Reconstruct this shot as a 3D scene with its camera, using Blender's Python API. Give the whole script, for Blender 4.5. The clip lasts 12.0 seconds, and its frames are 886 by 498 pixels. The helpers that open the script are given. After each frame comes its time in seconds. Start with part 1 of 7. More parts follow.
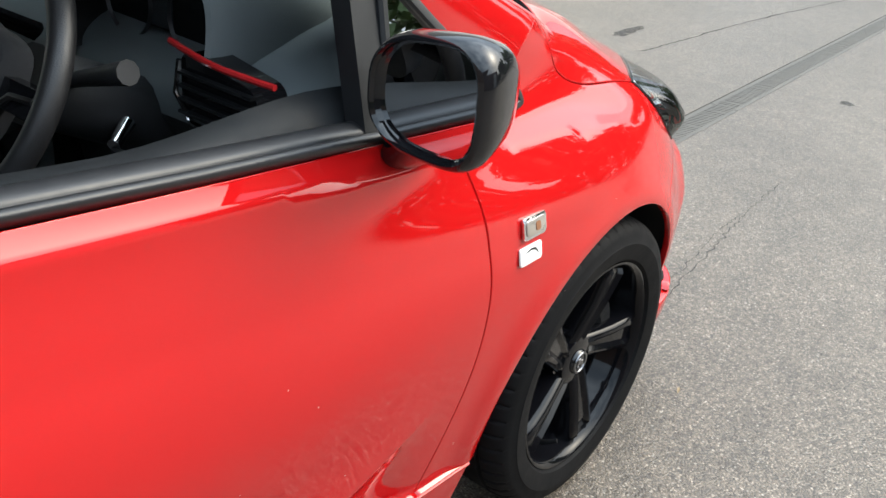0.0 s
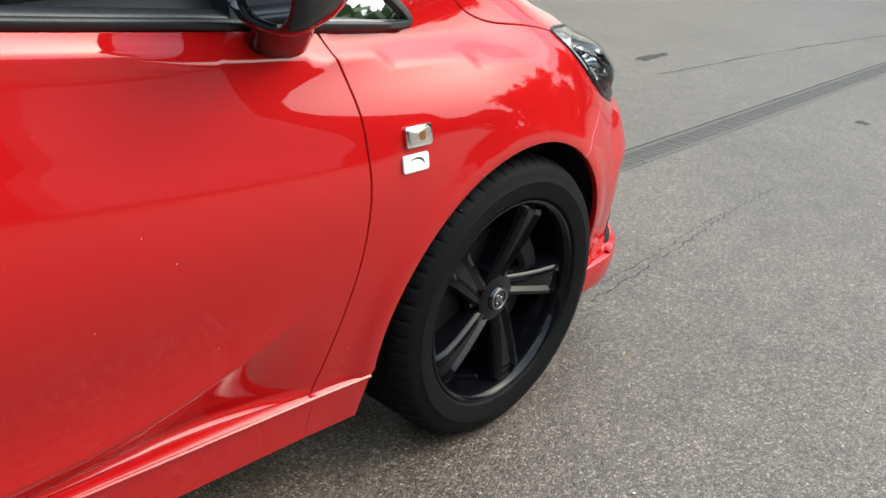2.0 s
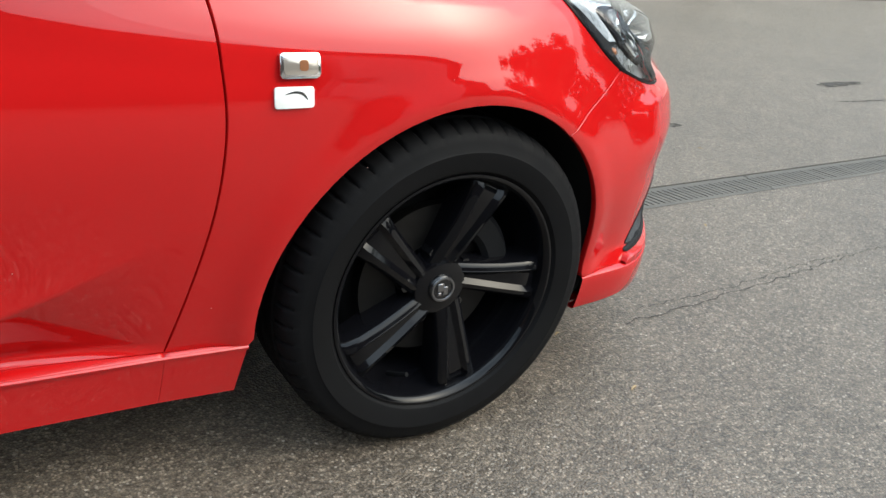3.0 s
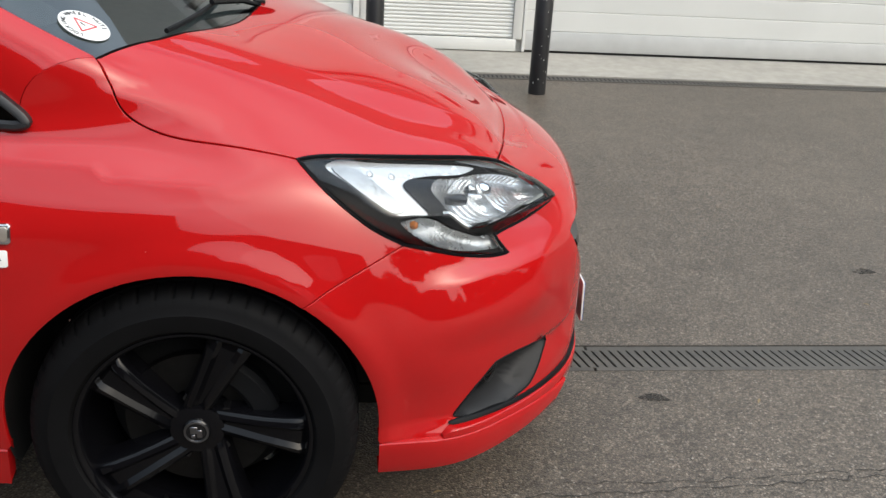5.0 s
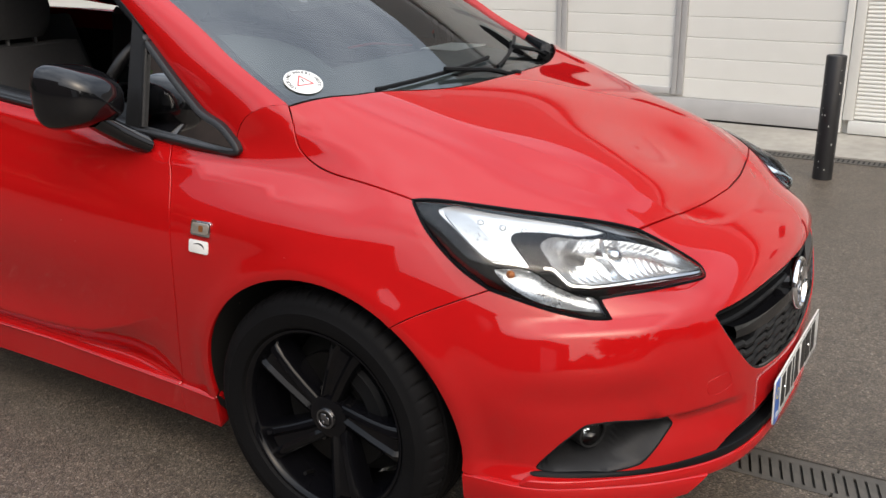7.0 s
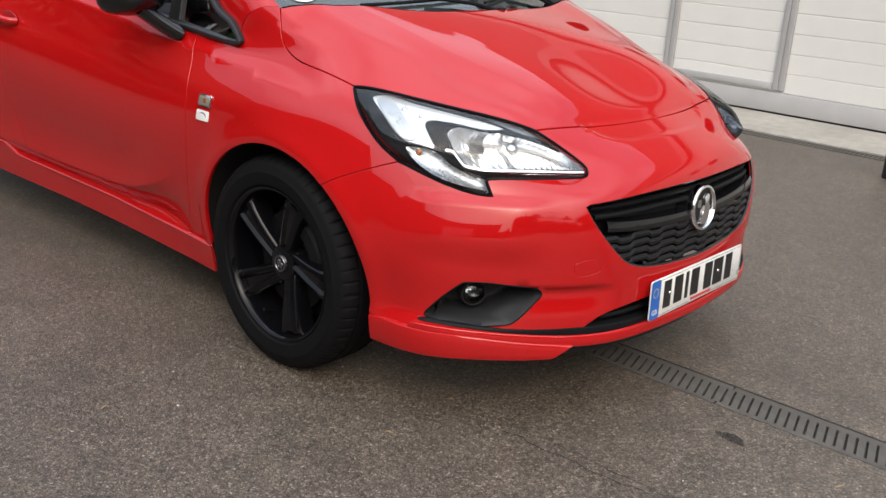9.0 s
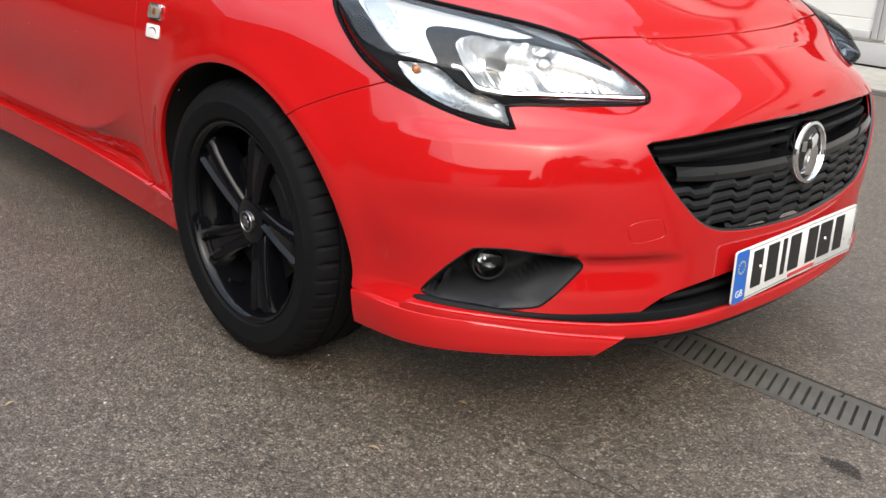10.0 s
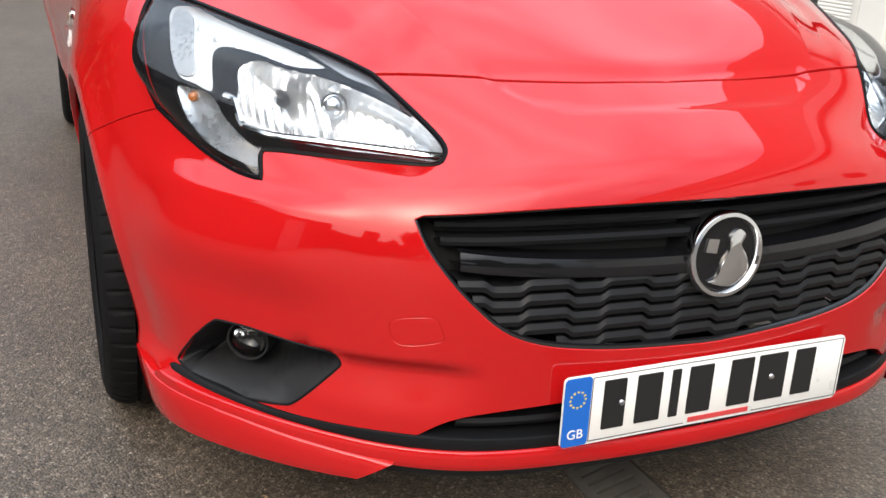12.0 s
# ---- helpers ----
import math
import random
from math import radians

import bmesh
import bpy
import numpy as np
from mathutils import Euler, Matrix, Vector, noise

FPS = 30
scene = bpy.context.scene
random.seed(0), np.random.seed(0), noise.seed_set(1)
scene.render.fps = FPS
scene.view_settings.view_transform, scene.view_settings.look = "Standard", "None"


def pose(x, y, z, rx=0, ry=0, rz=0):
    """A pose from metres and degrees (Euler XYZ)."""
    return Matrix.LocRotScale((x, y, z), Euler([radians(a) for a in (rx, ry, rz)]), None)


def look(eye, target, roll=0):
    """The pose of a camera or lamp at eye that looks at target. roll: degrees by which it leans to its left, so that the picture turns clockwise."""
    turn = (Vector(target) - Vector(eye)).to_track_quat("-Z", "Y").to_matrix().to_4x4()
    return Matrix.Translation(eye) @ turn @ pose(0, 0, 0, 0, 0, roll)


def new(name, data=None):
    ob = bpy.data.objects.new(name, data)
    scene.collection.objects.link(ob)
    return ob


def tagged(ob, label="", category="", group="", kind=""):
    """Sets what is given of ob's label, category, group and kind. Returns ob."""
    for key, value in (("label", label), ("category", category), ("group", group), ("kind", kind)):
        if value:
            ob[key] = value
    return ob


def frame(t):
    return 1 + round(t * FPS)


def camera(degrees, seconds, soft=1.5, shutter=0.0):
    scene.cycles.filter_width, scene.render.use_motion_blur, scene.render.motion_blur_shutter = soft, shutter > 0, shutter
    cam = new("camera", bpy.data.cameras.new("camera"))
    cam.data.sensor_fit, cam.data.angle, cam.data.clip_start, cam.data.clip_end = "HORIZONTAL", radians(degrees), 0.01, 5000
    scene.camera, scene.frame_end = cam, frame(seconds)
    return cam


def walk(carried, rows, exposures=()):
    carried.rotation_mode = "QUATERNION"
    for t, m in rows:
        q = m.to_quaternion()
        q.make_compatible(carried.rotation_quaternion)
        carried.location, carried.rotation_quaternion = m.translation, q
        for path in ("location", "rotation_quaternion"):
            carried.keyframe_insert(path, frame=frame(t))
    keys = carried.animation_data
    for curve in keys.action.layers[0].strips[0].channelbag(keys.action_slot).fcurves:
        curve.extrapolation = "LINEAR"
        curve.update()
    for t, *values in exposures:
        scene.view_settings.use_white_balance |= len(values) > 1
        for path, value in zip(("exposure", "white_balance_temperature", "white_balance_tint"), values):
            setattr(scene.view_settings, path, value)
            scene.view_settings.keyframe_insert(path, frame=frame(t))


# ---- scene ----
cam = camera(51.1, 12.0)
PATH = [
    (0, (-1.463, -1.49, 1.333), (-0.013, -0.451, 0.43), 6.1),
    (0.5, (-1.643, -1.618, 1.418), (-0.179, -0.579, 0.535), 1.3),
    (1, (-1.741, -1.712, 1.456), (-0.196, -0.718, 0.666), 1.1),
    (1.5, (-1.66, -1.765, 1.345), (-0.112, -0.812, 0.51), 3.1),
    (2, (-1.41, -1.848, 1.182), (-0.019, -0.66, 0.374), 5.4),
    (2.5, (-1.182, -1.936, 1.079), (0.07, -0.642, 0.209), 7.6),
    (2.7, (-1.051, -1.96, 1.048), (0.129, -0.587, 0.197), 7.8),
    (4.3, (-0.149, -2.259, 1.196), (0.347, -0.494, 0.398), 5.8),
    (4.5, (-0.018, -2.27, 1.248), (0.395, -0.472, 0.476), 5.0),
    (5, (0.31, -2.352, 1.356), (0.487, -0.518, 0.578), 3.2),
    (5.5, (0.548, -2.259, 1.36), (0.338, -0.434, 0.57), 5.6),
    (6, (0.751, -2.175, 1.362), (0.154, -0.412, 0.63), 6.6),
    (6.5, (0.986, -2.166, 1.358), (0.096, -0.523, 0.647), 2.0),
    (6.7, (1.074, -2.199, 1.355), (0.143, -0.565, 0.675), 0.6),
    (8.3, (1.961, -2.602, 1.415), (0.732, -1.127, 0.853), 0.4),
    (8.5, (2.007, -2.58, 1.379), (0.766, -1.124, 0.793), 1.4),
    (9, (2.001, -2.342, 1.237), (0.736, -0.938, 0.584), 3.4),
    (9.5, (1.855, -2.083, 1.091), (0.572, -0.715, 0.398), 3.1),
    (10, (1.695, -1.827, 1.004), (0.345, -0.536, 0.288), 2.7),
    (10.5, (1.56, -1.598, 0.953), (0.129, -0.414, 0.212), 2.3),
    (11, (1.481, -1.41, 0.903), (-0.022, -0.317, 0.162), 3.0),
    (11.5, (1.612, -1.155, 0.935), (0.006, -0.202, 0.219), 2.0),
    (12, (1.865, -0.895, 0.997), (0.149, -0.139, 0.302), 3.4),
]
# seconds, stops, kelvin, tint
EXPOSURES = [(0, 0.50, 6150, 3), (0.6, 0.32, 6150, 3), (1, 0.36, 6100, 2), (1.5, 0.20, 6150, 3), (2.7, 0.12, 6150, 2), (4.3, 0.20, 6000, 0), (4.6, 0.04, 6000, 2), (5, -0.52, 6300, 6), (5.4, -0.76, 6550, 9), (6.0, -0.64, 6600, 10), (6.7, -0.54, 6600, 10), (8.3, -0.66, 6500, 10), (9.5, -0.28, 6450, 9), (10.5, -0.05, 6300, 7), (12, -0.10, 6450, 9)]
walk(cam, [(t, look(eye, target, roll)) for t, eye, target, roll in PATH], EXPOSURES)

# ---- sky and sun: a bright overcast day ----
SUN_UP, SUN_TURN = 40, 128
world = bpy.data.worlds.new("sky")
scene.world = world
world.use_nodes = True
wn, wl = world.node_tree.nodes, world.node_tree.links
wn.clear()
w_out = wn.new("ShaderNodeOutputWorld")
w_bg = wn.new("ShaderNodeBackground")
w_sky = wn.new("ShaderNodeTexSky")
w_sky.sky_type = "NISHITA"
w_sky.sun_disc = False
w_sky.sun_elevation, w_sky.sun_rotation = radians(SUN_UP), radians(SUN_TURN)
w_sky.dust_density, w_sky.air_density = 9.0, 1.0
w_co = wn.new("ShaderNodeTexCoord")
w_map = wn.new("ShaderNodeMapping")
w_map.inputs["Scale"].default_value = (1.0, 1.0, 2.2)
w_noise = wn.new("ShaderNodeTexNoise")
w_noise.inputs["Scale"].default_value = 1.6
w_noise.inputs["Detail"].default_value = 7
w_noise.inputs["Roughness"].default_value = 0.55
w_ramp = wn.new("ShaderNodeValToRGB")
w_ramp.color_ramp.elements[0].position, w_ramp.color_ramp.elements[0].color = 0.36, (3.5, 4.1, 4.9, 1)
w_ramp.color_ramp.elements[1].position, w_ramp.color_ramp.elements[1].color = 0.66, (9.3, 10.0, 10.9, 1)
w_mix = wn.new("ShaderNodeMix")
w_mix.data_type = "RGBA"
w_mix.inputs["Factor"].default_value = 0.60
wl.new(w_co.outputs["Generated"], w_map.inputs["Vector"])
wl.new(w_map.outputs["Vector"], w_noise.inputs["Vector"])
wl.new(w_noise.outputs["Fac"], w_ramp.inputs["Fac"])
wl.new(w_sky.outputs["Color"], w_mix.inputs["A"])
wl.new(w_ramp.outputs["Color"], w_mix.inputs["B"])
# an overcast sky is brighter overhead than at its foot
w_sep, w_lift, w_dim = wn.new("ShaderNodeSeparateXYZ"), wn.new("ShaderNodeMapRange"), wn.new("ShaderNodeVectorMath")
w_lift.inputs["From Min"].default_value, w_lift.inputs["From Max"].default_value = 0.0, 1.0
w_lift.inputs["To Min"].default_value, w_lift.inputs["To Max"].default_value = 0.42, 2.25
w_dim.operation = "SCALE"
wl.new(w_co.outputs["Generated"], w_sep.inputs["Vector"])
wl.new(w_sep.outputs["Z"], w_lift.inputs["Value"])
wl.new(w_mix.outputs["Result"], w_dim.inputs[0])
wl.new(w_lift.outputs["Result"], w_dim.inputs["Scale"])
wl.new(w_dim.outputs["Vector"], w_bg.inputs["Color"])
wl.new(w_bg.outputs["Background"], w_out.inputs["Surface"])
w_bg.inputs["Strength"].default_value = 0.24
sun = new("sun", bpy.data.lights.new("sun", "SUN"))
sun.data.energy, sun.data.angle, sun.data.color = 0.7, radians(70), (1.0, 0.985, 0.96)
sun.matrix_world = look((0, 0, 0), (-math.sin(radians(SUN_TURN)) * math.cos(radians(SUN_UP)),
                                    -math.cos(radians(SUN_TURN)) * math.cos(radians(SUN_UP)), -math.sin(radians(SUN_UP))))
scene.view_settings.exposure = 0.0


# ---- materials ----
def mat(name, color=(0.5, 0.5, 0.5), rough=0.5, metal=0.0, coat=0.0, vary=0.0, scale=20.0, bump=0.0, bump_scale=200.0, spec=0.5):
    """A surface with a base colour that wavers by vary at two sizes, and a fine relief."""
    m = bpy.data.materials.new(name)
    m.use_nodes = True
    n, l = m.node_tree.nodes, m.node_tree.links
    p = n["Principled BSDF"]
    p.inputs["Base Color"].default_value = (*color, 1)
    p.inputs["Roughness"].default_value = rough
    p.inputs["Metallic"].default_value = metal
    p.inputs["Coat Weight"].default_value = coat
    p.inputs["Coat Roughness"].default_value = 0.02
    p.inputs["Coat IOR"].default_value = 1.5
    p.inputs["Specular IOR Level"].default_value = spec
    co = n.new("ShaderNodeTexCoord")
    if vary:
        a, b = n.new("ShaderNodeTexNoise"), n.new("ShaderNodeTexNoise")
        a.inputs["Scale"].default_value, b.inputs["Scale"].default_value = scale, scale * 0.13
        a.inputs["Detail"].default_value = b.inputs["Detail"].default_value = 6
        add = n.new("ShaderNodeMath")
        add.operation = "ADD"
        rng = n.new("ShaderNodeMapRange")
        rng.inputs["From Min"].default_value, rng.inputs["From Max"].default_value = 0.6, 1.4
        rng.inputs["To Min"].default_value, rng.inputs["To Max"].default_value = 1 - vary, 1 + vary
        mul = n.new("ShaderNodeVectorMath")
        mul.operation = "SCALE"
        mul.inputs[0].default_value = color
        for tex in (a, b):
            l.new(co.outputs["Object"], tex.inputs["Vector"])
        l.new(a.outputs["Fac"], add.inputs[0])
        l.new(b.outputs["Fac"], add.inputs[1])
        l.new(add.outputs[0], rng.inputs["Value"])
        l.new(rng.outputs["Result"], mul.inputs["Scale"])
        l.new(mul.outputs["Vector"], p.inputs["Base Color"])
        rr = n.new("ShaderNodeMapRange")
        rr.inputs["From Min"].default_value, rr.inputs["From Max"].default_value = 0.6, 1.4
        rr.inputs["To Min"].default_value, rr.inputs["To Max"].default_value = max(0, rough * 0.8), min(1, rough * 1.2)
        l.new(add.outputs[0], rr.inputs["Value"])
        l.new(rr.outputs["Result"], p.inputs["Roughness"])
    if bump:
        t = n.new("ShaderNodeTexNoise")
        t.inputs["Scale"].default_value = bump_scale
        t.inputs["Detail"].default_value = 4
        b = n.new("ShaderNodeBump")
        b.inputs["Strength"].default_value = bump
        b.inputs["Distance"].default_value = 0.002
        l.new(co.outputs["Object"], t.inputs["Vector"])
        l.new(t.outputs["Fac"], b.inputs["Height"])
        l.new(b.outputs["Normal"], p.inputs["Normal"])
    return m


def glass(name, tint=(1, 1, 1), ior=1.5):
    """A thin pane: clear or tinted, with a mirror-like gloss that grows to the edge."""
    m = bpy.data.materials.new(name)
    m.use_nodes = True
    n, l = m.node_tree.nodes, m.node_tree.links
    n.remove(n["Principled BSDF"])
    clear, gloss, mix, fr = n.new("ShaderNodeBsdfTransparent"), n.new("ShaderNodeBsdfGlossy"), n.new("ShaderNodeMixShader"), n.new("ShaderNodeFresnel")
    clear.inputs["Color"].default_value = (*tint, 1)
    gloss.inputs["Roughness"].default_value = 0.015
    fr.inputs["IOR"].default_value = ior
    l.new(fr.outputs["Fac"], mix.inputs["Fac"])
    l.new(clear.outputs["BSDF"], mix.inputs[1])
    l.new(gloss.outputs["BSDF"], mix.inputs[2])
    l.new(mix.outputs["Shader"], n["Material Output"].inputs["Surface"])
    return m


def asphalt_mat():
    """Worn asphalt: pale and dark stone chips in a grey binder, with broad stains."""
    m = bpy.data.materials.new("asphalt")
    m.use_nodes = True
    n, l = m.node_tree.nodes, m.node_tree.links
    p = n["Principled BSDF"]
    p.inputs["Roughness"].default_value = 0.42
    co = n.new("ShaderNodeTexCoord")
    chips = n.new("ShaderNodeTexVoronoi")
    chips.inputs["Scale"].default_value = 210
    tone = n.new("ShaderNodeValToRGB")
    e = tone.color_ramp.elements
    e[0].position, e[0].color = 0.0, (0.062, 0.050, 0.038, 1)
    e[1].position, e[1].color = 1.0, (0.262, 0.216, 0.166, 1)
    e.new(0.45).color = (0.110, 0.088, 0.066, 1)
    e.new(0.85).color = (0.152, 0.122, 0.093, 1)
    sep = n.new("ShaderNodeSeparateColor")
    l.new(co.outputs["Object"], chips.inputs["Vector"])
    l.new(chips.outputs["Color"], sep.inputs["Color"])
    l.new(sep.outputs["Red"], tone.inputs["Fac"])
    edge = n.new("ShaderNodeMapRange")
    edge.inputs["From Min"].default_value, edge.inputs["From Max"].default_value = 0.25, 0.75
    edge.inputs["To Min"].default_value, edge.inputs["To Max"].default_value = 1.03, 0.58
    l.new(chips.outputs["Distance"], edge.inputs["Value"])
    stain, fine = n.new("ShaderNodeTexNoise"), n.new("ShaderNodeTexNoise")
    stain.inputs["Scale"].default_value, fine.inputs["Scale"].default_value = 0.9, 9
    stain.inputs["Detail"].default_value = fine.inputs["Detail"].default_value = 5
    sr, fr = n.new("ShaderNodeMapRange"), n.new("ShaderNodeMapRange")
    for r, lo, hi in ((sr, 0.86, 1.14), (fr, 0.84, 1.16)):
        r.inputs["From Min"].default_value, r.inputs["From Max"].default_value = 0.3, 0.7
        r.inputs["To Min"].default_value, r.inputs["To Max"].default_value = lo, hi
    l.new(co.outputs["Object"], stain.inputs["Vector"])
    l.new(co.outputs["Object"], fine.inputs["Vector"])
    l.new(stain.outputs["Fac"], sr.inputs["Value"])
    l.new(fine.outputs["Fac"], fr.inputs["Value"])
    m1, m2 = n.new("ShaderNodeMath"), n.new("ShaderNodeMath")
    m1.operation = m2.operation = "MULTIPLY"
    l.new(sr.outputs["Result"], m1.inputs[0])
    l.new(fr.outputs["Result"], m1.inputs[1])
    l.new(m1.outputs[0], m2.inputs[0])
    l.new(edge.outputs["Result"], m2.inputs[1])
    mul = n.new("ShaderNodeVectorMath")
    mul.operation = "SCALE"
    # sparse larger pale stones
    stones, ssep, pick, near, both, stone_mix = (n.new("ShaderNode" + k) for k in ("TexVoronoi", "SeparateColor", "Math", "Math", "Math", "Mix"))
    stones.inputs["Scale"].default_value = 95
    pick.operation, pick.inputs[1].default_value = "GREATER_THAN", 0.86
    near.operation, near.inputs[1].default_value = "LESS_THAN", 0.30
    both.operation = "MULTIPLY"
    stone_mix.data_type = "RGBA"
    stone_mix.inputs["B"].default_value = (0.29, 0.255, 0.21, 1)
    l.new(co.outputs["Object"], stones.inputs["Vector"])
    l.new(stones.outputs["Color"], ssep.inputs["Color"])
    l.new(ssep.outputs["Green"], pick.inputs[0])
    l.new(stones.outputs["Distance"], near.inputs[0])
    l.new(pick.outputs[0], both.inputs[0])
    l.new(near.outputs[0], both.inputs[1])
    l.new(both.outputs[0], stone_mix.inputs["Factor"])
    l.new(tone.outputs["Color"], stone_mix.inputs["A"])
    # clumps of binder and grit between chip and stain
    clump, cr, m3 = n.new("ShaderNodeTexNoise"), n.new("ShaderNodeMapRange"), n.new("ShaderNodeMath")
    clump.inputs["Scale"].default_value, clump.inputs["Detail"].default_value = 55, 3
    cr.inputs["From Min"].default_value, cr.inputs["From Max"].default_value = 0.32, 0.68
    cr.inputs["To Min"].default_value, cr.inputs["To Max"].default_value = 0.71, 1.29
    m3.operation = "MULTIPLY"
    l.new(co.outputs["Object"], clump.inputs["Vector"])
    l.new(clump.outputs["Fac"], cr.inputs["Value"])
    l.new(m2.outputs[0], m3.inputs[0])
    l.new(cr.outputs["Result"], m3.inputs[1])
    l.new(stone_mix.outputs["Result"], mul.inputs[0])
    l.new(m3.outputs[0], mul.inputs["Scale"])
    l.new(mul.outputs["Vector"], p.inputs["Base Color"])
    b = n.new("ShaderNodeBump")
    b.inputs["Strength"].default_value = 0.7
    b.inputs["Distance"].default_value = 0.003
    inv = n.new("ShaderNodeMath")
    inv.operation = "SUBTRACT"
    inv.inputs[0].default_value = 1.0
    l.new(chips.outputs["Distance"], inv.inputs[1])
    l.new(inv.outputs[0], b.inputs["Height"])
    l.new(b.outputs["Normal"], p.inputs["Normal"])
    return m


RED = mat("red_paint", (0.42, 0.0055, 0.0065), 0.5, 0.0, 1.0, 0.03, 6.0, spec=0.0)
RED.node_tree.nodes["Principled BSDF"].inputs["Coat IOR"].default_value = 1.54
GLOSS = mat("gloss_black", (0.006, 0.006, 0.007), 0.05, 0, 0.0)
DULL = mat("dull_metal", (0.22, 0.22, 0.23), 0.3, 1.0)
RIM = mat("rim_black", (0.0035, 0.0035, 0.0045), 0.06, 0, 0.0, 0.1, 30, spec=0.22)
PLASTIC = mat("black_plastic", (0.0075, 0.008, 0.009), 0.5, 0, 0, 0.15, 60, 0.15, 900, spec=0.12)
SURROUND = mat("surround_plastic", (0.017, 0.0175, 0.019), 0.5, 0, 0, 0.15, 60, 0.15, 900, spec=0.3)
RUBBER = mat("tyre_rubber", (0.0048, 0.0048, 0.0053), 0.7, 0, 0, 0.25, 25, 0.2, 500, spec=0.12)
TRIM = mat("rubber_trim", (0.012, 0.0125, 0.014), 0.42, 0, 0, 0.12, 40, 0.1, 600, spec=0.5)
INNER = mat("cabin_black", (0.015, 0.0155, 0.017), 0.55, 0, 0, 0.12, 50, 0.25, 700, spec=0.4)
LINING = mat("door_lining_black", (0.010, 0.0115, 0.013), 0.6, 0, 0, 0.12, 50, 0.25, 700, spec=0.25)
SILT = mat("drain_silt", (0.040, 0.036, 0.031), 0.95, 0, 0, 0.3, 30)
# near-black put in where gaps, slots and openings would lie in shade
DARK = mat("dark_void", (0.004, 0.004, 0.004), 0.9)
CHROME = mat("chrome", (0.75, 0.75, 0.76), 0.08, 1.0)
STEEL = mat("brushed_steel", (0.10, 0.10, 0.105), 0.4, 1.0, 0, 0.2, 40)
SILVER = mat("reflector_silver", (0.70, 0.715, 0.73), 0.12, 1.0)
WHITE = mat("white_print", (0.75, 0.75, 0.73), 0.5)
ASPHALT = asphalt_mat()
CONCRETE = mat("concrete", (0.34, 0.32, 0.28), 0.85, 0, 0, 0.25, 14, 0.4, 160)
DOORWHITE = mat("white_door_paint", (0.70, 0.70, 0.665), 0.5, 0, 0, 0.05, 3, 0.06, 60)
DOORGREY = mat("grey_frame_paint", (0.42, 0.42, 0.42), 0.5, 0, 0, 0.08, 6)
CASTIRON = mat("cast_iron", (0.080, 0.073, 0.063), 0.8, 0.0, 0, 0.35, 40, 0.4, 250)
BOLLARD = mat("bollard_paint", (0.012, 0.012, 0.013), 0.42, 0, 0, 0.3, 30, 0.25, 120)
CABIN = mat("cabin_grey", (0.105, 0.122, 0.127), 0.6, 0, 0, 0.1, 40, 0.3, 700)
CLOTH = mat("seat_cloth", (0.020, 0.020, 0.022), 0.9, 0, 0, 0.2, 80, 0.4, 600)
CLEAR = glass("clear_lens", (0.95, 0.97, 0.98), 1.48)
SCREEN = glass("windscreen_glass", (0.88, 0.93, 0.91), 2.3)
TINTED = glass("tinted_glass", (0.10, 0.115, 0.115), 1.5)


# ---- helpers of this scene ----
def link(name, bm, material, smooth=False):
    me = bpy.data.meshes.new(name)
    bmesh.ops.recalc_face_normals(bm, faces=bm.faces)
    bm.to_mesh(me)
    bm.free()
    for m in material if isinstance(material, (list, tuple)) else (material,):
        me.materials.append(m)
    if smooth:
        me.polygons.foreach_set("use_smooth", [True] * len(me.polygons))
        me.set_sharp_from_angle(angle=radians(38))
    return new(name, me)


def part(name, bm, material, parent, label="", smooth=True):
    ob = link(name, bm, material, smooth)
    ob.parent = parent
    if label:
        ob["label"] = label
    return ob


def thing(name, label, category, group="", kind="", at=(0, 0, 0)):
    ob = new(name)
    ob.location = at
    ob.empty_display_size = 0.1
    return tagged(ob, label, category, group, kind)


def box(x0, x1, y0, y1, z0, z1, bevel=0.0, bm=None, seg=2):
    bm = bm or bmesh.new()
    m = Matrix.Translation(((x0 + x1) / 2, (y0 + y1) / 2, (z0 + z1) / 2)) @ Matrix.Diagonal((x1 - x0, y1 - y0, z1 - z0, 1))
    made = bmesh.ops.create_cube(bm, size=1, matrix=m)
    if bevel:
        edges = list({e for v in made["verts"] for e in v.link_edges})
        bmesh.ops.bevel(bm, geom=edges, offset=bevel, segments=seg, affect="EDGES", profile=0.5)
    return bm


def lathe(profile, seg=64, axis="Z", bm=None, matrix=Matrix()):
    """Turns a profile of (radius, height) round the axis."""
    bm = bm or bmesh.new()
    rings = []
    for r, h in profile:
        ring = []
        for k in range(seg):
            a = 2 * math.pi * k / seg
            c, s = r * math.cos(a), r * math.sin(a)
            p = (c, s, h) if axis == "Z" else ((c, h, s) if axis == "Y" else (h, c, s))
            ring.append(bm.verts.new(matrix @ Vector(p)))
        rings.append(ring)
    for a, b in zip(rings, rings[1:]):
        for k in range(seg):
            bm.faces.new((a[k], a[(k + 1) % seg], b[(k + 1) % seg], b[k]))
    for ring, (r, h) in ((rings[0], profile[0]), (rings[-1], profile[-1])):
        if 0 < r < 0.002:
            bm.faces.new(ring)
    return bm


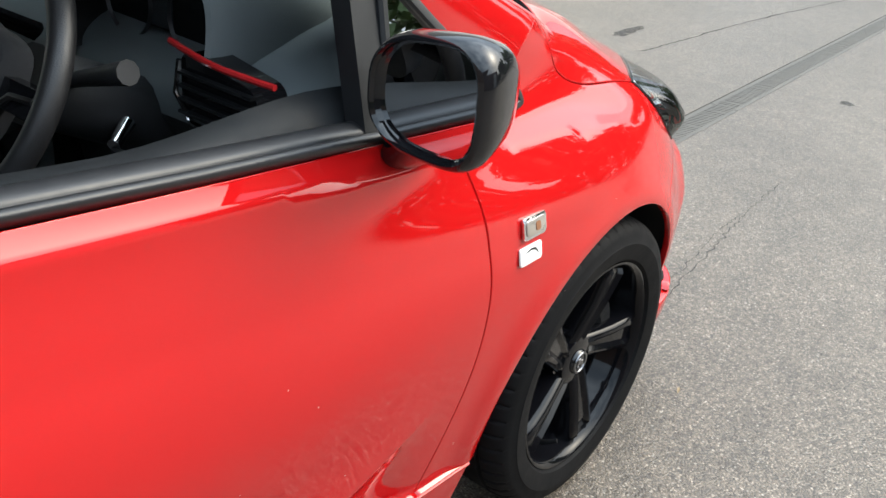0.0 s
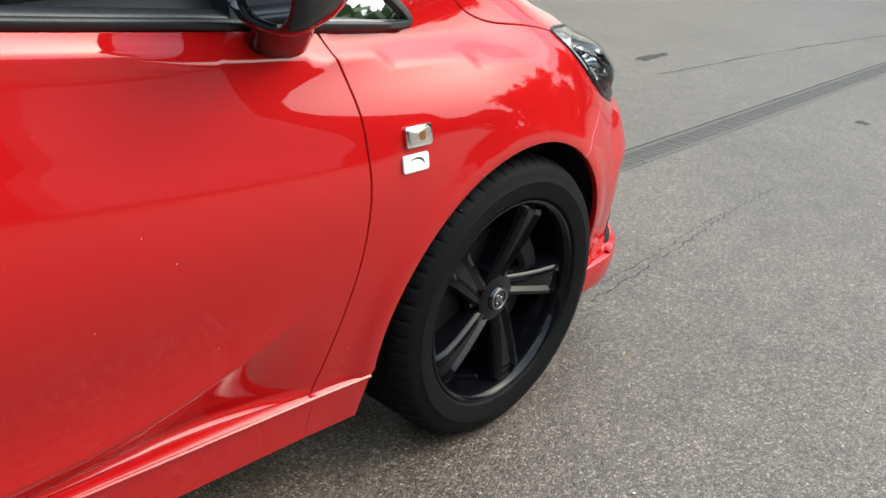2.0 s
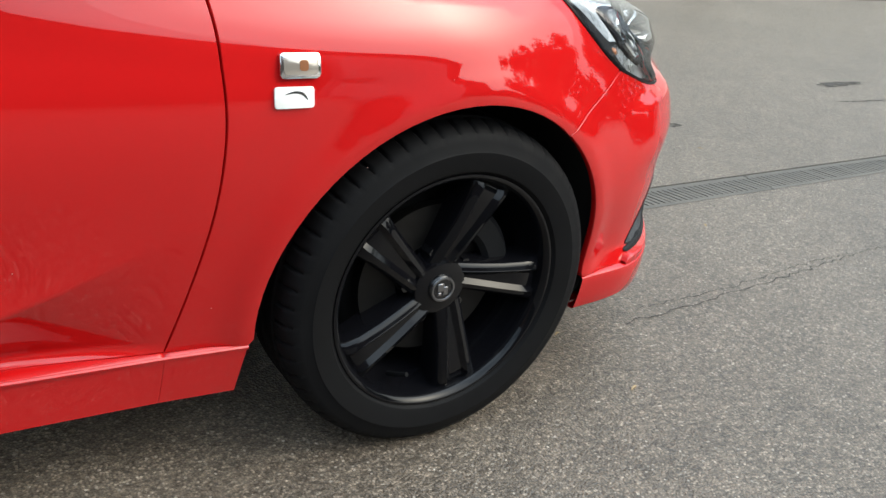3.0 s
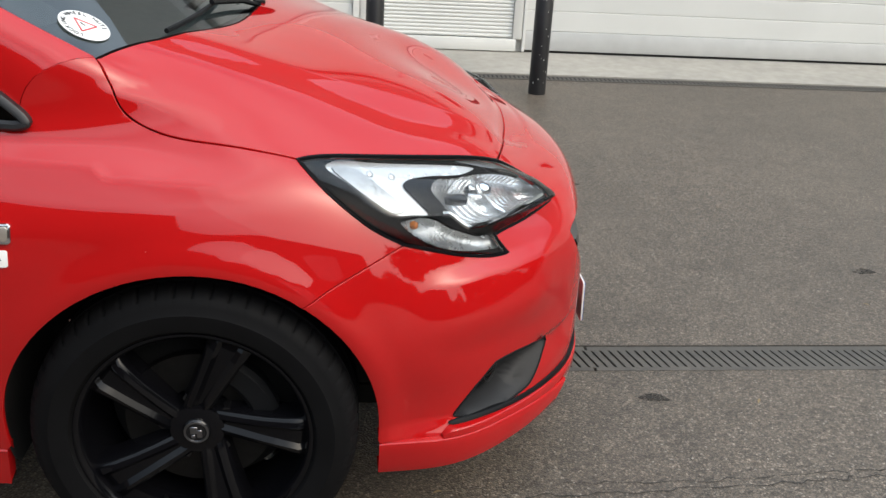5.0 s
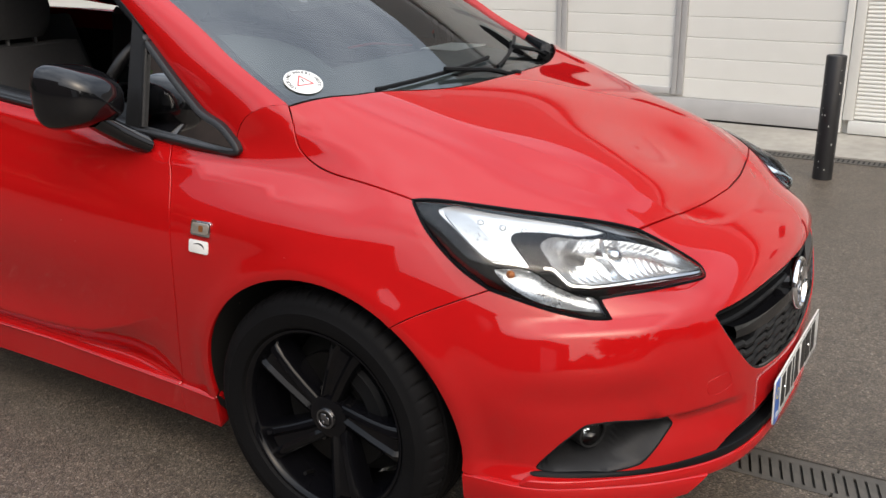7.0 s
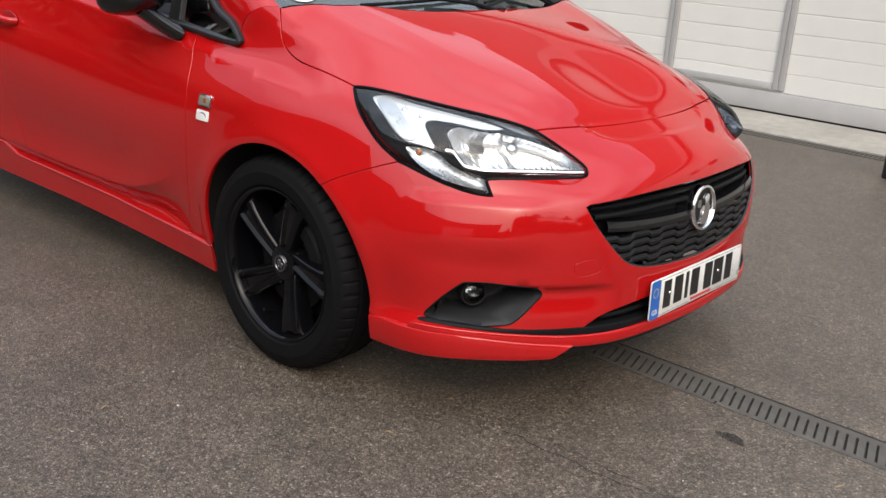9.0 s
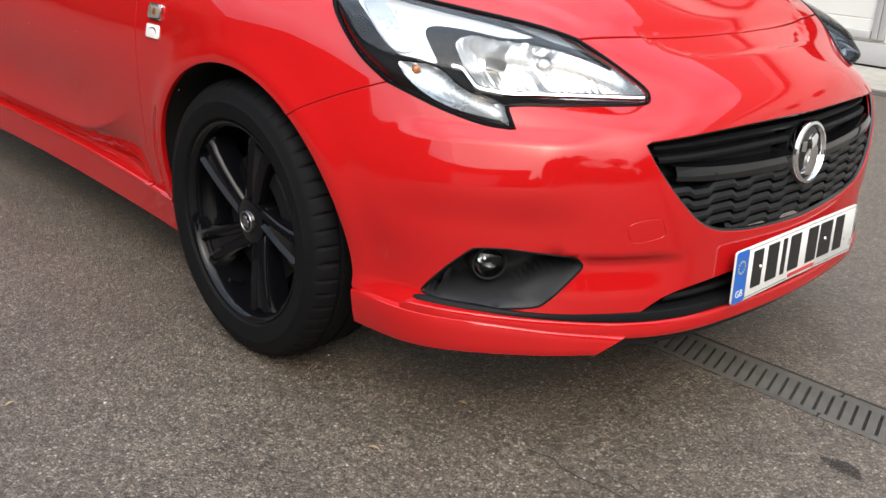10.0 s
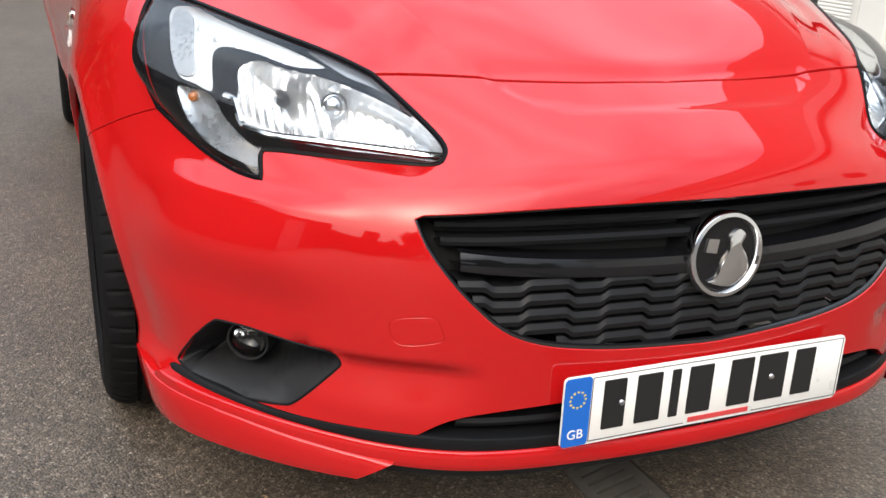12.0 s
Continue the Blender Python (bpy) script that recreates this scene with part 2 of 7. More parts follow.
def tube(points, radius, seg=8, bm=None, closed=False):
    """A round bar along points; radius a number or one for each point."""
    bm = bm or bmesh.new()
    pts = [Vector(p) for p in points]
    rings = []
    for k, p in enumerate(pts):
        a = pts[k - 1] if (k or closed) else p
        b = pts[(k + 1) % len(pts)] if (k < len(pts) - 1 or closed) else p
        d = (b - a).normalized()
        u = d.orthogonal().normalized() if k == 0 else (u - d * u.dot(d)).normalized()
        v = d.cross(u)
        r = radius[k] if isinstance(radius, (list, tuple)) else radius
        rings.append([bm.verts.new(p + r * (math.cos(2 * math.pi * j / seg) * u + math.sin(2 * math.pi * j / seg) * v)) for j in range(seg)])
    pairs = list(zip(rings, rings[1:])) + ([(rings[-1], rings[0])] if closed else [])
    for a, b in pairs:
        for j in range(seg):
            bm.faces.new((a[j], a[(j + 1) % seg], b[(j + 1) % seg], b[j]))
    if not closed:
        bm.faces.new(rings[0])
        bm.faces.new(rings[-1])
    return bm


def prism(outline, y0, y1, bm=None, to=None, bevel=0.0):
    """A plate with the outline (list of 2D points), from depth y0 to y1; to(a, b, d) gives the place."""
    bm = bm or bmesh.new()
    to = to or (lambda a, b, d: (a, d, b))
    lo = [bm.verts.new(to(a, b, y0)) for a, b in outline]
    hi = [bm.verts.new(to(a, b, y1)) for a, b in outline]
    f = [bm.faces.new(lo), bm.faces.new(hi)]
    for k in range(len(outline)):
        j = (k + 1) % len(outline)
        f.append(bm.faces.new((lo[k], lo[j], hi[j], hi[k])))
    if bevel:
        bmesh.ops.bevel(bm, geom=list({e for e in f[1].edges}), offset=bevel, segments=2, affect="EDGES", profile=0.5)
    return bm


def smooth_line(points, n=12, closed=False):
    """Catmull-Rom through the points."""
    p = np.array(points, float)
    m = len(p)
    out = []
    for k in range(m if closed else m - 1):
        a, b, c, d = (p[(k + j) % m] if closed else p[min(max(k + j, 0), m - 1)] for j in (-1, 0, 1, 2))
        for u in np.arange(n) / n:
            out.append(0.5 * (2 * b + (c - a) * u + (2 * a - 5 * b + 4 * c - d) * u * u + (3 * b - a - 3 * c + d) * u ** 3))
    if not closed:
        out.append(p[-1])
    return np.array(out)


# ---- ground ----
def ground_mesh():
    bm = bmesh.new()
    xs = [-900, -60, -12, 8, 60, 900]
    edge = lambda x, w: 0.03 + 0.022 * (max(-12, min(8, x)) - 1.0) + w
    ys = [lambda x: -900, lambda x: -60, lambda x: -12, lambda x: edge(x, -0.075), lambda x: edge(x, 0.075), lambda x: 5.0]
    grid = [[bm.verts.new((x, y(x), 0)) for x in xs] for y in ys]
    for j in range(5):
        for i in range(5):
            if not (j == 3 and i == 2):
                bm.faces.new((grid[j][i], grid[j][i + 1], grid[j + 1][i + 1], grid[j + 1][i]))
    far = [bm.verts.new((x, 900, 0)) for x in xs]
    for i in range(5):
        bm.faces.new((grid[5][i], grid[5][i + 1], far[i + 1], far[i]))
    return bm


ground = tagged(link("ground", ground_mesh(), ASPHALT), "worn grey asphalt yard with pale stone chips", "ground", "", "structure")


# ---- the car's outer skin: a loft over lengthwise lines ----
# Along: metres from the rear corner to the middle of the nose; up: metres from the lower edge over the shoulder to the bonnet's middle.
ALONG = [0.0, 0.62, 1.62, 2.62, 3.10, 3.42, 3.74, 3.99, 4.20, 4.46]
UP = [-0.03, 0.21, 0.40, 0.545, 0.68, 0.82, 1.08, 1.40]
LINES = [
    # lower edge
    ([-3.05, -2.5, -1.5, -0.5, 0.0, 0.365, 0.60, 0.797, 0.856, 0.872], [0.62, 0.77, 0.772, 0.772, 0.778, 0.768, 0.69, 0.455, 0.25, 0],
     [0.22, 0.19, 0.18, 0.18, 0.18, 0.175, 0.17, 0.17, 0.17, 0.17]),
    # through the fog lamps and the plate's top
    ([-3.16, -2.5, -1.5, -0.5, 0.0, 0.36, 0.60, 0.80, 0.853, 0.868], [0.66, 0.826, 0.812, 0.817, 0.833, 0.80, 0.70, 0.457, 0.25, 0],
     [0.43, 0.42, 0.42, 0.42, 0.42, 0.42, 0.42, 0.42, 0.42, 0.42]),
    # widest line, over the wheels to the grille's top
    ([-3.19, -2.5, -1.5, -0.5, 0.0, 0.30, 0.595, 0.775, 0.832, 0.852], [0.66, 0.86, 0.854, 0.840, 0.846, 0.805, 0.645, 0.45, 0.25, 0],
     [0.63, 0.64, 0.63, 0.62, 0.62, 0.61, 0.61, 0.612, 0.62, 0.625]),
    # shoulder, through the headlamp to the nose
    ([-3.15, -2.5, -1.5, -0.5, 0.0, 0.24, 0.49, 0.695, 0.762, 0.786], [0.62, 0.85, 0.842, 0.813, 0.815, 0.773, 0.64, 0.43, 0.25, 0],
     [0.85, 0.84, 0.81, 0.765, 0.755, 0.75, 0.715, 0.685, 0.694, 0.699]),
    # belt line and bonnet edge
    ([-3.05, -2.5, -1.5, -0.5, -0.02, 0.195, 0.42, 0.60, 0.645, 0.67], [0.60, 0.75, 0.775, 0.757, 0.727, 0.717, 0.585, 0.464, 0.26, 0],
     [1.06, 1.045, 0.985, 0.903, 0.87, 0.834, 0.805, 0.763, 0.761, 0.761]),
    ([-3, -2.5, -1.5, -0.45, -0.029, 0.154, 0.322, 0.469, 0.537, 0.57], [0.55, 0.7, 0.735, 0.751, 0.661, 0.569, 0.438, 0.341, 0.198, 0],
     [1.16, 1.14, 1.1, 1.074, 0.957, 0.922, 0.888, 0.854, 0.835, 0.804]),
    ([-2.9, -2.4, -1.4, -0.4, -0.03, 0.112, 0.239, 0.35, 0.424, 0.47], [0.3, 0.4, 0.4, 0.4, 0.361, 0.315, 0.25, 0.182, 0.1, 0],
     [1.2, 1.18, 1.12, 1.022, 1.011, 0.968, 0.944, 0.912, 0.881, 0.852]),
    # bonnet middle
    ([-2.9, -2.4, -1.4, -0.35, -0.05, 0.08, 0.18, 0.27, 0.34, 0.40], [0] * 10,
     [1.18, 1.15, 1.1, 1.05, 1.017, 0.991, 0.974, 0.948, 0.919, 0.884]),
]


BENDS = {}


def spline_weights(knots, at):
    """Rows that turn values at the knots into values of their natural cubic spline."""
    k, at = np.asarray(knots, float), np.asarray(at, float)
    n, h = len(k), np.diff(k)
    if n not in BENDS:
        a, r = np.eye(n), np.zeros((n, n))
        for i in range(1, n - 1):
            a[i, i - 1:i + 2] = h[i - 1], 2 * (h[i - 1] + h[i]), h[i]
            r[i, i - 1:i + 2] = 6 / h[i - 1], -6 / h[i - 1] - 6 / h[i], 6 / h[i]
        BENDS[n] = np.linalg.solve(a, r)
    bend = BENDS[n]
    i = np.clip(np.searchsorted(k, at) - 1, 0, n - 2)
    u, v = (k[i + 1] - at) / h[i], (at - k[i]) / h[i]
    w = np.zeros((len(at), n))
    rows = np.arange(len(at))
    w[rows, i] += u
    w[rows, i + 1] += v
    return w + ((u ** 3 - u) * h[i] ** 2 / 6)[:, None] * bend[i] + ((v ** 3 - v) * h[i] ** 2 / 6)[:, None] * bend[i + 1]


MID, TOP = ALONG[-1], UP[-1]
K_ALONG = ALONG + [2 * MID - a for a in ALONG[-2:-5:-1]]
K_UP = UP + [2 * TOP - a for a in UP[-2:-4:-1]]
CAGE = np.array([[(x, -w, z) for x, w, z in zip(*line)] for line in LINES])          # up, along, xyz
CAGE = np.concatenate([CAGE, CAGE[:, -2:-5:-1] * (1, -1, 1)], 1)
CAGE = np.concatenate([CAGE, CAGE[-2:-4:-1] * (1, -1, 1)], 0)


def ramp(x, lo, hi):
    u = np.clip((x - lo) / (hi - lo), 0, 1)
    return u * u * (3 - 2 * u)


def cage(s, t):
    ws, wt = spline_weights(K_ALONG, s), spline_weights(K_UP, t)
    return np.einsum("ni,nj,jik->nk", ws, wt, CAGE)


def dome_terms(p):
    return np.stack([p[:, 0] ** i * p[:, 1] ** (2 * j) for i in range(5) for j in range(4)], 1)


_ds, _dt = (k.ravel() for k in np.meshgrid(np.arange(2.95, MID + 1e-6, 0.02), np.arange(0.72, TOP + 1e-6, 0.02)))
_dp = cage(_ds, _dt)
DOME = np.linalg.lstsq(dome_terms(_dp), _dp[:, 2], rcond=None)[0]


def base(s, t):
    """The skin without its pressed forms; the bonnet is one smooth dome."""
    p = cage(s, t)
    on = ramp(np.asarray(t, float), 0.70, 0.78) * ramp(np.asarray(s, float), 2.90, 3.0)
    p[:, 2] += on * np.clip(dome_terms(p) @ DOME - p[:, 2], -0.01, 0.01)
    return p


def soft(x, e):
    """x above nought and nought below, with a rounded bend."""
    return 0.5 * (x + np.sqrt(x * x + e * e))


def low_crease(x):
    """Height of the crease along the lower door."""
    return np.interp(-x, [0.40, 0.50, 0.567, 0.64, 0.726, 0.81, 0.90, 1.05, 1.37, 1.76, 2.3], [0.52, 0.472, 0.441, 0.409, 0.378, 0.354, 0.339, 0.329, 0.326, 0.337, 0.36])


def relief(p, s, t):
    """The pressed forms: bonnet bulge, wheel arch rim, hollow of the lower door."""
    x, w, z = p[:, 0], np.abs(p[:, 1]), p[:, 2]
    d = np.zeros(len(x))
    r = np.hypot(x, z - 0.305)
    rear = np.hypot(x + 2.51, z - 0.305)
    side = ramp(w, 0.70, 0.78) * ramp(t, 0.75, 0.6)
    d += 0.010 * side * (np.exp(-((r - 0.365) / 0.035) ** 2) + np.exp(-((rear - 0.365) / 0.035) ** 2))
    # the bonnet's two crests on each side
    edge = np.interp(x, [-0.1, 0.10, 0.30, 0.47, 0.623], [0.505, 0.472, 0.420, 0.387, 0.332])
    front = ramp(t, 0.69, 0.74) * ramp(-x, 0.16, 0.05)
    out = w - edge
    d += 0.0065 * np.where(out > 0, soft(1 - soft(out, 0.006) / 0.065, 0.1), 1 - 0.35 * ramp(-out, 0, 0.13)) * front
    outer = np.interp(x, [-0.12, 0.062, 0.204, 0.356, 0.457], [0.609, 0.580, 0.546, 0.537, 0.534])
    d += 0.0035 * soft(1 - np.hypot(w - outer, 0.006) / 0.055, 0.1) * ramp(t, 0.70, 0.74) * ramp(-x, 0.16, 0.05) * ramp(x, 0.48, 0.30)
    # the door's lower crease: the sheet swells out to it and turns under below
    low = low_crease(x)
    door = ramp(-x, 0.46, 0.82) * ramp(-x, 2.25, 2.0)
    over = z - low
    d += 0.014 * door * np.where(over > 0, np.clip(1 - over / 0.14, 0, 1) ** 2, 1.0) * ramp(z, 0.262, 0.285)
    d -= 0.55 * door * soft(-over, 0.003) * ramp(z, 0.262, 0.285)
    ridge = 0.61 + 0.075 * np.clip(w / 0.304, 0, 1.2) ** 6
    d -= 0.0045 * ramp(t, ridge - 0.010, ridge + 0.018) * ramp(w, 0.36, 0.27) * ramp(s, 3.95, 4.05) * ramp(t, 0.72, 0.685)
    # the bumper's corner: full below the headlamp, tucked in over the blade
    d += 0.017 * ramp(z, 0.445, 0.530) * ramp(z, 0.628, 0.588) * ramp(x, 0.40, 0.54) * ramp(x, 0.76, 0.66) * ramp(w, 0.45, 0.55)
    d -= 0.023 * np.exp(-((z - 0.32) / 0.11) ** 2) * ramp(z, 0.260, 0.300) * ramp(x, 0.26, 0.50) * ramp(x, 0.78, 0.50) * ramp(w, 0.45, 0.62)
    # the hooded line between the fog lamp and the plate
    under = 0.402 - z
    d -= 0.015 * ramp(under, 0.0, 0.016) * (1 - ramp(under, 0.016, 0.10)) * ramp(s, 3.80, 3.88) * ramp(s, 4.10, 4.0) * ramp(t, 0.30, 0.26)
    # the shoulder's edge along door and wing
    crease = 0.799 + 0.114 * np.clip(-x, -0.3, 3)
    d += 0.018 * np.where(z > crease, soft(1 - np.hypot(z - crease, 0.003) / 0.043, 0.06), soft(1 - np.hypot(crease - z, 0.003) / 0.13, 0.06)) * ramp(-x, -0.22, 0.10) * ramp(w, 0.69, 0.74) * ramp(t, 0.72, 0.66)
    return d


def normal_of(fn, s, t, e=2e-3):
    a = fn(s + e, t) - fn(s - e, t)
    b = fn(s, t + e) - fn(s, t - e)
    n = np.cross(a, b)
    return n / np.maximum(np.linalg.norm(n, axis=1, keepdims=True), 1e-9)


def skin(s, t):
    s, t = np.asarray(s, float), np.asarray(t, float)
    p = base(s, t)
    return p + normal_of(base, s, t) * relief(p, s, t)[:, None]


def skin_normal(s, t):
    return normal_of(skin, np.asarray(s, float), np.asarray(t, float))


_gs, _gt = np.meshgrid(np.arange(0, MID + 1e-6, 0.03), np.arange(UP[0], TOP + 1e-6, 0.02))
_gs, _gt = _gs.ravel(), _gt.ravel()
_gp = base(_gs, _gt)


def onto(points, use=(1, 1, 1), up=(-1, 9), along=(0, 9)):
    """Skin coordinates of the places on the skin nearest to the points; use: weights of x, y, z."""
    out = []
    u = np.array(use, float)
    ok = (_gt >= up[0]) & (_gt <= up[1]) & (_gs >= along[0]) & (_gs <= along[1])
    gs, gt, gp = _gs[ok], _gt[ok], _gp[ok]
    for q in points:
        q = np.array(q, float)
        k = np.argmin((((gp - q) * u) ** 2).sum(1))
        st = np.array([gs[k], gt[k]])
        for _ in range(4):
            e = 1e-3
            p0, ps, pt = base([st[0], st[0] + e, st[0]], [st[1], st[1], st[1] + e])
            j = np.stack([(ps - p0) / e, (pt - p0) / e], 1) * u[:, None]
            step = np.linalg.lstsq(j.T @ j + 1e-9 * np.eye(2), j.T @ ((q - p0) * u), rcond=None)[0]
            st = st + np.clip(step, -0.03, 0.03)
        out.append(st)
    return np.array(out)


def inside(poly, pts):
    x, y = pts[:, 0], pts[:, 1]
    hit = np.zeros(len(pts), bool)
    for (ax, ay), (bx, by) in zip(poly, np.roll(poly, -1, 0)):
        if ay != by:
            hit ^= ((ay > y) != (by > y)) & (x < (bx - ax) * (y - ay) / (by - ay) + ax)
    return hit


def off_edge(poly, pts):
    """Distance of the points from the outline."""
    best = np.full(len(pts), 9.0)
    for a, b in zip(poly, np.roll(poly, -1, 0)):
        d = b - a
        u = np.clip(((pts - a) @ d) / max(d @ d, 1e-12), 0, 1)
        best = np.minimum(best, np.linalg.norm(pts - a - u[:, None] * d, axis=1))
    return best


def resample(poly, step):
    out = []
    for a, b in zip(poly, np.roll(poly, -1, 0)):
        n = max(1, int(np.ceil(np.linalg.norm(b - a) / step)))
        out += [a + (b - a) * k / n for k in range(n)]
    return np.array(out)


def shrink(poly, by):
    area = np.sum(poly[:, 0] * np.roll(poly[:, 1], -1) - np.roll(poly[:, 0], -1) * poly[:, 1])
    prev, nxt = poly - np.roll(poly, 1, 0), np.roll(poly, -1, 0) - poly
    out = np.zeros_like(poly)
    for d in (prev, nxt):
        n = np.stack([-d[:, 1], d[:, 0]], 1)
        out += n / np.maximum(np.linalg.norm(n, axis=1, keepdims=True), 1e-9)
    out /= np.maximum(np.linalg.norm(out, axis=1, keepdims=True), 1e-9)
    return poly + out * by * np.sign(area)


def clean(poly, tol=0.003):
    keep = [poly[0]]
    for p in poly[1:]:
        if np.linalg.norm(p - keep[-1]) > tol:
            keep.append(p)
    if np.linalg.norm(keep[0] - keep[-1]) < tol:
        keep.pop()
    return np.array(keep)


def panel(name, outline, material, parent, label="", gap=0.0018, depth=0.014, step=0.02, lift=0.0, weld=False, left=False, fn=None, holes=(), plain=False, creases=()):
    """A sheet cut out of the skin along an outline in skin coordinates, with turned-in edges. weld: the half up to the car's middle, mirrored
    onto itself; left: mirrored to the car's other side."""
    from mathutils.geometry import delaunay_2d_cdt
    fn = fn or skin
    poly = clean(resample(clean(np.array(outline, float)), 0.012))
    on_mid = lambda q: (np.abs(q[:, 0] - MID) < 2e-3) | (np.abs(q[:, 1] - TOP) < 2e-3)
    if gap:
        mid = on_mid(poly)
        small = shrink(poly, gap)
        small[mid] = np.where(np.abs(poly[mid][:, :1] - MID) < 2e-3, np.stack([np.full(mid.sum(), MID), small[mid][:, 1]], 1),
                              np.stack([small[mid][:, 0], np.full(mid.sum(), TOP)], 1)) if weld else small[mid]
        poly = small
    loops = [poly] + [clean(resample(clean(np.array(h, float)), 0.012)) for h in holes]
    lo, hi = poly.min(0), poly.max(0)
    gx, gy = np.meshgrid(np.arange(lo[0] + step / 2, hi[0], step), np.arange(lo[1] + step / 2, hi[1], step))
    pts = np.stack([gx.ravel(), gy.ravel()], 1)
    keep = inside(poly, pts)
    for h in loops[1:]:
        keep &= ~inside(h, pts)
    for h in loops:
        keep &= off_edge(h, pts) > step * 0.55
    pts = pts[keep]
    # rows of corners along the creases keep them even
    strings = []
    for c in creases:
        c = np.asarray(c, float)
        c = np.concatenate([[a + (b - a) * k / 4 for k in range(4)] for a, b in zip(c, c[1:])])
        c = c[inside(poly, c)]
        c = c[off_edge(poly, c) > 0.006]
        if len(c):
            pts = pts[np.min(np.linalg.norm(pts[:, None] - c[None], axis=2), axis=1) > 0.006]
            strings.append(c)
    every = np.concatenate(loops + [pts] + strings)
    edges, at = [], 0
    for h in loops:
        edges += [(at + k, at + (k + 1) % len(h)) for k in range(len(h))]
        at += len(h)
    v2, _, f2, _, _, _ = delaunay_2d_cdt([Vector(p) for p in every], edges, [], 0, 1e-6)
    v2 = np.array([tuple(v) for v in v2])
    f2 = [tuple(f) for f in f2]
    mids = np.array([v2[list(f)].mean(0) for f in f2])
    ok = inside(poly, mids)
    for h in loops[1:]:
        ok &= ~inside(h, mids)
    f2 = [f for f, o in zip(f2, ok) if o]
    p3, n3 = fn(v2[:, 0], v2[:, 1]), normal_of(fn, v2[:, 0], v2[:, 1])
    flip = -1.0 if (n3 * (p3 - np.array([-1.0, 0, 0.5]))).sum() < 0 else 1.0
    n3 = n3 * flip
    p3 = p3 + n3 * lift
    verts, norms, faces = [tuple(p) for p in p3], [tuple(q) for q in n3], []
    for f in f2:
        a, b, c = (p3[k] for k in f[:3])
        faces.append(f if np.dot(np.cross(b - a, c - a), n3[f[0]]) > 0 else f[::-1])
    count = {}
    for f in faces:
        for a, b in zip(f, f[1:] + f[:1]):
            count[(a, b)] = count.get((a, b), 0) + 1
    rim = [(a, b) for a, b in count if (b, a) not in count]
    if weld:
        rim = [(a, b) for a, b in rim if not (on_mid(v2[[a]])[0] and on_mid(v2[[b]])[0])]
    if depth:
        low, low2 = {}, {}
        outw = {}
        for a, b in rim:
            d = p3[b] - p3[a]
            o = np.cross(d, n3[a])
            o /= max(np.linalg.norm(o), 1e-9)
            for k in (a, b):
                outw[k] = outw.get(k, 0) + o
        for k, o in outw.items():
            o = o / max(np.linalg.norm(o), 1e-9)
            low[k] = len(verts)
            verts.append(tuple(p3[k] + o * 0.0012 - n3[k] * 0.0014))
            norms.append(tuple((o * 0.9 + n3[k] * 0.44)))
            low2[k] = len(verts)
            verts.append(tuple(p3[k] + o * 0.0008 - n3[k] * depth))
            norms.append(tuple(o))
        for a, b in rim:
            faces.append((b, a, low[a], low[b]))
            faces.append((low[b], low[a], low2[a], low2[b]))
    if weld:
        n = len(verts)
        mirror, mid = {}, np.abs(np.array(verts)[:, 1]) < 1.5e-3
        for k in range(n):
            if mid[k]:
                mirror[k] = k
                verts[k] = (verts[k][0], 0.0, verts[k][2])
                norms[k] = (norms[k][0], 0.0, norms[k][2])
            else:
                mirror[k] = len(verts)
                verts.append((verts[k][0], -verts[k][1], verts[k][2]))
                norms.append((norms[k][0], -norms[k][1], norms[k][2]))
        faces += [tuple(mirror[k] for k in f[::-1]) for f in faces]
    if left:
        verts = [(x, -y, z) for x, y, z in verts]
        norms = [(x, -y, z) for x, y, z in norms]
        faces = [f[::-1] for f in faces]
    me = bpy.data.meshes.new(name)
    me.from_pydata(verts, [], [tuple(int(k) for k in f) for f in faces])
    me.materials.append(material)
    me.polygons.foreach_set("use_smooth", [True] * len(me.polygons))
    if not plain:
        me.normals_split_custom_set_from_vertices([Vector(q).normalized() for q in norms])
    ob = new(name, me)
    ob.parent = parent
    if label:
        ob["label"] = label
    return ob


car = thing("car", "glossy red three-door hatchback with black wheels, parked on asphalt", "car")


def arch(cx, r=0.352, a0=-5, a1=185, n=40, squash=1.0):
    """A wheel opening on the skin."""
    a = np.radians(np.linspace(a0, a1, n))
    return onto([(cx + r * np.cos(k), -0.85, 0.305 + r * squash * np.sin(k)) for k in a], (1, 0.05, 1), (-1, 0.66))


def on_side(pts, up=(-1, 0.70)):
    return onto([(x, -0.83, z) for x, z in pts], (1, 0.02, 1), up)


# lines between the panels
ARCH = arch(0.0)                                           # from the front over the top to the rear
DOOR_FRONT = on_side(smooth_line([(-0.475, 0.90), (-0.438, 0.80), (-0.425, 0.72), (-0.42, 0.63), (-0.43, 0.52), (-0.455, 0.40), (-0.49, 0.266)], 8))
SILL = on_side([(-0.36, 0.264), (-0.492, 0.266), (-1.0, 0.272), (-1.6, 0.278), (-1.72, 0.284), (-1.80, 0.322), (-2.17, 0.330)])
SEAM = onto(smooth_line([(0.397, -0.747, 0.683), (0.31, -0.79, 0.645), (0.25, -0.82, 0.617), (0.2062, -0.838, 0.5903)], 6))
BONNET_SIDE = onto(smooth_line([(-0.157, -0.691, 1.003), (-0.135, -0.70, 0.955), (-0.105, -0.715, 0.905), (-0.03, -0.725, 0.872), (0.09, -0.727, 0.856), (0.195, -0.717, 0.834)], 6), (1, 1, 1), (0.5, 1.2))
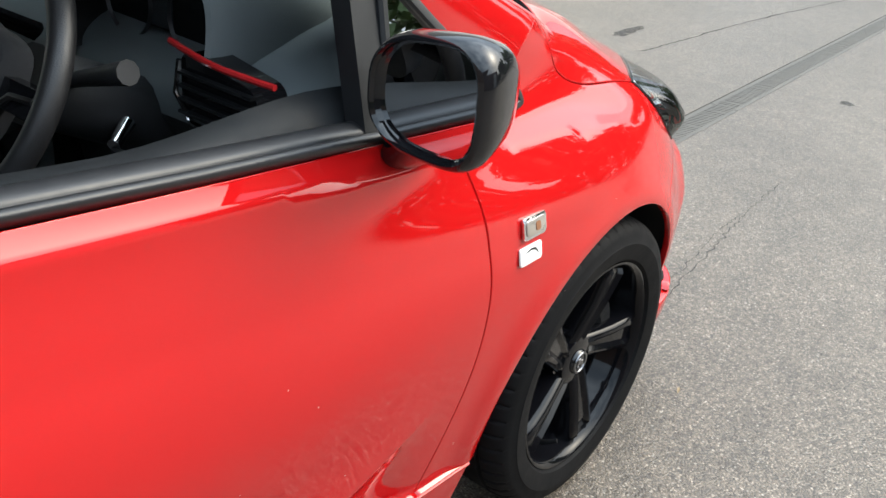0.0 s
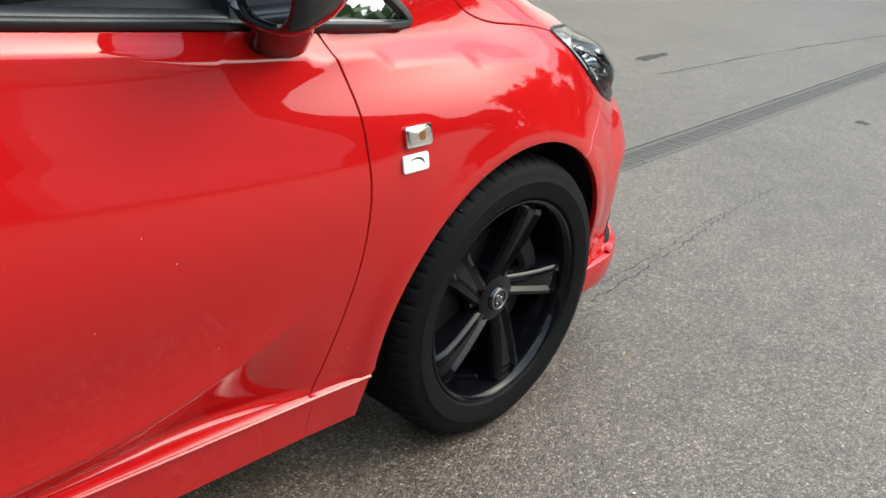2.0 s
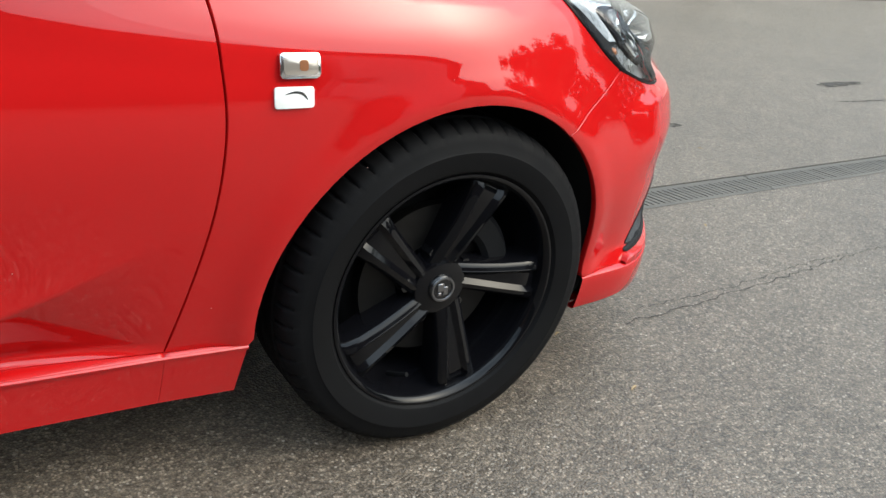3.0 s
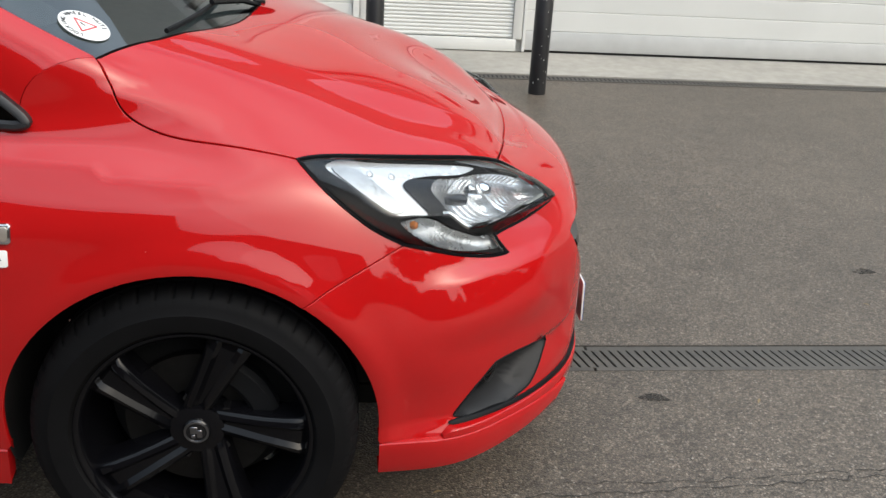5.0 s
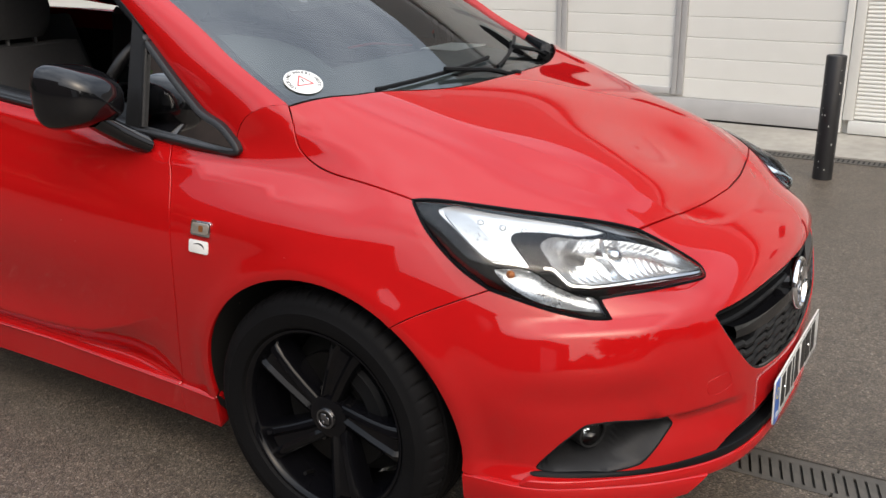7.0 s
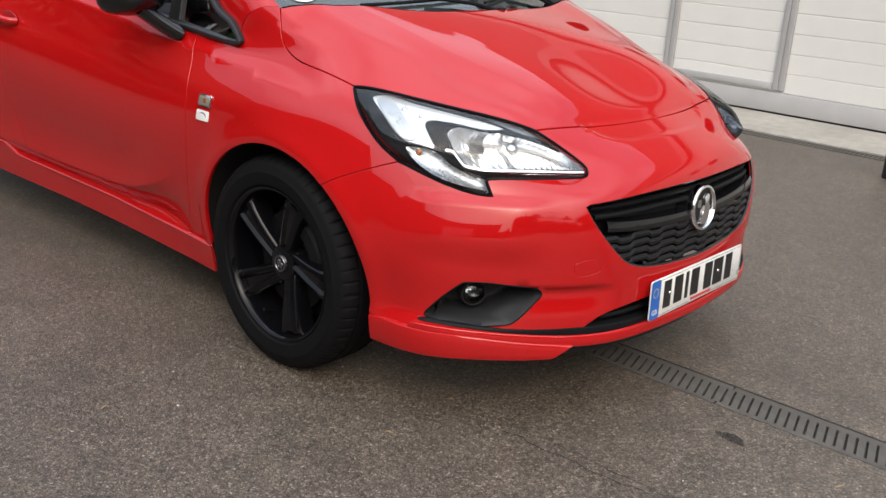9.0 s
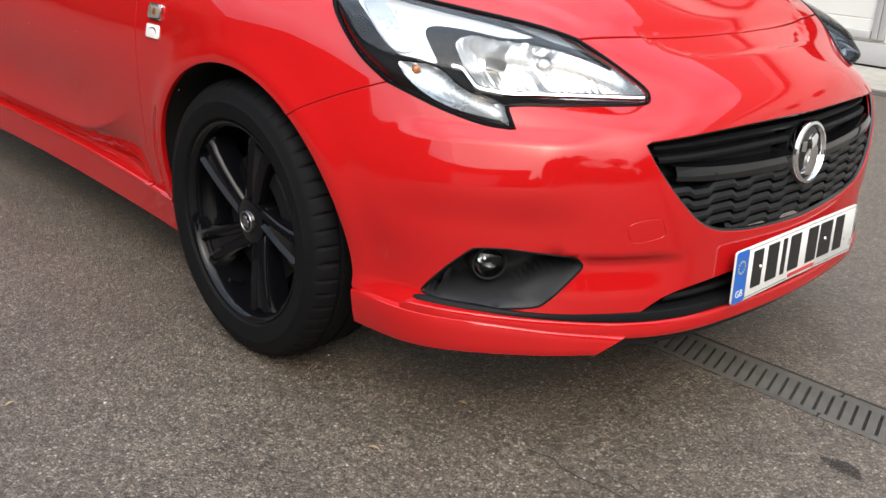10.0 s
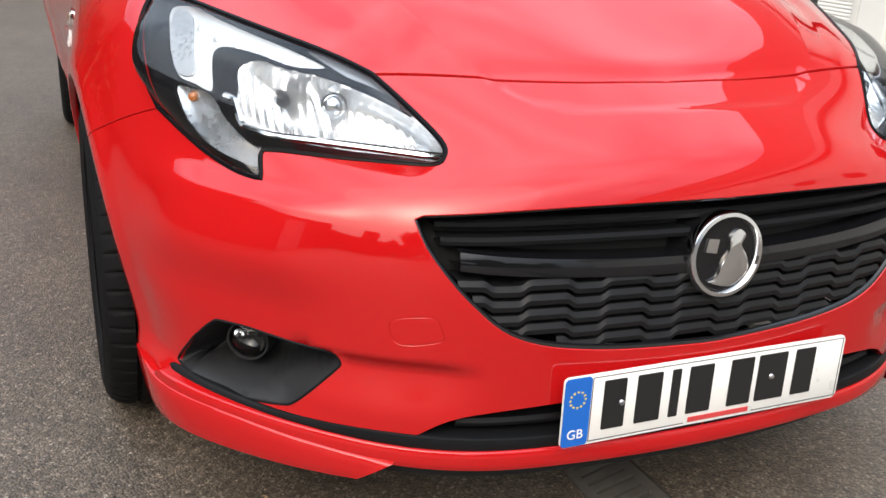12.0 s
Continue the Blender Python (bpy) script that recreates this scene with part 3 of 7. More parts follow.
LAMP_TOP = onto(smooth_line([(0.195, -0.717, 0.834), (0.25, -0.69, 0.842), (0.36, -0.628, 0.825), (0.48, -0.55, 0.795), (0.599, -0.464, 0.762)], 6))
LAMP_INNER = onto(smooth_line([(0.599, -0.464, 0.762), (0.67, -0.425, 0.725), (0.72, -0.398, 0.69), (0.735, -0.405, 0.668)], 5))
LAMP_LOW = onto(smooth_line([(0.735, -0.405, 0.668), (0.728, -0.43, 0.662), (0.664, -0.527, 0.660), (0.605, -0.598, 0.659)], 5).tolist() + smooth_line([(0.583, -0.618, 0.654), (0.588, -0.622, 0.644), (0.611, -0.627, 0.619)], 3).tolist())
LAMP_OUT_LOW = onto(smooth_line([(0.611, -0.627, 0.619), (0.57, -0.66, 0.625), (0.50, -0.70, 0.645), (0.397, -0.747, 0.683)], 5))
LAMP_OUT_UP = onto(smooth_line([(0.397, -0.747, 0.683), (0.33, -0.76, 0.725), (0.25, -0.748, 0.785), (0.195, -0.717, 0.834)], 5))
BONNET_FRONT = onto(smooth_line([(0.599, -0.464, 0.762), (0.622, -0.37, 0.763), (0.642, -0.27, 0.762), (0.661, -0.14, 0.761), (0.67, 0.0, 0.761)], 6))
BONNET_FRONT[-1, 0] = MID
BONNET_REAR = onto(smooth_line([(-0.157, -0.691, 1.003), (-0.09, -0.58, 1.0), (-0.02, -0.43, 1.005), (0.035, -0.25, 1.0), (0.055, 0.0, 1.0)], 6), (1, 1, 0.2), (0.75, 9))
BONNET_REAR[-1, 1] = TOP


def cat(*lines):
    return np.concatenate([np.asarray(l) for l in lines])


def cornered(points, cut=0.16, times=3):
    """A closed outline with straight sides, its corners cut round."""
    p = np.array(points, float)
    for _ in range(times):
        q = np.roll(p, -1, 0)
        p = np.stack([p + (q - p) * cut, q + (p - q) * cut], 1).reshape(-1, p.shape[1])
        cut = 0.25
    return p


FOG = onto(cornered([(0.497, -0.740, 0.299), (0.545, -0.718, 0.358), (0.592, -0.697, 0.404), (0.64, -0.66, 0.407), (0.712, -0.556, 0.396), (0.724, -0.536, 0.374),
                     (0.690, -0.610, 0.292), (0.60, -0.69, 0.283)], 0.10))
GRILLE = onto(smooth_line([(0.852, 0.0, 0.625), (0.845, -0.2, 0.625), (0.82, -0.37, 0.62), (0.787, -0.462, 0.613)], 6)[:-1].tolist()
              + smooth_line([(0.787, -0.465, 0.608), (0.805, -0.445, 0.56), (0.832, -0.39, 0.49), (0.852, -0.32, 0.437), (0.875, -0.2, 0.412), (0.885, 0.0, 0.402)], 6).tolist())
DUCT = onto(smooth_line([(0.89, 0.0, 0.335), (0.87, -0.265, 0.329), (0.835, -0.394, 0.314), (0.806, -0.455, 0.280)], 5).tolist() + [(0.845, -0.30, 0.268), (0.875, 0.0, 0.268)])
GRILLE[[0, -1], 0] = DUCT[[0, -1], 0] = MID
s_lip = onto([(0.352, -0.78, 0.2)])[0]
front_arch = ARCH[ARCH[:, 0] > SEAM[-1, 0]]
bumper_line = cat([(s_lip[0], 0.06)], front_arch, SEAM[::-1], LAMP_OUT_LOW[::-1], LAMP_LOW[::-1], LAMP_INNER[::-1], BONNET_FRONT, GRILLE, DUCT, [(MID, 0.045)])
FOOT_ENDS = onto([(-0.285, -0.744, 0.893), (-0.160, -0.689, 1.004)], (1, 1, 1), (0.6, 0.95))
PILLAR_FOOT = np.array([FOOT_ENDS[0] * (1 - k) + FOOT_ENDS[1] * k + (-0.035 * math.sin(math.pi * k), 0) for k in np.linspace(0, 1, 9)])
fender_line = cat(SEAM, ARCH[ARCH[:, 0] < SEAM[-1, 0]], SILL[:2], DOOR_FRONT[::-1],
                  onto([(-0.40, -0.75, 0.892), (-0.33, -0.75, 0.886)]), PILLAR_FOOT, BONNET_SIDE, LAMP_OUT_UP[::-1])
bonnet_line = cat(BONNET_SIDE, LAMP_TOP, BONNET_FRONT, [(MID, TOP)], BONNET_REAR[::-1])
DOOR_REAR = on_side(smooth_line([(-1.68, 1.0), (-1.675, 0.80), (-1.66, 0.52), (-1.60, 0.278)], 6), (-1, 0.9))
BELT = onto([(x, -0.76, 0.912 + 0.085 * (-0.60 - x)) for x in np.linspace(-0.475, -1.68, 12)], (1, 0.02, 1), (0.5, 0.78))
door_line = cat(DOOR_FRONT[::-1], BELT, DOOR_REAR, SILL[3:0:-1])
REAR_ARCH = arch(-2.51)
QUARTER_TOP = onto([(x, -0.76, 1.004 + 0.05 * (-1.68 - x)) for x in np.linspace(-1.68, -3.0, 8)], (1, 0.02, 1), (0.5, 0.85))
quarter_line = cat(DOOR_REAR[::-1], QUARTER_TOP, [(0.0, QUARTER_TOP[-1, 1]), (0.0, 0.05)], REAR_ARCH[::-1], SILL[::-1][:4])
SKIRT_A = cat(SILL[:2], on_side([(-0.497, 0.172), (-0.372, 0.168)]))
SKIRT_B = cat(SILL[1:], on_side([(-2.17, 0.18), (-1.2, 0.174), (-0.497, 0.172)]))
lamp_line = cat(LAMP_TOP, LAMP_INNER, LAMP_LOW, LAMP_OUT_LOW, LAMP_OUT_UP)
grille_line = cat(GRILLE, [(MID + 0.1, GRILLE[-1, 1]), (MID + 0.1, GRILLE[0, 1])])
duct_line = cat(DUCT, [(MID + 0.1, DUCT[-1, 1]), (MID + 0.1, DUCT[0, 1])])
LENS_IN, LENS_LOW, LENS_HIGH, LENS_RISE = 0.055, 0.020, 0.030, 0.10


def lens_skin(s, t):
    """The headlamp's clear cover, which swells out between its flush edges."""
    s, t = np.asarray(s, float), np.asarray(t, float)
    n = normal_of(base, s, t)
    n *= np.sign(n[:, :1])
    n[:, 2] *= LENS_RISE
    n /= np.linalg.norm(n, axis=1, keepdims=True)
    k = np.clip(off_edge(lamp_line, np.stack([s, t], 1)) / LENS_IN, 0, 1)
    k = np.where(inside(lamp_line, np.stack([s, t], 1)), 1 - (1 - k) ** 2.2, 0)
    return skin(s, t) + n * ((LENS_LOW + LENS_HIGH * ramp(t, 0.46, 0.56) * ramp(t, 0.685, 0.61)) * k * ramp(s, 3.36, 3.60))[:, None]


TOWLINE = onto(smooth_line([(0.786, -0.488, 0.462), (0.812, -0.441, 0.470), (0.821, -0.428, 0.452), (0.82, -0.428, 0.433), (0.793, -0.477, 0.423), (0.784, -0.492, 0.44)], 4, True))


def sheet(rows, closed=False, bm=None):
    """A surface through rows of places."""
    bm = bm or bmesh.new()
    vs = [[bm.verts.new(tuple(p)) for p in r] for r in rows]
    for a, b in zip(vs, vs[1:]):
        for k in range(len(a) - (0 if closed else 1)):
            bm.faces.new((a[k], a[(k + 1) % len(a)], b[(k + 1) % len(a)], b[k]))
    return bm


def flipped(bm):
    for v in bm.verts:
        v.co.y = -v.co.y
    return bm


FOG_LINE = resample(FOG, 0.004)
FOG_AT = onto([(0.60, -0.69, 0.35)])[0, 0]


def fog_span(s):
    """Lower and upper bound of the surround at each place along."""
    lo, hi = np.full(len(s), 9.0), np.full(len(s), -9.0)
    a, b = FOG_LINE, np.roll(FOG_LINE, -1, 0)
    for (s0, t0), (s1, t1) in zip(a, b):
        ok = (np.minimum(s0, s1) - 1e-9 <= s) & (s <= np.maximum(s0, s1) + 1e-9)
        k = np.clip((s - s0) / (s1 - s0 if abs(s1 - s0) > 1e-9 else 1e-9), 0, 1)
        t = t0 + (t1 - t0) * k
        lo, hi = np.where(ok, np.minimum(lo, t), lo), np.where(ok, np.maximum(hi, t), hi)
    return lo, hi


def pocket(s, t):
    """The surround's hollow: a shelf that slopes in from below to a deep upper end, with a step half way."""
    s, t = np.asarray(s, float), np.asarray(t, float)
    lo, hi = fog_span(np.clip(s, FOG_LINE[:, 0].min() + 1e-4, FOG_LINE[:, 0].max() - 1e-4))
    u = np.clip((t - lo) / np.maximum(hi - lo, 1e-4), 0, 1)
    d = off_edge(FOG_LINE, np.stack([s, t], 1)) * np.where(inside(FOG_LINE, np.stack([s, t], 1)), 1, 0)
    shelf = 0.16 + 0.38 * ramp(s, FOG_AT + 0.035, FOG_AT + 0.12)
    deep = 0.018 * ramp(u, 0.0, 0.16) + 0.062 * ramp((u - shelf) / 0.16, 0.0, 1.0) + 0.012 * ramp((u - shelf) / 0.16, -1.2, 0.0)
    n = normal_of(base, s, t)
    n *= np.sign((n * (base(s, t) - np.array([-1.0, 0, 0.5]))).sum(1))[:, None]
    return skin(s, t) - n * (deep * ramp(d, 0.0, 0.018))[:, None]


CREST_X = np.linspace(-0.09, 0.62, 60)
CRESTS = [onto(np.stack([CREST_X, -np.interp(CREST_X, [-0.1, 0.10, 0.30, 0.47, 0.623], [0.505, 0.472, 0.420, 0.387, 0.332]) - off, 0 * CREST_X + 0.9], 1), (1, 1, 0), (0.66, 9)) for off in (-0.014, -0.005, 0.0, 0.005, 0.014, 0.060, 0.070)]
CRESTS += [onto(np.stack([CREST_X, -np.interp(CREST_X, [-0.12, 0.062, 0.204, 0.356, 0.457], [0.609, 0.580, 0.546, 0.537, 0.534]) - off, 0 * CREST_X + 0.9], 1)[:46], (1, 1, 0), (0.66, 9)) for off in (-0.010, 0.0, 0.010)]
front_bumper = panel("front_bumper", bumper_line, RED, car, "red front bumper", weld=True, holes=[FOG, TOWLINE], step=0.016)
panel("tow_cover", TOWLINE, RED, front_bumper, "", gap=0.0020, depth=0.006)
panel("bonnet", bonnet_line, RED, car, "red bonnet with two pressed ridges", weld=True, gap=0.0045, step=0.012, creases=CRESTS)
doors = []
HOLLOW_X = np.linspace(-0.52, -1.60, 80)
HOLLOW = [on_side(np.stack([HOLLOW_X, low_crease(HOLLOW_X) + up], 1)) for up in (0.012, 0.005, 0.0, -0.005, -0.012)]
for side in (False, True):
    panel("front_wing", fender_line, RED, car, "red front wing", left=side)
    doors.append(panel("door", door_line, RED, car, "red door", left=side, gap=0.0036, step=0.013, creases=HOLLOW))
    panel("rear_wing", quarter_line, RED, car, "red rear wing", left=side)
    for line in (SKIRT_A, SKIRT_B):
        panel("side_skirt", line, RED, car, "red side skirt", left=side, lift=0.010, depth=0.03, gap=0.001, fn=base)
        ridge = base(line[:2 if line is SKIRT_A else 6, 0], line[:2 if line is SKIRT_A else 6, 1])
        ridge = np.concatenate([[a + (b - a) * k for k in np.linspace(0, 1, 8)] for a, b in zip(ridge, ridge[1:])])
        bm = tube(ridge + (0, -0.0085, -0.0045), 0.0036, 6)
        part("skirt_edge", flipped(bm) if side else bm, RED, car)
    panel("fog_lamp_surround", FOG, SURROUND, front_bumper, "black plastic fog lamp surround", left=side, gap=0.0, depth=0.0, step=0.007, fn=pocket, plain=True)
    rim = skin(FOG[:, 0], FOG[:, 1])
    bm = tube(rim, 0.0020, 6, closed=True)
    part("surround_rim", flipped(bm) if side else bm, PLASTIC, front_bumper)


def band(path, lift, ends=(0.0, 0.0), fn=base):
    """A rounded strip along the nose: path of (x, y, top, low), standing out from the skin by lift; the ends taper to nothing over their share."""
    path = smooth_line(path, 8)
    n = len(path)
    share = np.linspace(0, 1, n)
    tall = np.ones(n)
    if ends[0]:
        tall *= ramp(share, -0.4 * ends[0], ends[0])
    if ends[1]:
        tall *= ramp(1 - share, -0.4 * ends[1], ends[1])
    rows = []
    for share_up, out in ((0.0, -0.05), (0.0, lift - 0.005), (0.03, lift - 0.0015), (0.08, lift), (0.35, lift + 0.001), (0.65, lift + 0.001), (0.92, lift), (0.97, lift - 0.0015), (1.0, lift - 0.005), (1.0, -0.05)):
        mid = (path[:, 2] + path[:, 3]) / 2
        z = mid + (path[:, 2] - path[:, 3]) * tall * (0.5 - share_up)
        st = onto(np.stack([path[:, 0], path[:, 1], z], 1), (1, 1, 1), (-1, 0.35))
        st[:, 0] = np.minimum(st[:, 0], MID)
        p = fn(st[:, 0], st[:, 1])
        p[:, 2] = z
        nn = normal_of(base, st[:, 0], st[:, 1])
        nn *= np.sign((nn * (p - np.array([-1.0, 0, 0.5]))).sum(1))[:, None]
        nn[:, 2] = 0
        rows.append(p + nn * out)
    return sheet(rows)


def both_sides(bm):
    other = bm.copy()
    flipped(other)
    made = {v: bm.verts.new(v.co) for v in other.verts}
    for f in other.faces:
        bm.faces.new([made[v] for v in reversed(f.verts)])
    other.free()
    bmesh.ops.remove_doubles(bm, verts=bm.verts, dist=0.002)
    return bm


LIP_PATH = [(0.478, -0.752, 0.287, 0.255), (0.54, -0.728, 0.285, 0.252), (0.60, -0.69, 0.281, 0.245), (0.70, -0.60, 0.272, 0.236), (0.795, -0.46, 0.264, 0.231), (0.853, -0.25, 0.262, 0.229), (0.868, 0, 0.262, 0.229)]
part("front_lip", both_sides(band(LIP_PATH, 0.008, (0.06, 0))), RED, car, "red front lip")
# path of a black strip laid on the bumper in place of a shaded slit
SLIT = [(0.492, -0.742, 0.297, 0.284), (0.60, -0.69, 0.290, 0.278), (0.70, -0.60, 0.283, 0.270), (0.795, -0.46, 0.284, 0.262), (0.853, -0.25, 0.280, 0.260), (0.868, -0.002, 0.280, 0.260)]
BLADE_TOP = [(0.354, -0.782, 0.266, 0.188), (0.45, -0.768, 0.270, 0.192), (0.60, -0.69, 0.265, 0.197), (0.70, -0.60, 0.252, 0.198), (0.758, -0.525, 0.2435, 0.2005)]
for side in (False, True):
    mirror_it = flipped if side else (lambda b: b)
    part("lip_gap", mirror_it(band(SLIT, 0.0035, (0.05, 0), skin)), PLASTIC, car, "black strip laid for the shaded gap")
    bm = band(BLADE_TOP, 0.0125)
    # the blade's end is cut on a slant: its upper edge runs on
    bm.verts.ensure_lookup_table()
    cols = 33
    for r in range(10):
        share = (0.0, 0.0, 0.03, 0.08, 0.35, 0.65, 0.92, 0.97, 1.0, 1.0)[r]
        v = bm.verts[r * cols + cols - 1]
        v.co += Vector((0.034, 0.046, -0.004)) * (1 - share)
    part("corner_blade", mirror_it(bm), RED, car, "red corner blade")


# ---- inner shell behind the gaps and openings, near-black in place of their shade ----
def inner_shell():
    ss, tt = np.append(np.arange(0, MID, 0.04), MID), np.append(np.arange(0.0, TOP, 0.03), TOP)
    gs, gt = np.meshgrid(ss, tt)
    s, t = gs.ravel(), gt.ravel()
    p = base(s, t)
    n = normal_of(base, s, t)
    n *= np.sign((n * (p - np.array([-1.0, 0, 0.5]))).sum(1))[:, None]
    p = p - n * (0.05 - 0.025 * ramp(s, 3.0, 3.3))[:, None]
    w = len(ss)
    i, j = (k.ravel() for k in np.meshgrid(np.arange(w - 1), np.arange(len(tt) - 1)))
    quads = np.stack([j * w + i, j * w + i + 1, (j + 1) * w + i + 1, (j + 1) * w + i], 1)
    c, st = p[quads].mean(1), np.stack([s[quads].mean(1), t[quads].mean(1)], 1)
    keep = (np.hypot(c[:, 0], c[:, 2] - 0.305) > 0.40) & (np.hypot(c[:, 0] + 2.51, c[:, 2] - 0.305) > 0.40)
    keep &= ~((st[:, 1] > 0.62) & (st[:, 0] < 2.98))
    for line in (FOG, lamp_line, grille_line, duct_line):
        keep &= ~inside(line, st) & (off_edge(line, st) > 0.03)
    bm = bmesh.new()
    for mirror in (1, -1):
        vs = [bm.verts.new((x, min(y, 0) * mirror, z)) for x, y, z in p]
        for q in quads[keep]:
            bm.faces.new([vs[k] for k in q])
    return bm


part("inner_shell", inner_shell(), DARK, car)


# ---- underbody, wheel housings ----
def liner(x, side):
    bm = bmesh.new()
    rows = []
    on = arch(x, 0.360, -10, 190, 30)
    edge = np.clip(np.abs(skin(on[:, 0], on[:, 1])[:, 1]) - 0.005, 0.70, 0.90)
    rows.append([bm.verts.new((x + 0.360 * math.cos(a), side * y, 0.305 + 0.360 * math.sin(a))) for y, a in zip(edge, np.radians(np.linspace(-10, 190, 30)))])
    for y, r in ((0.76, 0.372), (0.62, 0.372), (0.45, 0.372)):
        rows.append([bm.verts.new((x + r * math.cos(a), side * y, 0.305 + r * math.sin(a))) for a in np.radians(np.linspace(-16, 196, 30))])
    for a, b in zip(rows, rows[1:]):
        for k in range(29):
            bm.faces.new((a[k], a[k + 1], b[k + 1], b[k]))
    bm.faces.new(rows[-1])
    return bm


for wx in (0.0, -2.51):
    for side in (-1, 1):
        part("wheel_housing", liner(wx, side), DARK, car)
# near-black boxes close the underside and deepen the shade under the car
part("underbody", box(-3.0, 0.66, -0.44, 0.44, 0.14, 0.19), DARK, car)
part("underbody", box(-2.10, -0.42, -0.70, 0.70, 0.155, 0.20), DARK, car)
part("rear_end", prism([(-3.0, 0.25), (-3.17, 0.35), (-3.19, 0.62), (-3.12, 0.95), (-3.02, 1.1), (-2.9, 1.1), (-2.9, 0.25)], -0.66, 0.66, bevel=0.05), RED, car, "red tailgate and rear bumper")


# ---- windows, pillars and roof ----
EDGE = smooth_line([(-0.160, -0.689, 1.004), (-0.33, -0.668, 1.087), (-0.454, -0.652, 1.162), (-0.632, -0.630, 1.256), (-0.80, -0.608, 1.336), (-0.95, -0.585, 1.394)], 6)
RAIL = smooth_line([(-0.285, -0.744, 0.893), (-0.385, -0.725, 0.972), (-0.475, -0.712, 1.045), (-0.607, -0.695, 1.160), (-0.75, -0.675, 1.262), (-0.93, -0.650, 1.345),
                    (-1.25, -0.628, 1.402), (-1.7, -0.616, 1.415), (-2.2, -0.61, 1.39), (-2.62, -0.60, 1.31)], 5)


def at_share(line, n):
    d = np.r_[0, np.cumsum(np.linalg.norm(np.diff(line, axis=0), axis=1))]
    return np.stack([np.interp(np.linspace(0, d[-1], n), d, line[:, k]) for k in range(3)], 1)


def pillar():
    """The red band from the windscreen's edge to the side windows; its foot lies on the wing."""
    n = 30
    a = at_share(EDGE, n)
    b = at_share(RAIL[(RAIL[:, 0] > -1.06)], n)
    foot = FOOT_ENDS[1][None] * (1 - np.linspace(0, 1, 9))[:, None] + FOOT_ENDS[0][None] * np.linspace(0, 1, 9)[:, None]
    foot = foot + np.stack([-0.035 * np.sin(math.pi * np.linspace(0, 1, 9)), np.zeros(9)], 1)
    feet = skin(foot[:, 0], foot[:, 1])
    rows, k = [], np.linspace(0, 1, n)
    for j, u in enumerate(np.linspace(0, 1, 9)):
        bulge = np.outer(ramp(k, 0, 0.3), (0.05, -0.6, 0.6)) * 0.026 * math.sin(math.pi * u) ** 0.8
        row = a * (1 - u) + b * u + bulge
        rows.append(row + np.outer(1 - ramp(k, 0, 0.35), feet[j] - row[0]))
    return sheet([rows[0] + (-0.02, 0.02, -0.03)] + rows + [rows[-1] + (0, 0.03, -0.005)])


def roof():
    rows = []
    for x, wr, zr, zc in ((-0.95, 0.585, 1.394, 1.432), (-1.1, 0.60, 1.402, 1.452), (-1.5, 0.60, 1.432, 1.475), (-2.0, 0.597, 1.432, 1.47), (-2.5, 0.585, 1.385, 1.44), (-3.0, 0.55, 1.31, 1.37)):
        bend = 0.07 if x > -0.96 else 0.0
        row = [(x, -wr - 0.035, zr - 0.03)] if x < -1.0 else [(x, -wr, zr - 0.012)]
        for v in np.linspace(-1, 1, 17):
            row.append((x + bend * (1 - v * v), wr * v, zr + (zc - zr) * (1 - abs(v) ** 2.4)))
        row.append((x, wr + 0.035, zr - 0.03) if x < -1.0 else (x, wr, zr - 0.012))
        rows.append(row)
    return sheet(rows)


def rail_band():
    cut = RAIL[RAIL[:, 0] < -0.98]
    top = np.array([(x, -np.interp(-x, [0.95, 1.1, 1.5, 2.0, 2.5, 3.0], [0.585, 0.60, 0.60, 0.597, 0.585, 0.55]) - 0.03,
                     np.interp(-x, [0.95, 1.1, 1.5, 2.0, 2.5, 3.0], [1.39, 1.40, 1.43, 1.43, 1.383, 1.31])) for x in cut[:, 0]])
    return sheet([cut + (0, 0.02, 0), cut, (cut + top) / 2 + (0, -0.006, 0.004), top, top + (0, 0.03, 0.006)])


def scuttle():
    """Dark ledge that drops from the bonnet's rear edge to the foot of the windscreen."""
    line = skin(BONNET_REAR[:, 0], BONNET_REAR[:, 1])
    line = np.concatenate([line, line[-2::-1] * (1, -1, 1)])
    back = np.stack([np.full(len(line), -0.88), np.clip(-line[:, 1] / 0.6, -1, 1) * 0.45, np.zeros(len(line))], 1)
    return sheet([line + back * 0.0025 + (0, 0, 0.0005), line + back * 0.004 + (0, 0, -0.016), line + back * 0.010 + (0, 0, -0.045)])


def screen_at(u, v):
    """The windscreen: u from -1 to 1 across, v from its foot to its top."""
    e = at_share(EDGE, 41)
    k = v * 40
    ex, ey, ez = (np.interp(k, np.arange(41), e[:, c]) for c in range(3))
    if v < 0:
        ex, ey, ez = (float(e[0, c] + (e[1, c] - e[0, c]) * k) for c in range(3))
    ez -= 0.018
    cx, cz = 0.045 - 0.925 * v, 0.985 + 0.45 * v + 0.03 * math.sin(math.pi * v)
    h = 1 - abs(u) ** 1.7
    return (ex + (cx - ex) * h, u * abs(ey), ez + (cz - ez) * h)


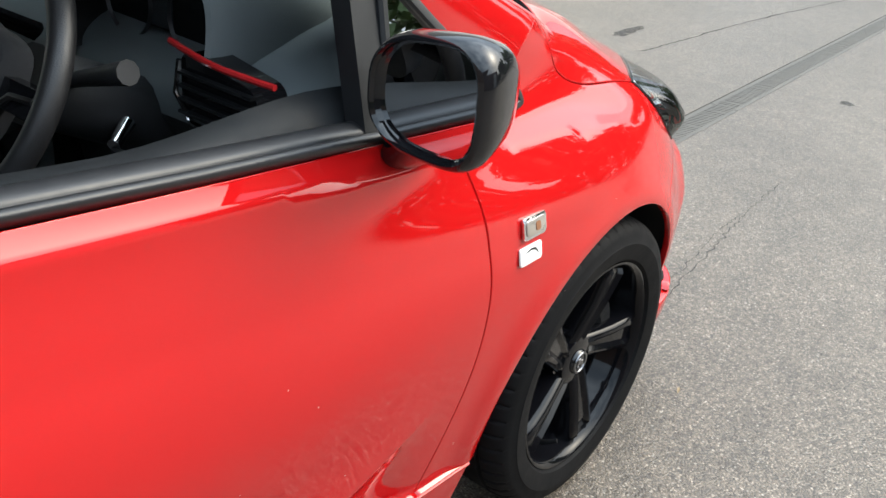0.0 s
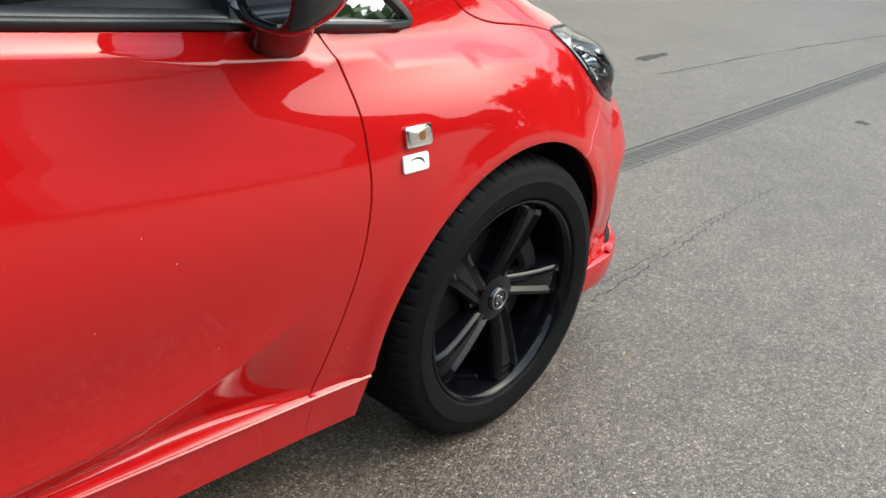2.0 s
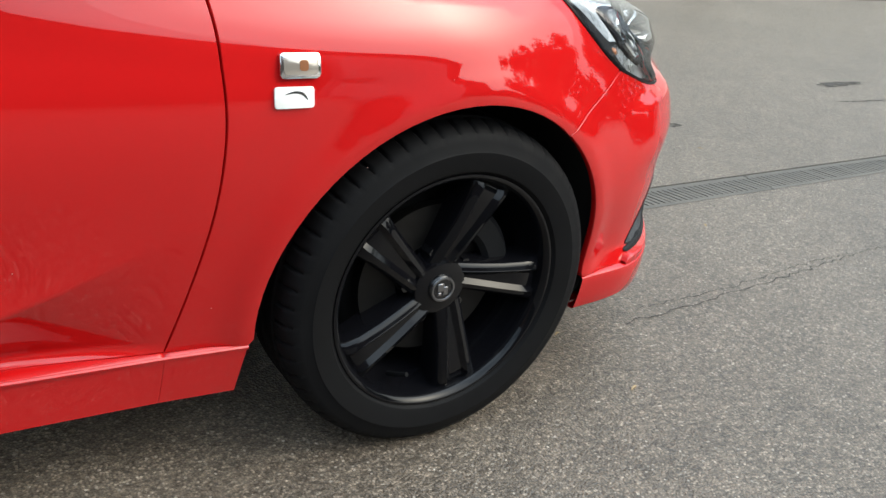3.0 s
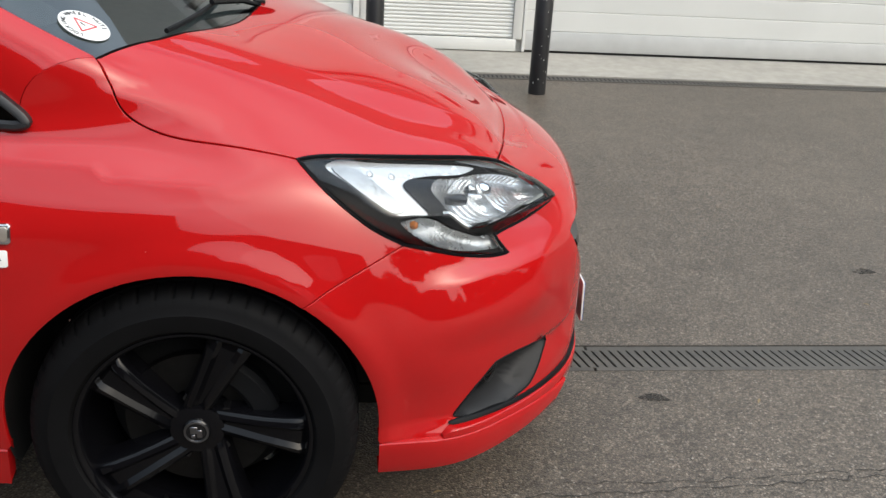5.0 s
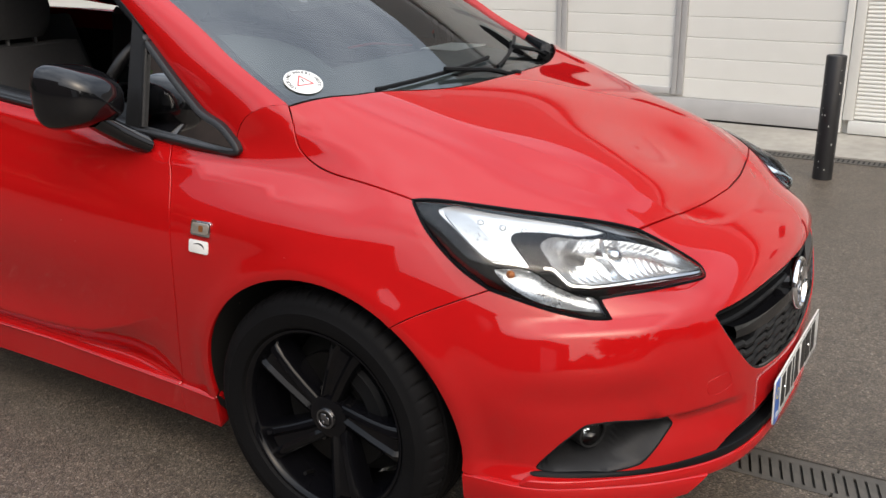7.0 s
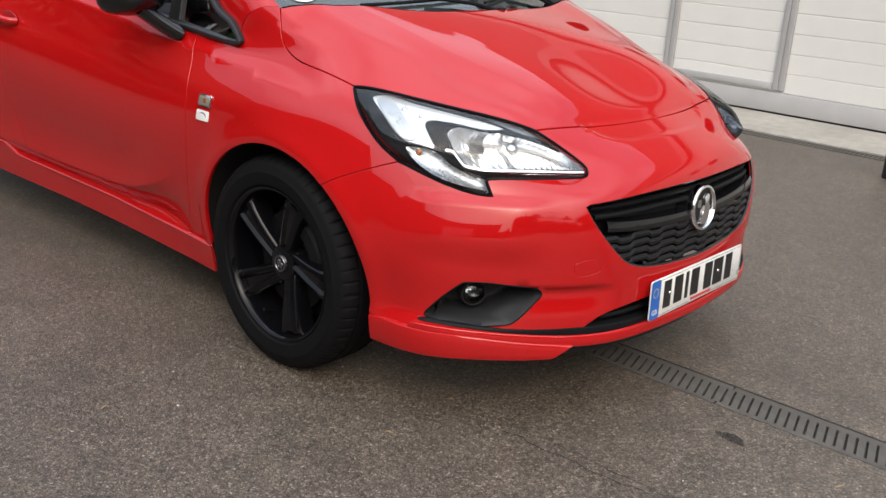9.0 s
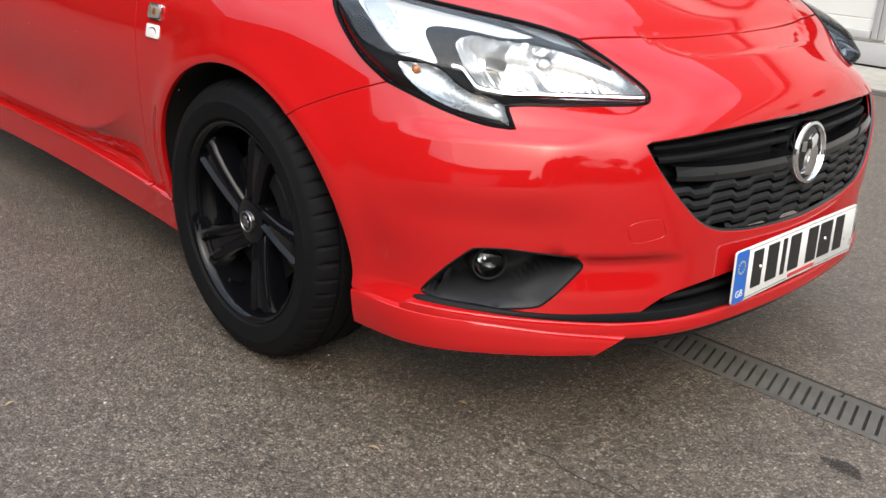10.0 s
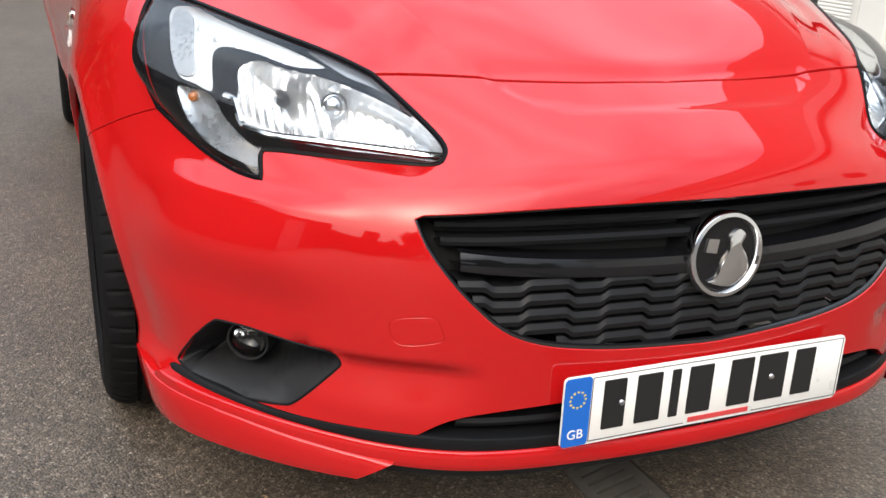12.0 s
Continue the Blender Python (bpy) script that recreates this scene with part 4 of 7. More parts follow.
for side in (False, True):
    bm = pillar()
    part("pillar", flipped(bm) if side else bm, RED, car, "red windscreen pillar")
    bm = rail_band()
    part("roof_rail", flipped(bm) if side else bm, RED, car)
part("scuttle", scuttle(), PLASTIC, car, "black plastic scuttle behind the bonnet")
part("roof", roof(), RED, car, "red roof")
windscreen = part("windscreen", sheet([[screen_at(u, v) for u in np.linspace(-0.985, 0.985, 25)] for v in np.linspace(-0.02, 1.0, 16)]), SCREEN, car, "windscreen glass")
part("rear_window", sheet([[(-2.98 - 0.12 * (1 - v), u * (0.55 - 0.03 * v), 1.10 + 0.22 * v) for u in np.linspace(-1, 1, 9)] for v in np.linspace(0, 1, 5)]), TINTED, car, "dark rear window")


def side_at(x, v):
    """The side window's plane: v 0 at the belt, 1 at the roof rail."""
    belt = (-0.748 - 0.012 * min(1, max(0, (-x - 0.3) / 0.6)), 0.890 + 0.085 * max(0, -0.35 - x))
    y1, z1 = np.interp(-x, -RAIL[:, 0], RAIL[:, 1]), np.interp(-x, -RAIL[:, 0], RAIL[:, 2])
    return (x, belt[0] + (y1 - belt[0]) * v + 0.0, belt[1] + (z1 - belt[1]) * v)


def side_place(x, z, d):
    """A place in the side windows' plane, d metres inside it."""
    return (x, -0.752 + 0.20 * (z - 0.89) + 0.02 * (x + 0.285) + d, z)


def ring_plate(outer, inner, d0=-0.006, d1=0.012):
    bm = bmesh.new()
    loops = [[bm.verts.new(side_place(x, z, d)) for x, z in line] for line, d in ((outer, d1), (outer, d0 + 0.004), (outer * 0.7 + inner * 0.3, d0), (outer * 0.2 + inner * 0.8, d0), (inner, d0 + 0.004), (inner, d1))]
    for a, b in zip(loops, loops[1:]):
        for k in range(len(a)):
            bm.faces.new((a[k], a[(k + 1) % len(a)], b[(k + 1) % len(a)], b[k]))
    return bm


QUARTER_OUT = clean(resample(np.concatenate([smooth_line([(-0.585, 0.907), (-0.45, 0.896), (-0.33, 0.886), (-0.283, 0.884), (-0.262, 0.892), (-0.268, 0.912), (-0.31, 0.948), (-0.385, 1.008), (-0.475, 1.078), (-0.585, 1.172)], 6)]), 0.012))
QUARTER_OUT[:, 1] -= 0.03 * ramp(-QUARTER_OUT[:, 0], 0.30, 0.40) * ramp(QUARTER_OUT[:, 1], 0.92, 0.96)
QUARTER_IN = shrink(QUARTER_OUT, 0.016)


def side_strip(x0, x1, n=16, inset=0.008):
    rows = []
    for v in (0.0, 0.5, 1.0):
        rows.append([np.add(side_at(x, v), (0, inset, 0)) for x in np.linspace(x0, x1, n)])
    return sheet(rows)


for side in (False, True):
    mirror_it = flipped if side else (lambda b: b)
    # the dim cabin behind this pane is put into its dark tint
    part("quarter_light", mirror_it(prism(QUARTER_IN, 0.004, 0.008, to=side_place)), TINTED, car, "fixed quarter glass, darkened for the dim cabin behind")
    part("quarter_light_frame", mirror_it(ring_plate(QUARTER_OUT, QUARTER_IN)), TRIM, car, "black rounded window frame")
    bm = sheet([[np.add(side_at(xb, v), (xo * 1.0, yo, 0)) for v in np.linspace(0, 0.99, 8)] for xb, xo, yo in ((-0.578, 0, 0.03), (-0.578, 0, -0.004), (-0.60, 0, -0.006), (-0.632, 0, -0.004), (-0.632, 0, 0.03))])
    part("window_divider", mirror_it(bm), TRIM, car, "black upright between the windows")
    part("window_seal", mirror_it(tube([np.add(side_at(x, 1.0), (0.0, 0.006, -0.008)) for x in np.linspace(-0.60, -2.6, 40)], 0.012, 8)), PLASTIC, car, "black window seal")
    part("inner_pillar", mirror_it(tube([np.add(p, (-0.065, 0.065, -0.05)) for p in at_share(EDGE, 16)], 0.042, 10)), PLASTIC, car)
    # belt trim: a rounded rubber strip with a groove
    prof = smooth_line([(0.022, -0.034), (0.004, -0.016), (-0.006, -0.008), (-0.012, 0.000), (-0.012, 0.007), (-0.004, 0.010), (0.002, 0.004), (0.008, 0.012), (0.030, 0.016), (0.05, -0.01)], 4)
    rows = [[np.add(side_at(x, 0.0), (0, dy - 0.004, dz + 0.004)) for x in np.linspace(-0.285, -2.3, 40)] for dy, dz in prof]
    rows = [[np.add(side_at(x, 0.0), (np.array(q) - side_at(x, 0.0)) * (0.25 + 0.75 * ramp(-x, 0.29, 0.36))) for q, x in zip(r, np.linspace(-0.285, -2.3, 40))] for r in rows]
    part("belt_trim", mirror_it(sheet(rows)), TRIM, car, "black rubber belt trim")
    part("b_pillar", mirror_it(sheet([[np.add(side_at(x, v), (0, yo, 0)) for v in np.linspace(0, 1, 6)] for x, yo in ((-1.56, 0.03), (-1.56, -0.004), (-1.70, -0.006), (-1.79, -0.004), (-1.79, 0.03))])), GLOSS, car)
    part("rear_side_window", mirror_it(side_strip(-1.79, -2.58)), TINTED, car, "tinted rear side glass")
part("side_window", flipped(side_strip(-0.632, -1.56)), SCREEN, car, "raised window glass")

for side in (False, True):
    bm = side_strip(-2.58, -3.06)
    part("rear_pillar", flipped(bm) if side else bm, RED, car, "red rear pillar")
part("roof_spoiler", prism([(-2.96, 1.37), (-3.16, 1.335), (-3.17, 1.322), (-2.96, 1.318)], -0.56, 0.56, bevel=0.008), RED, car, "red roof spoiler")


# ---- wheels ----
def tyre_mesh():
    side = [(0.222, 0.083), (0.2255, 0.095), (0.231, 0.099), (0.2325, 0.1025), (0.236, 0.1035), (0.262, 0.108), (0.268, 0.1085), (0.270, 0.1068), (0.285, 0.1045), (0.2975, 0.097)]
    tread = [(0.3065, 0.084, 1), (0.311, 0.068, 1), (0.312, 0.054, 1), (0.3045, 0.052, 0), (0.3045, 0.045, 0), (0.3125, 0.043, 0), (0.3125, 0.008, 0), (0.305, 0.006, 0)]
    rows = [(r, -h, 0) for r, h in side] + [(r, -h, k) for r, h, k in tread]
    rows += [(r, -h, k) for r, h, k in rows[::-1]]
    seg, bm, rings = 400, bmesh.new(), []
    for r, h, cut in rows:
        ring = []
        for k in range(seg):
            a = 2 * math.pi * k / seg
            q = r - (0.0055 if cut and k % 7 == 0 else 0.0)
            ring.append(bm.verts.new((q * math.cos(a), h, q * math.sin(a))))
        rings.append(ring)
    for a, b in zip(rings, rings[1:]):
        for k in range(seg):
            bm.faces.new((a[k], a[(k + 1) % seg], b[(k + 1) % seg], b[k]))
    return bm


def spoke_mesh(a):
    """One broad spoke: two ridged blades that part towards the rim, with a hollow between them."""
    bm = bmesh.new()
    ca, sa = math.cos(a), math.sin(a)
    stations = [(0.036, 0.0105, 0.032, -0.066), (0.055, 0.012, 0.033, -0.071), (0.09, 0.0145, 0.035, -0.077), (0.13, 0.018, 0.038, -0.083), (0.17, 0.0215, 0.043, -0.087), (0.198, 0.024, 0.049, -0.089), (0.2145, 0.0245, 0.058, -0.078)]
    lean = lambda r: 0.0138 * (0.2 - r) / 0.145
    for sg in (1, -1):
        rows = []
        for r, i, o, h in stations:
            w = o - i
            sect = [(i - 0.010, h + 0.0085), (i - 0.0014, h + 0.0012), (i, h), (i + 0.0014, h + 0.0008), (i + 0.30 * w, h + 0.0022), (i + 0.56 * w, h + 0.0050), (i + 0.74 * w, h + 0.0105), (i + 0.88 * w, h + 0.022), (o, h + 0.060)]
            rows.append([(r * ca - (sg * u + lean(r)) * sa, v, r * sa + (sg * u + lean(r)) * ca) for u, v in sect])
        sheet(rows, bm=bm)
    rows = []
    for r, i, o, h in stations:
        rows.append([(r * ca - (u + lean(r)) * sa, h + 0.008, r * sa + (u + lean(r)) * ca) for u in (-i + 0.009, i - 0.009)])
    sheet(rows, bm=bm)
    return bm


def wheel(x, side):
    hub = new("wheel")
    hub.parent = car
    hub.matrix_basis = pose(x, side * 0.735, 0.308, 0, 0, 0 if side < 0 else 180)
    part("tyre", tyre_mesh(), RUBBER, hub, "black rubber tyre")
    part("rim", lathe([(0.219, -0.082), (0.2265, -0.094), (0.2255, -0.098), (0.2215, -0.0985), (0.2165, -0.0955), (0.2125, -0.086), (0.209, -0.074), (0.2075, -0.05), (0.195, -0.03),
                       (0.19, 0.03), (0.20, 0.09)], 96, "Y"), RIM, hub, "gloss black rim")
    for k in range(5):
        part("spoke", spoke_mesh(radians(-2.6 + 72 * k)), RIM, hub)
    part("hub", lathe([(0.0005, -0.070), (0.044, -0.069), (0.052, -0.066), (0.056, -0.05), (0.062, -0.03)], 48, "Y"), RIM, hub)
    part("hub_cap", lathe([(0.0005, -0.0765), (0.024, -0.0755), (0.0265, -0.073), (0.028, -0.066)], 40, "Y"), GLOSS, hub)
    cap = lathe([(0.0245, -0.0765), (0.0235, -0.0785), (0.0205, -0.0785), (0.0195, -0.0765)], 40, "Y")
    for w0, h0, w1, h1 in ((-0.012, -0.004, 0.002, 0.012), (0.001, -0.012, 0.011, 0.005), (-0.010, -0.013, -0.002, -0.006)):
        box(w0, w1, -0.0785, -0.076, h0, h1, 0.001, cap, 1)
    part("hub_emblem", cap, DULL, hub, "dull metal ring emblem")
    for k in range(5):
        a = radians(32 + 72 * k)
        part("wheel_bolt", lathe([(0.0005, -0.058), (0.010, -0.058), (0.011, -0.045), (0.011, -0.03)], 6, "Y", matrix=Matrix.Translation((0.066 * math.cos(a), 0, 0.066 * math.sin(a)))), GLOSS, hub)
    part("brake_disc", lathe([(0.07, -0.012), (0.07, -0.028), (0.145, -0.028), (0.146, -0.010), (0.07, -0.010)], 64, "Y"), mat("disc_steel", (0.018, 0.0175, 0.017), 0.5, 0.8, 0, 0.3, 60), hub, "steel brake disc")
    # added near-black disc blocks the view through and paints the wheel's inside dark
    part("dark_wheel_back", lathe([(0.0005, 0.02), (0.15, 0.02), (0.187, 0.045)], 48, "Y"), DARK, hub)
    part("valve", tube([(-0.075, -0.045, -0.178), (-0.068, -0.072, -0.166), (-0.062, -0.088, -0.158)], [0.005, 0.005, 0.0045], 8), RUBBER, hub)
    bm = bmesh.new()
    rows = []
    for a in np.radians(np.linspace(10, 62, 10)):
        rows.append([(r * math.cos(a), h, r * math.sin(a)) for r, h in ((0.105, -0.03), (0.105, -0.048), (0.115, -0.056), (0.150, -0.056), (0.160, -0.045), (0.160, -0.02))])
    part("brake_caliper", sheet(rows, bm=bm), PLASTIC, hub)
    return hub


for wx in (0.0, -2.51):
    for side in (-1, 1):
        wheel(wx, side)


# ---- nose: grille, emblem, plate, duct, lamps ----
def nose_line(zs, ys, out=0.0):
    """Places on the nose at heights zs and across ys, moved out from the skin."""
    st = onto([(0.86, -abs(y), z) for y, z in zip(ys, zs)], (0.03, 1, 1), (0.0, 0.62), (3.6, 9))
    p, n = skin(st[:, 0], st[:, 1]), skin_normal(st[:, 0], st[:, 1])
    n *= np.sign(n[:, :1])
    q = p + n * out
    q[:, 1] = np.where(np.array(ys) > 0, -q[:, 1], q[:, 1])
    return q


GRILLE_EDGE = skin(GRILLE[:, 0], GRILLE[:, 1])


def grille_reach(z):
    e = GRILLE_EDGE[len(GRILLE_EDGE) // 3 - 2:]
    k = np.argsort(e[:, 2])
    return -float(np.interp(z, e[k, 2], e[k, 1]))


def nose_bar(zmid, high, out, back, reach, wave=0.0, pitch=0.1, n=49, skew=0.0):
    """A bar across the grille that follows the nose; wave: steps up and down along it."""
    ys = np.linspace(-reach, reach, n)
    z = np.full(n, zmid) if not callable(zmid) else np.array([zmid(y) for y in ys])
    if wave:
        tri = np.abs(((ys / pitch + skew) % 1) - 0.5) * 2
        z = z + wave * (ramp(tri, 0.30, 0.55) - 0.5)
    top, low = nose_line(z + high / 2, ys, out - 0.004), nose_line(z - high / 2, ys, out - 0.002)
    mid = nose_line(z, ys, out)
    inn = np.array([(-back, 0, 0)])
    return sheet([top + inn, top, mid, low, low + inn])


GRILLEBAR = mat("grille_plastic", (0.0085, 0.009, 0.010), 0.45, 0, 0, 0.12, 60, 0.1, 900, spec=0.22)
grille = new("grille")
grille.parent = car
grille["label"] = "black front grille with wavy lower bars"
yy = np.linspace(-0.47, 0.47, 33)
# near-black sheet stands in for the shaded depth behind the bars
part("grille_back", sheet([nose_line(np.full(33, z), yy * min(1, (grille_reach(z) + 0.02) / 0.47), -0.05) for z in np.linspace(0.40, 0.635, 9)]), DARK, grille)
rim_pts = [tuple(p) for p in GRILLE_EDGE + (-0.008, 0, 0)]
rim_pts = rim_pts + [(x, -y, z) for x, y, z in rim_pts[-2:0:-1]]
part("grille_frame", tube(rim_pts, 0.0055, 8, closed=True), GLOSS, grille, "gloss black frame")
for z in (0.603, 0.575):
    part("grille_bar", nose_bar(z, 0.012, -0.022, 0.03, grille_reach(z) - 0.02), PLASTIC, grille)
wing = lambda y: 0.530 + 0.020 * (abs(y) / 0.416) ** 2.5
part("grille_wing", nose_bar(wing, 0.026, -0.006, 0.05, 0.405), GLOSS, grille, "gloss black wing bar")
for k in range(5):
    z = 0.509 - 0.0222 * k
    part("grille_wave_bar", nose_bar(z, 0.0158, -0.008, 0.04, grille_reach(z) + 0.002, 0.0085, 0.122, 161, 0.28), GRILLEBAR, grille)

emblem = new("emblem")
emblem.parent = car
emblem.matrix_basis = pose(0.857, 0, 0.540, 0, -6, 0) @ Matrix.Scale(1.1, 4)
emblem["label"] = "round chrome emblem on black"
part("emblem_back", lathe([(0.0005, 0.002), (0.056, 0.002), (0.058, -0.02), (0.066, -0.04)], 48, "X"), GLOSS, emblem)
part("emblem_ring", lathe([(0.0585, -0.008), (0.0605, 0.002), (0.0575, 0.008), (0.0525, 0.009), (0.0495, 0.004), (0.049, 0.0)], 64, "X"), CHROME, emblem, "chrome ring")
# the emblem's figure as a plain shape: a swept body and a small square
body = smooth_line([(0.026, -0.036), (0.012, -0.030), (0.006, -0.012), (-0.006, 0.006), (-0.004, 0.024), (-0.018, 0.034), (-0.030, 0.024), (-0.022, 0.012), (-0.034, -0.004), (-0.036, -0.026), (-0.012, -0.044)], 4, True)
part("emblem_figure", prism([tuple(p) for p in body], 0.001, 0.006, to=lambda a, b, d: (d, -a, b), bevel=0.001), CHROME, emblem)
part("emblem_figure", prism([(0.034, 0.006), (0.016, 0.003), (0.013, 0.022), (0.030, 0.024)], 0.001, 0.005, to=lambda a, b, d: (d, -a, b)), CHROME, emblem)

PLATE = mat("plate_white", (0.80, 0.80, 0.77), 0.3, 0, 0.4, 0.02, 20)
PLATE_BLUE = mat("plate_blue", (0.01, 0.12, 0.50), 0.3, 0, 0.4)
PRINT = mat("print_black", (0.012, 0.012, 0.012), 0.4)
PRINT_RED = mat("print_red", (0.55, 0.05, 0.05), 0.4)
YELLOW = mat("print_yellow", (0.75, 0.60, 0.05), 0.4)
PLATE_X = 0.8795
plate = new("number_plate")
plate.parent = car
plate.matrix_basis = pose(PLATE_X, 0, 0.3275, 0, -2, 0)
plate["label"] = "white number plate with a blue band and dark bars"


def rounded(w, h, r, cx=0, cy=0, n=5):
    out = []
    for sx, sy, a0 in ((1, 1, 0), (-1, 1, 90), (-1, -1, 180), (1, -1, 270)):
        out += [(cx + sx * (w / 2 - r) + r * math.cos(radians(a0 + 90 * k / n)), cy + sy * (h / 2 - r) + r * math.sin(radians(a0 + 90 * k / n))) for k in range(n + 1)]
    return out


flat = lambda a, b, d: (d, a, b)
part("plate_body", prism(rounded(0.52, 0.111, 0.008), -0.004, 0.0, to=flat, bevel=0.001), PLATE, plate, "white reflective plate")
part("plate_band", prism(rounded(0.044, 0.109, 0.006, -0.2375), 0.0002, 0.0012, to=flat), PLATE_BLUE, plate, "blue band")
for k in range(12):
    a = math.radians(30 * k)
    part("star", prism([(-0.2375 + 0.0125 * math.cos(a) + q * 0.0022 * math.cos(b), 0.020 + 0.0125 * math.sin(a) + q * 0.0022 * math.sin(b))
                        for b, q in ((radians(36 * j + 90), 1 if j % 2 == 0 else 0.45) for j in range(10))], 0.0012, 0.0018, to=flat), YELLOW, plate)
for y, w, h in ((-0.175, 0.038, 0.079), (-0.115, 0.044, 0.079), (-0.068, 0.016, 0.079), (-0.022, 0.044, 0.079), (0.055, 0.044, 0.079), (0.115, 0.056, 0.079), (0.180, 0.040, 0.079)):
    part("plate_bar", prism(rounded(w, h, 0.002, y, 0.004), 0.0002, 0.0014, to=flat), PRINT, plate)
part("plate_bar", prism(rounded(0.115, 0.008, 0.001, 0.02, -0.0465), 0.0002, 0.0012, to=flat), PRINT_RED, plate, "small red bar")
for y0, y1, z0, z1 in ((-0.213, 0.256, 0.0505, 0.0515), (-0.213, -0.045, -0.0515, -0.0505), (0.085, 0.256, -0.0515, -0.0505), (-0.214, -0.213, -0.051, 0.051), (0.255, 0.256, -0.051, 0.051)):
    part("plate_line", prism([(y0, z0), (y1, z0), (y1, z1), (y0, z1)], 0.0002, 0.0008, to=flat), PRINT, plate)
for y in (-0.162, 0.115):
    part("plate_screw", lathe([(0.0005, 0.0045), (0.004, 0.0035), (0.0055, 0.0005)], 20, "X", matrix=Matrix.Translation((0, y, 0.004))), CHROME, plate, "chrome screw")


def text_mesh(body, size, deep=0.0004):
    cu = bpy.data.curves.new("text", "FONT")
    cu.body, cu.size, cu.extrude, cu.align_x, cu.align_y = body, size, deep, "CENTER", "CENTER"
    ob = bpy.data.objects.new("text", cu)
    scene.collection.objects.link(ob)
    me = bpy.data.meshes.new_from_object(ob.evaluated_get(bpy.context.evaluated_depsgraph_get()))
    bpy.data.objects.remove(ob)
    return me


def lettering(name, body, size, m, material, parent, label=""):
    me = text_mesh(body, size)
    me.name = name
    me.materials.clear()
    me.materials.append(material)
    ob = new(name, me)
    ob.parent = parent
    ob.matrix_local = m
    if label:
        ob["label"] = label
    return ob


FACE_FRONT = Matrix(((0, 0, 1, 0), (1, 0, 0, 0), (0, 1, 0, 0), (0, 0, 0, 1)))       # text in the x-y plane turned to face ahead of the car
lettering("letters", "GB", 0.021, Matrix.Translation((0.0014, -0.2375, -0.036)) @ FACE_FRONT, WHITE, plate, "white letters GB")

# the duct's shaded depth, as a near-black sheet
part("duct_back", sheet([nose_line(np.full(33, z), np.linspace(-0.46, 0.46, 33), -0.045) for z in (0.24, 0.30, 0.345)]), DARK, car)
for z in (0.300,):
    part("duct_bar", nose_bar(z, 0.012, -0.012, 0.03, 0.40), PLASTIC, car)

# fog lamps: a round lens in a sleeve, set in the surround
for side in (1, -1):
    m = look((0.590, -0.648 * side, 0.361), (0.590 - 1.0, (-0.648 + 0.62) * side, 0.371)) @ Matrix.Scale(0.86, 4)
    fog = new("fog_lamp")
    fog.parent = car
    fog.matrix_basis = m
    fog["label"] = "round fog lamp with a clear lens"
    part("sleeve", lathe([(0.034, -0.004), (0.0355, 0.001), (0.038, 0.001), (0.040, -0.006), (0.044, -0.04), (0.044, -0.06)], 40), SURROUND, fog)
    part("bowl", lathe([(0.0005, -0.030), (0.020, -0.024), (0.030, -0.012), (0.034, -0.004)], 40), GLOSS, fog, "dark bowl")
    # off-centre silver cup: the glint of the reflector made as a part
    part("reflector", lathe([(0.0005, -0.014), (0.004, -0.012), (0.008, -0.007), (0.0095, -0.003)], 28, matrix=Matrix.Translation((-0.017 * side, 0.010, 0))), SILVER, fog, "small bright cup set for the reflector's glint")
    part("lens", lathe([(0.0005, 0.010), (0.012, 0.0085), (0.024, 0.004), (0.034, -0.003)], 40), CLEAR, fog)


# headlamps
def zone(pts, n=4):
    return onto(smooth_line(pts, n, True))


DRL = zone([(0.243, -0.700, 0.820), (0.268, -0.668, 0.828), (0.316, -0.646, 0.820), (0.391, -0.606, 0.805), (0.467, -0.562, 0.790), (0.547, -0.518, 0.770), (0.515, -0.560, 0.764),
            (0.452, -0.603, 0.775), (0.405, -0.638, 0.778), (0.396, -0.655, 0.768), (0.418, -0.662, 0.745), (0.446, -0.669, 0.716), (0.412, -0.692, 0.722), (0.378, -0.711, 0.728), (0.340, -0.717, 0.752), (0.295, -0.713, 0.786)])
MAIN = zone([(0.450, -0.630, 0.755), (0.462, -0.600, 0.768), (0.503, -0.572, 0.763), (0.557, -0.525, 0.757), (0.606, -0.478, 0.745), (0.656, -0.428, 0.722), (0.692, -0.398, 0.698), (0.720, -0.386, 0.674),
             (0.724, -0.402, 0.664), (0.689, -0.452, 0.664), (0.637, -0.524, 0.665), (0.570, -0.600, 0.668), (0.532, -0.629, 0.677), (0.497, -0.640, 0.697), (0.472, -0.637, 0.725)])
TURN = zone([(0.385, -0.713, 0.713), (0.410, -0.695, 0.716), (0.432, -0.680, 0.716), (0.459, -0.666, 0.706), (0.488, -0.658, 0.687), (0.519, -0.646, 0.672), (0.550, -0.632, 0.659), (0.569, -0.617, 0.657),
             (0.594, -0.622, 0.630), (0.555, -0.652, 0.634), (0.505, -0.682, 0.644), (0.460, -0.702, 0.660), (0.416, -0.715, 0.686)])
# band along the lamp's top: the lens's reflection put into grey colour
SHEEN = zone([(0.500, -0.538, 0.787), (0.560, -0.490, 0.772), (0.620, -0.448, 0.750), (0.672, -0.417, 0.721), (0.700, -0.400, 0.700), (0.690, -0.396, 0.705), (0.654, -0.424, 0.729), (0.606, -0.470, 0.750), (0.572, -0.502, 0.762)])
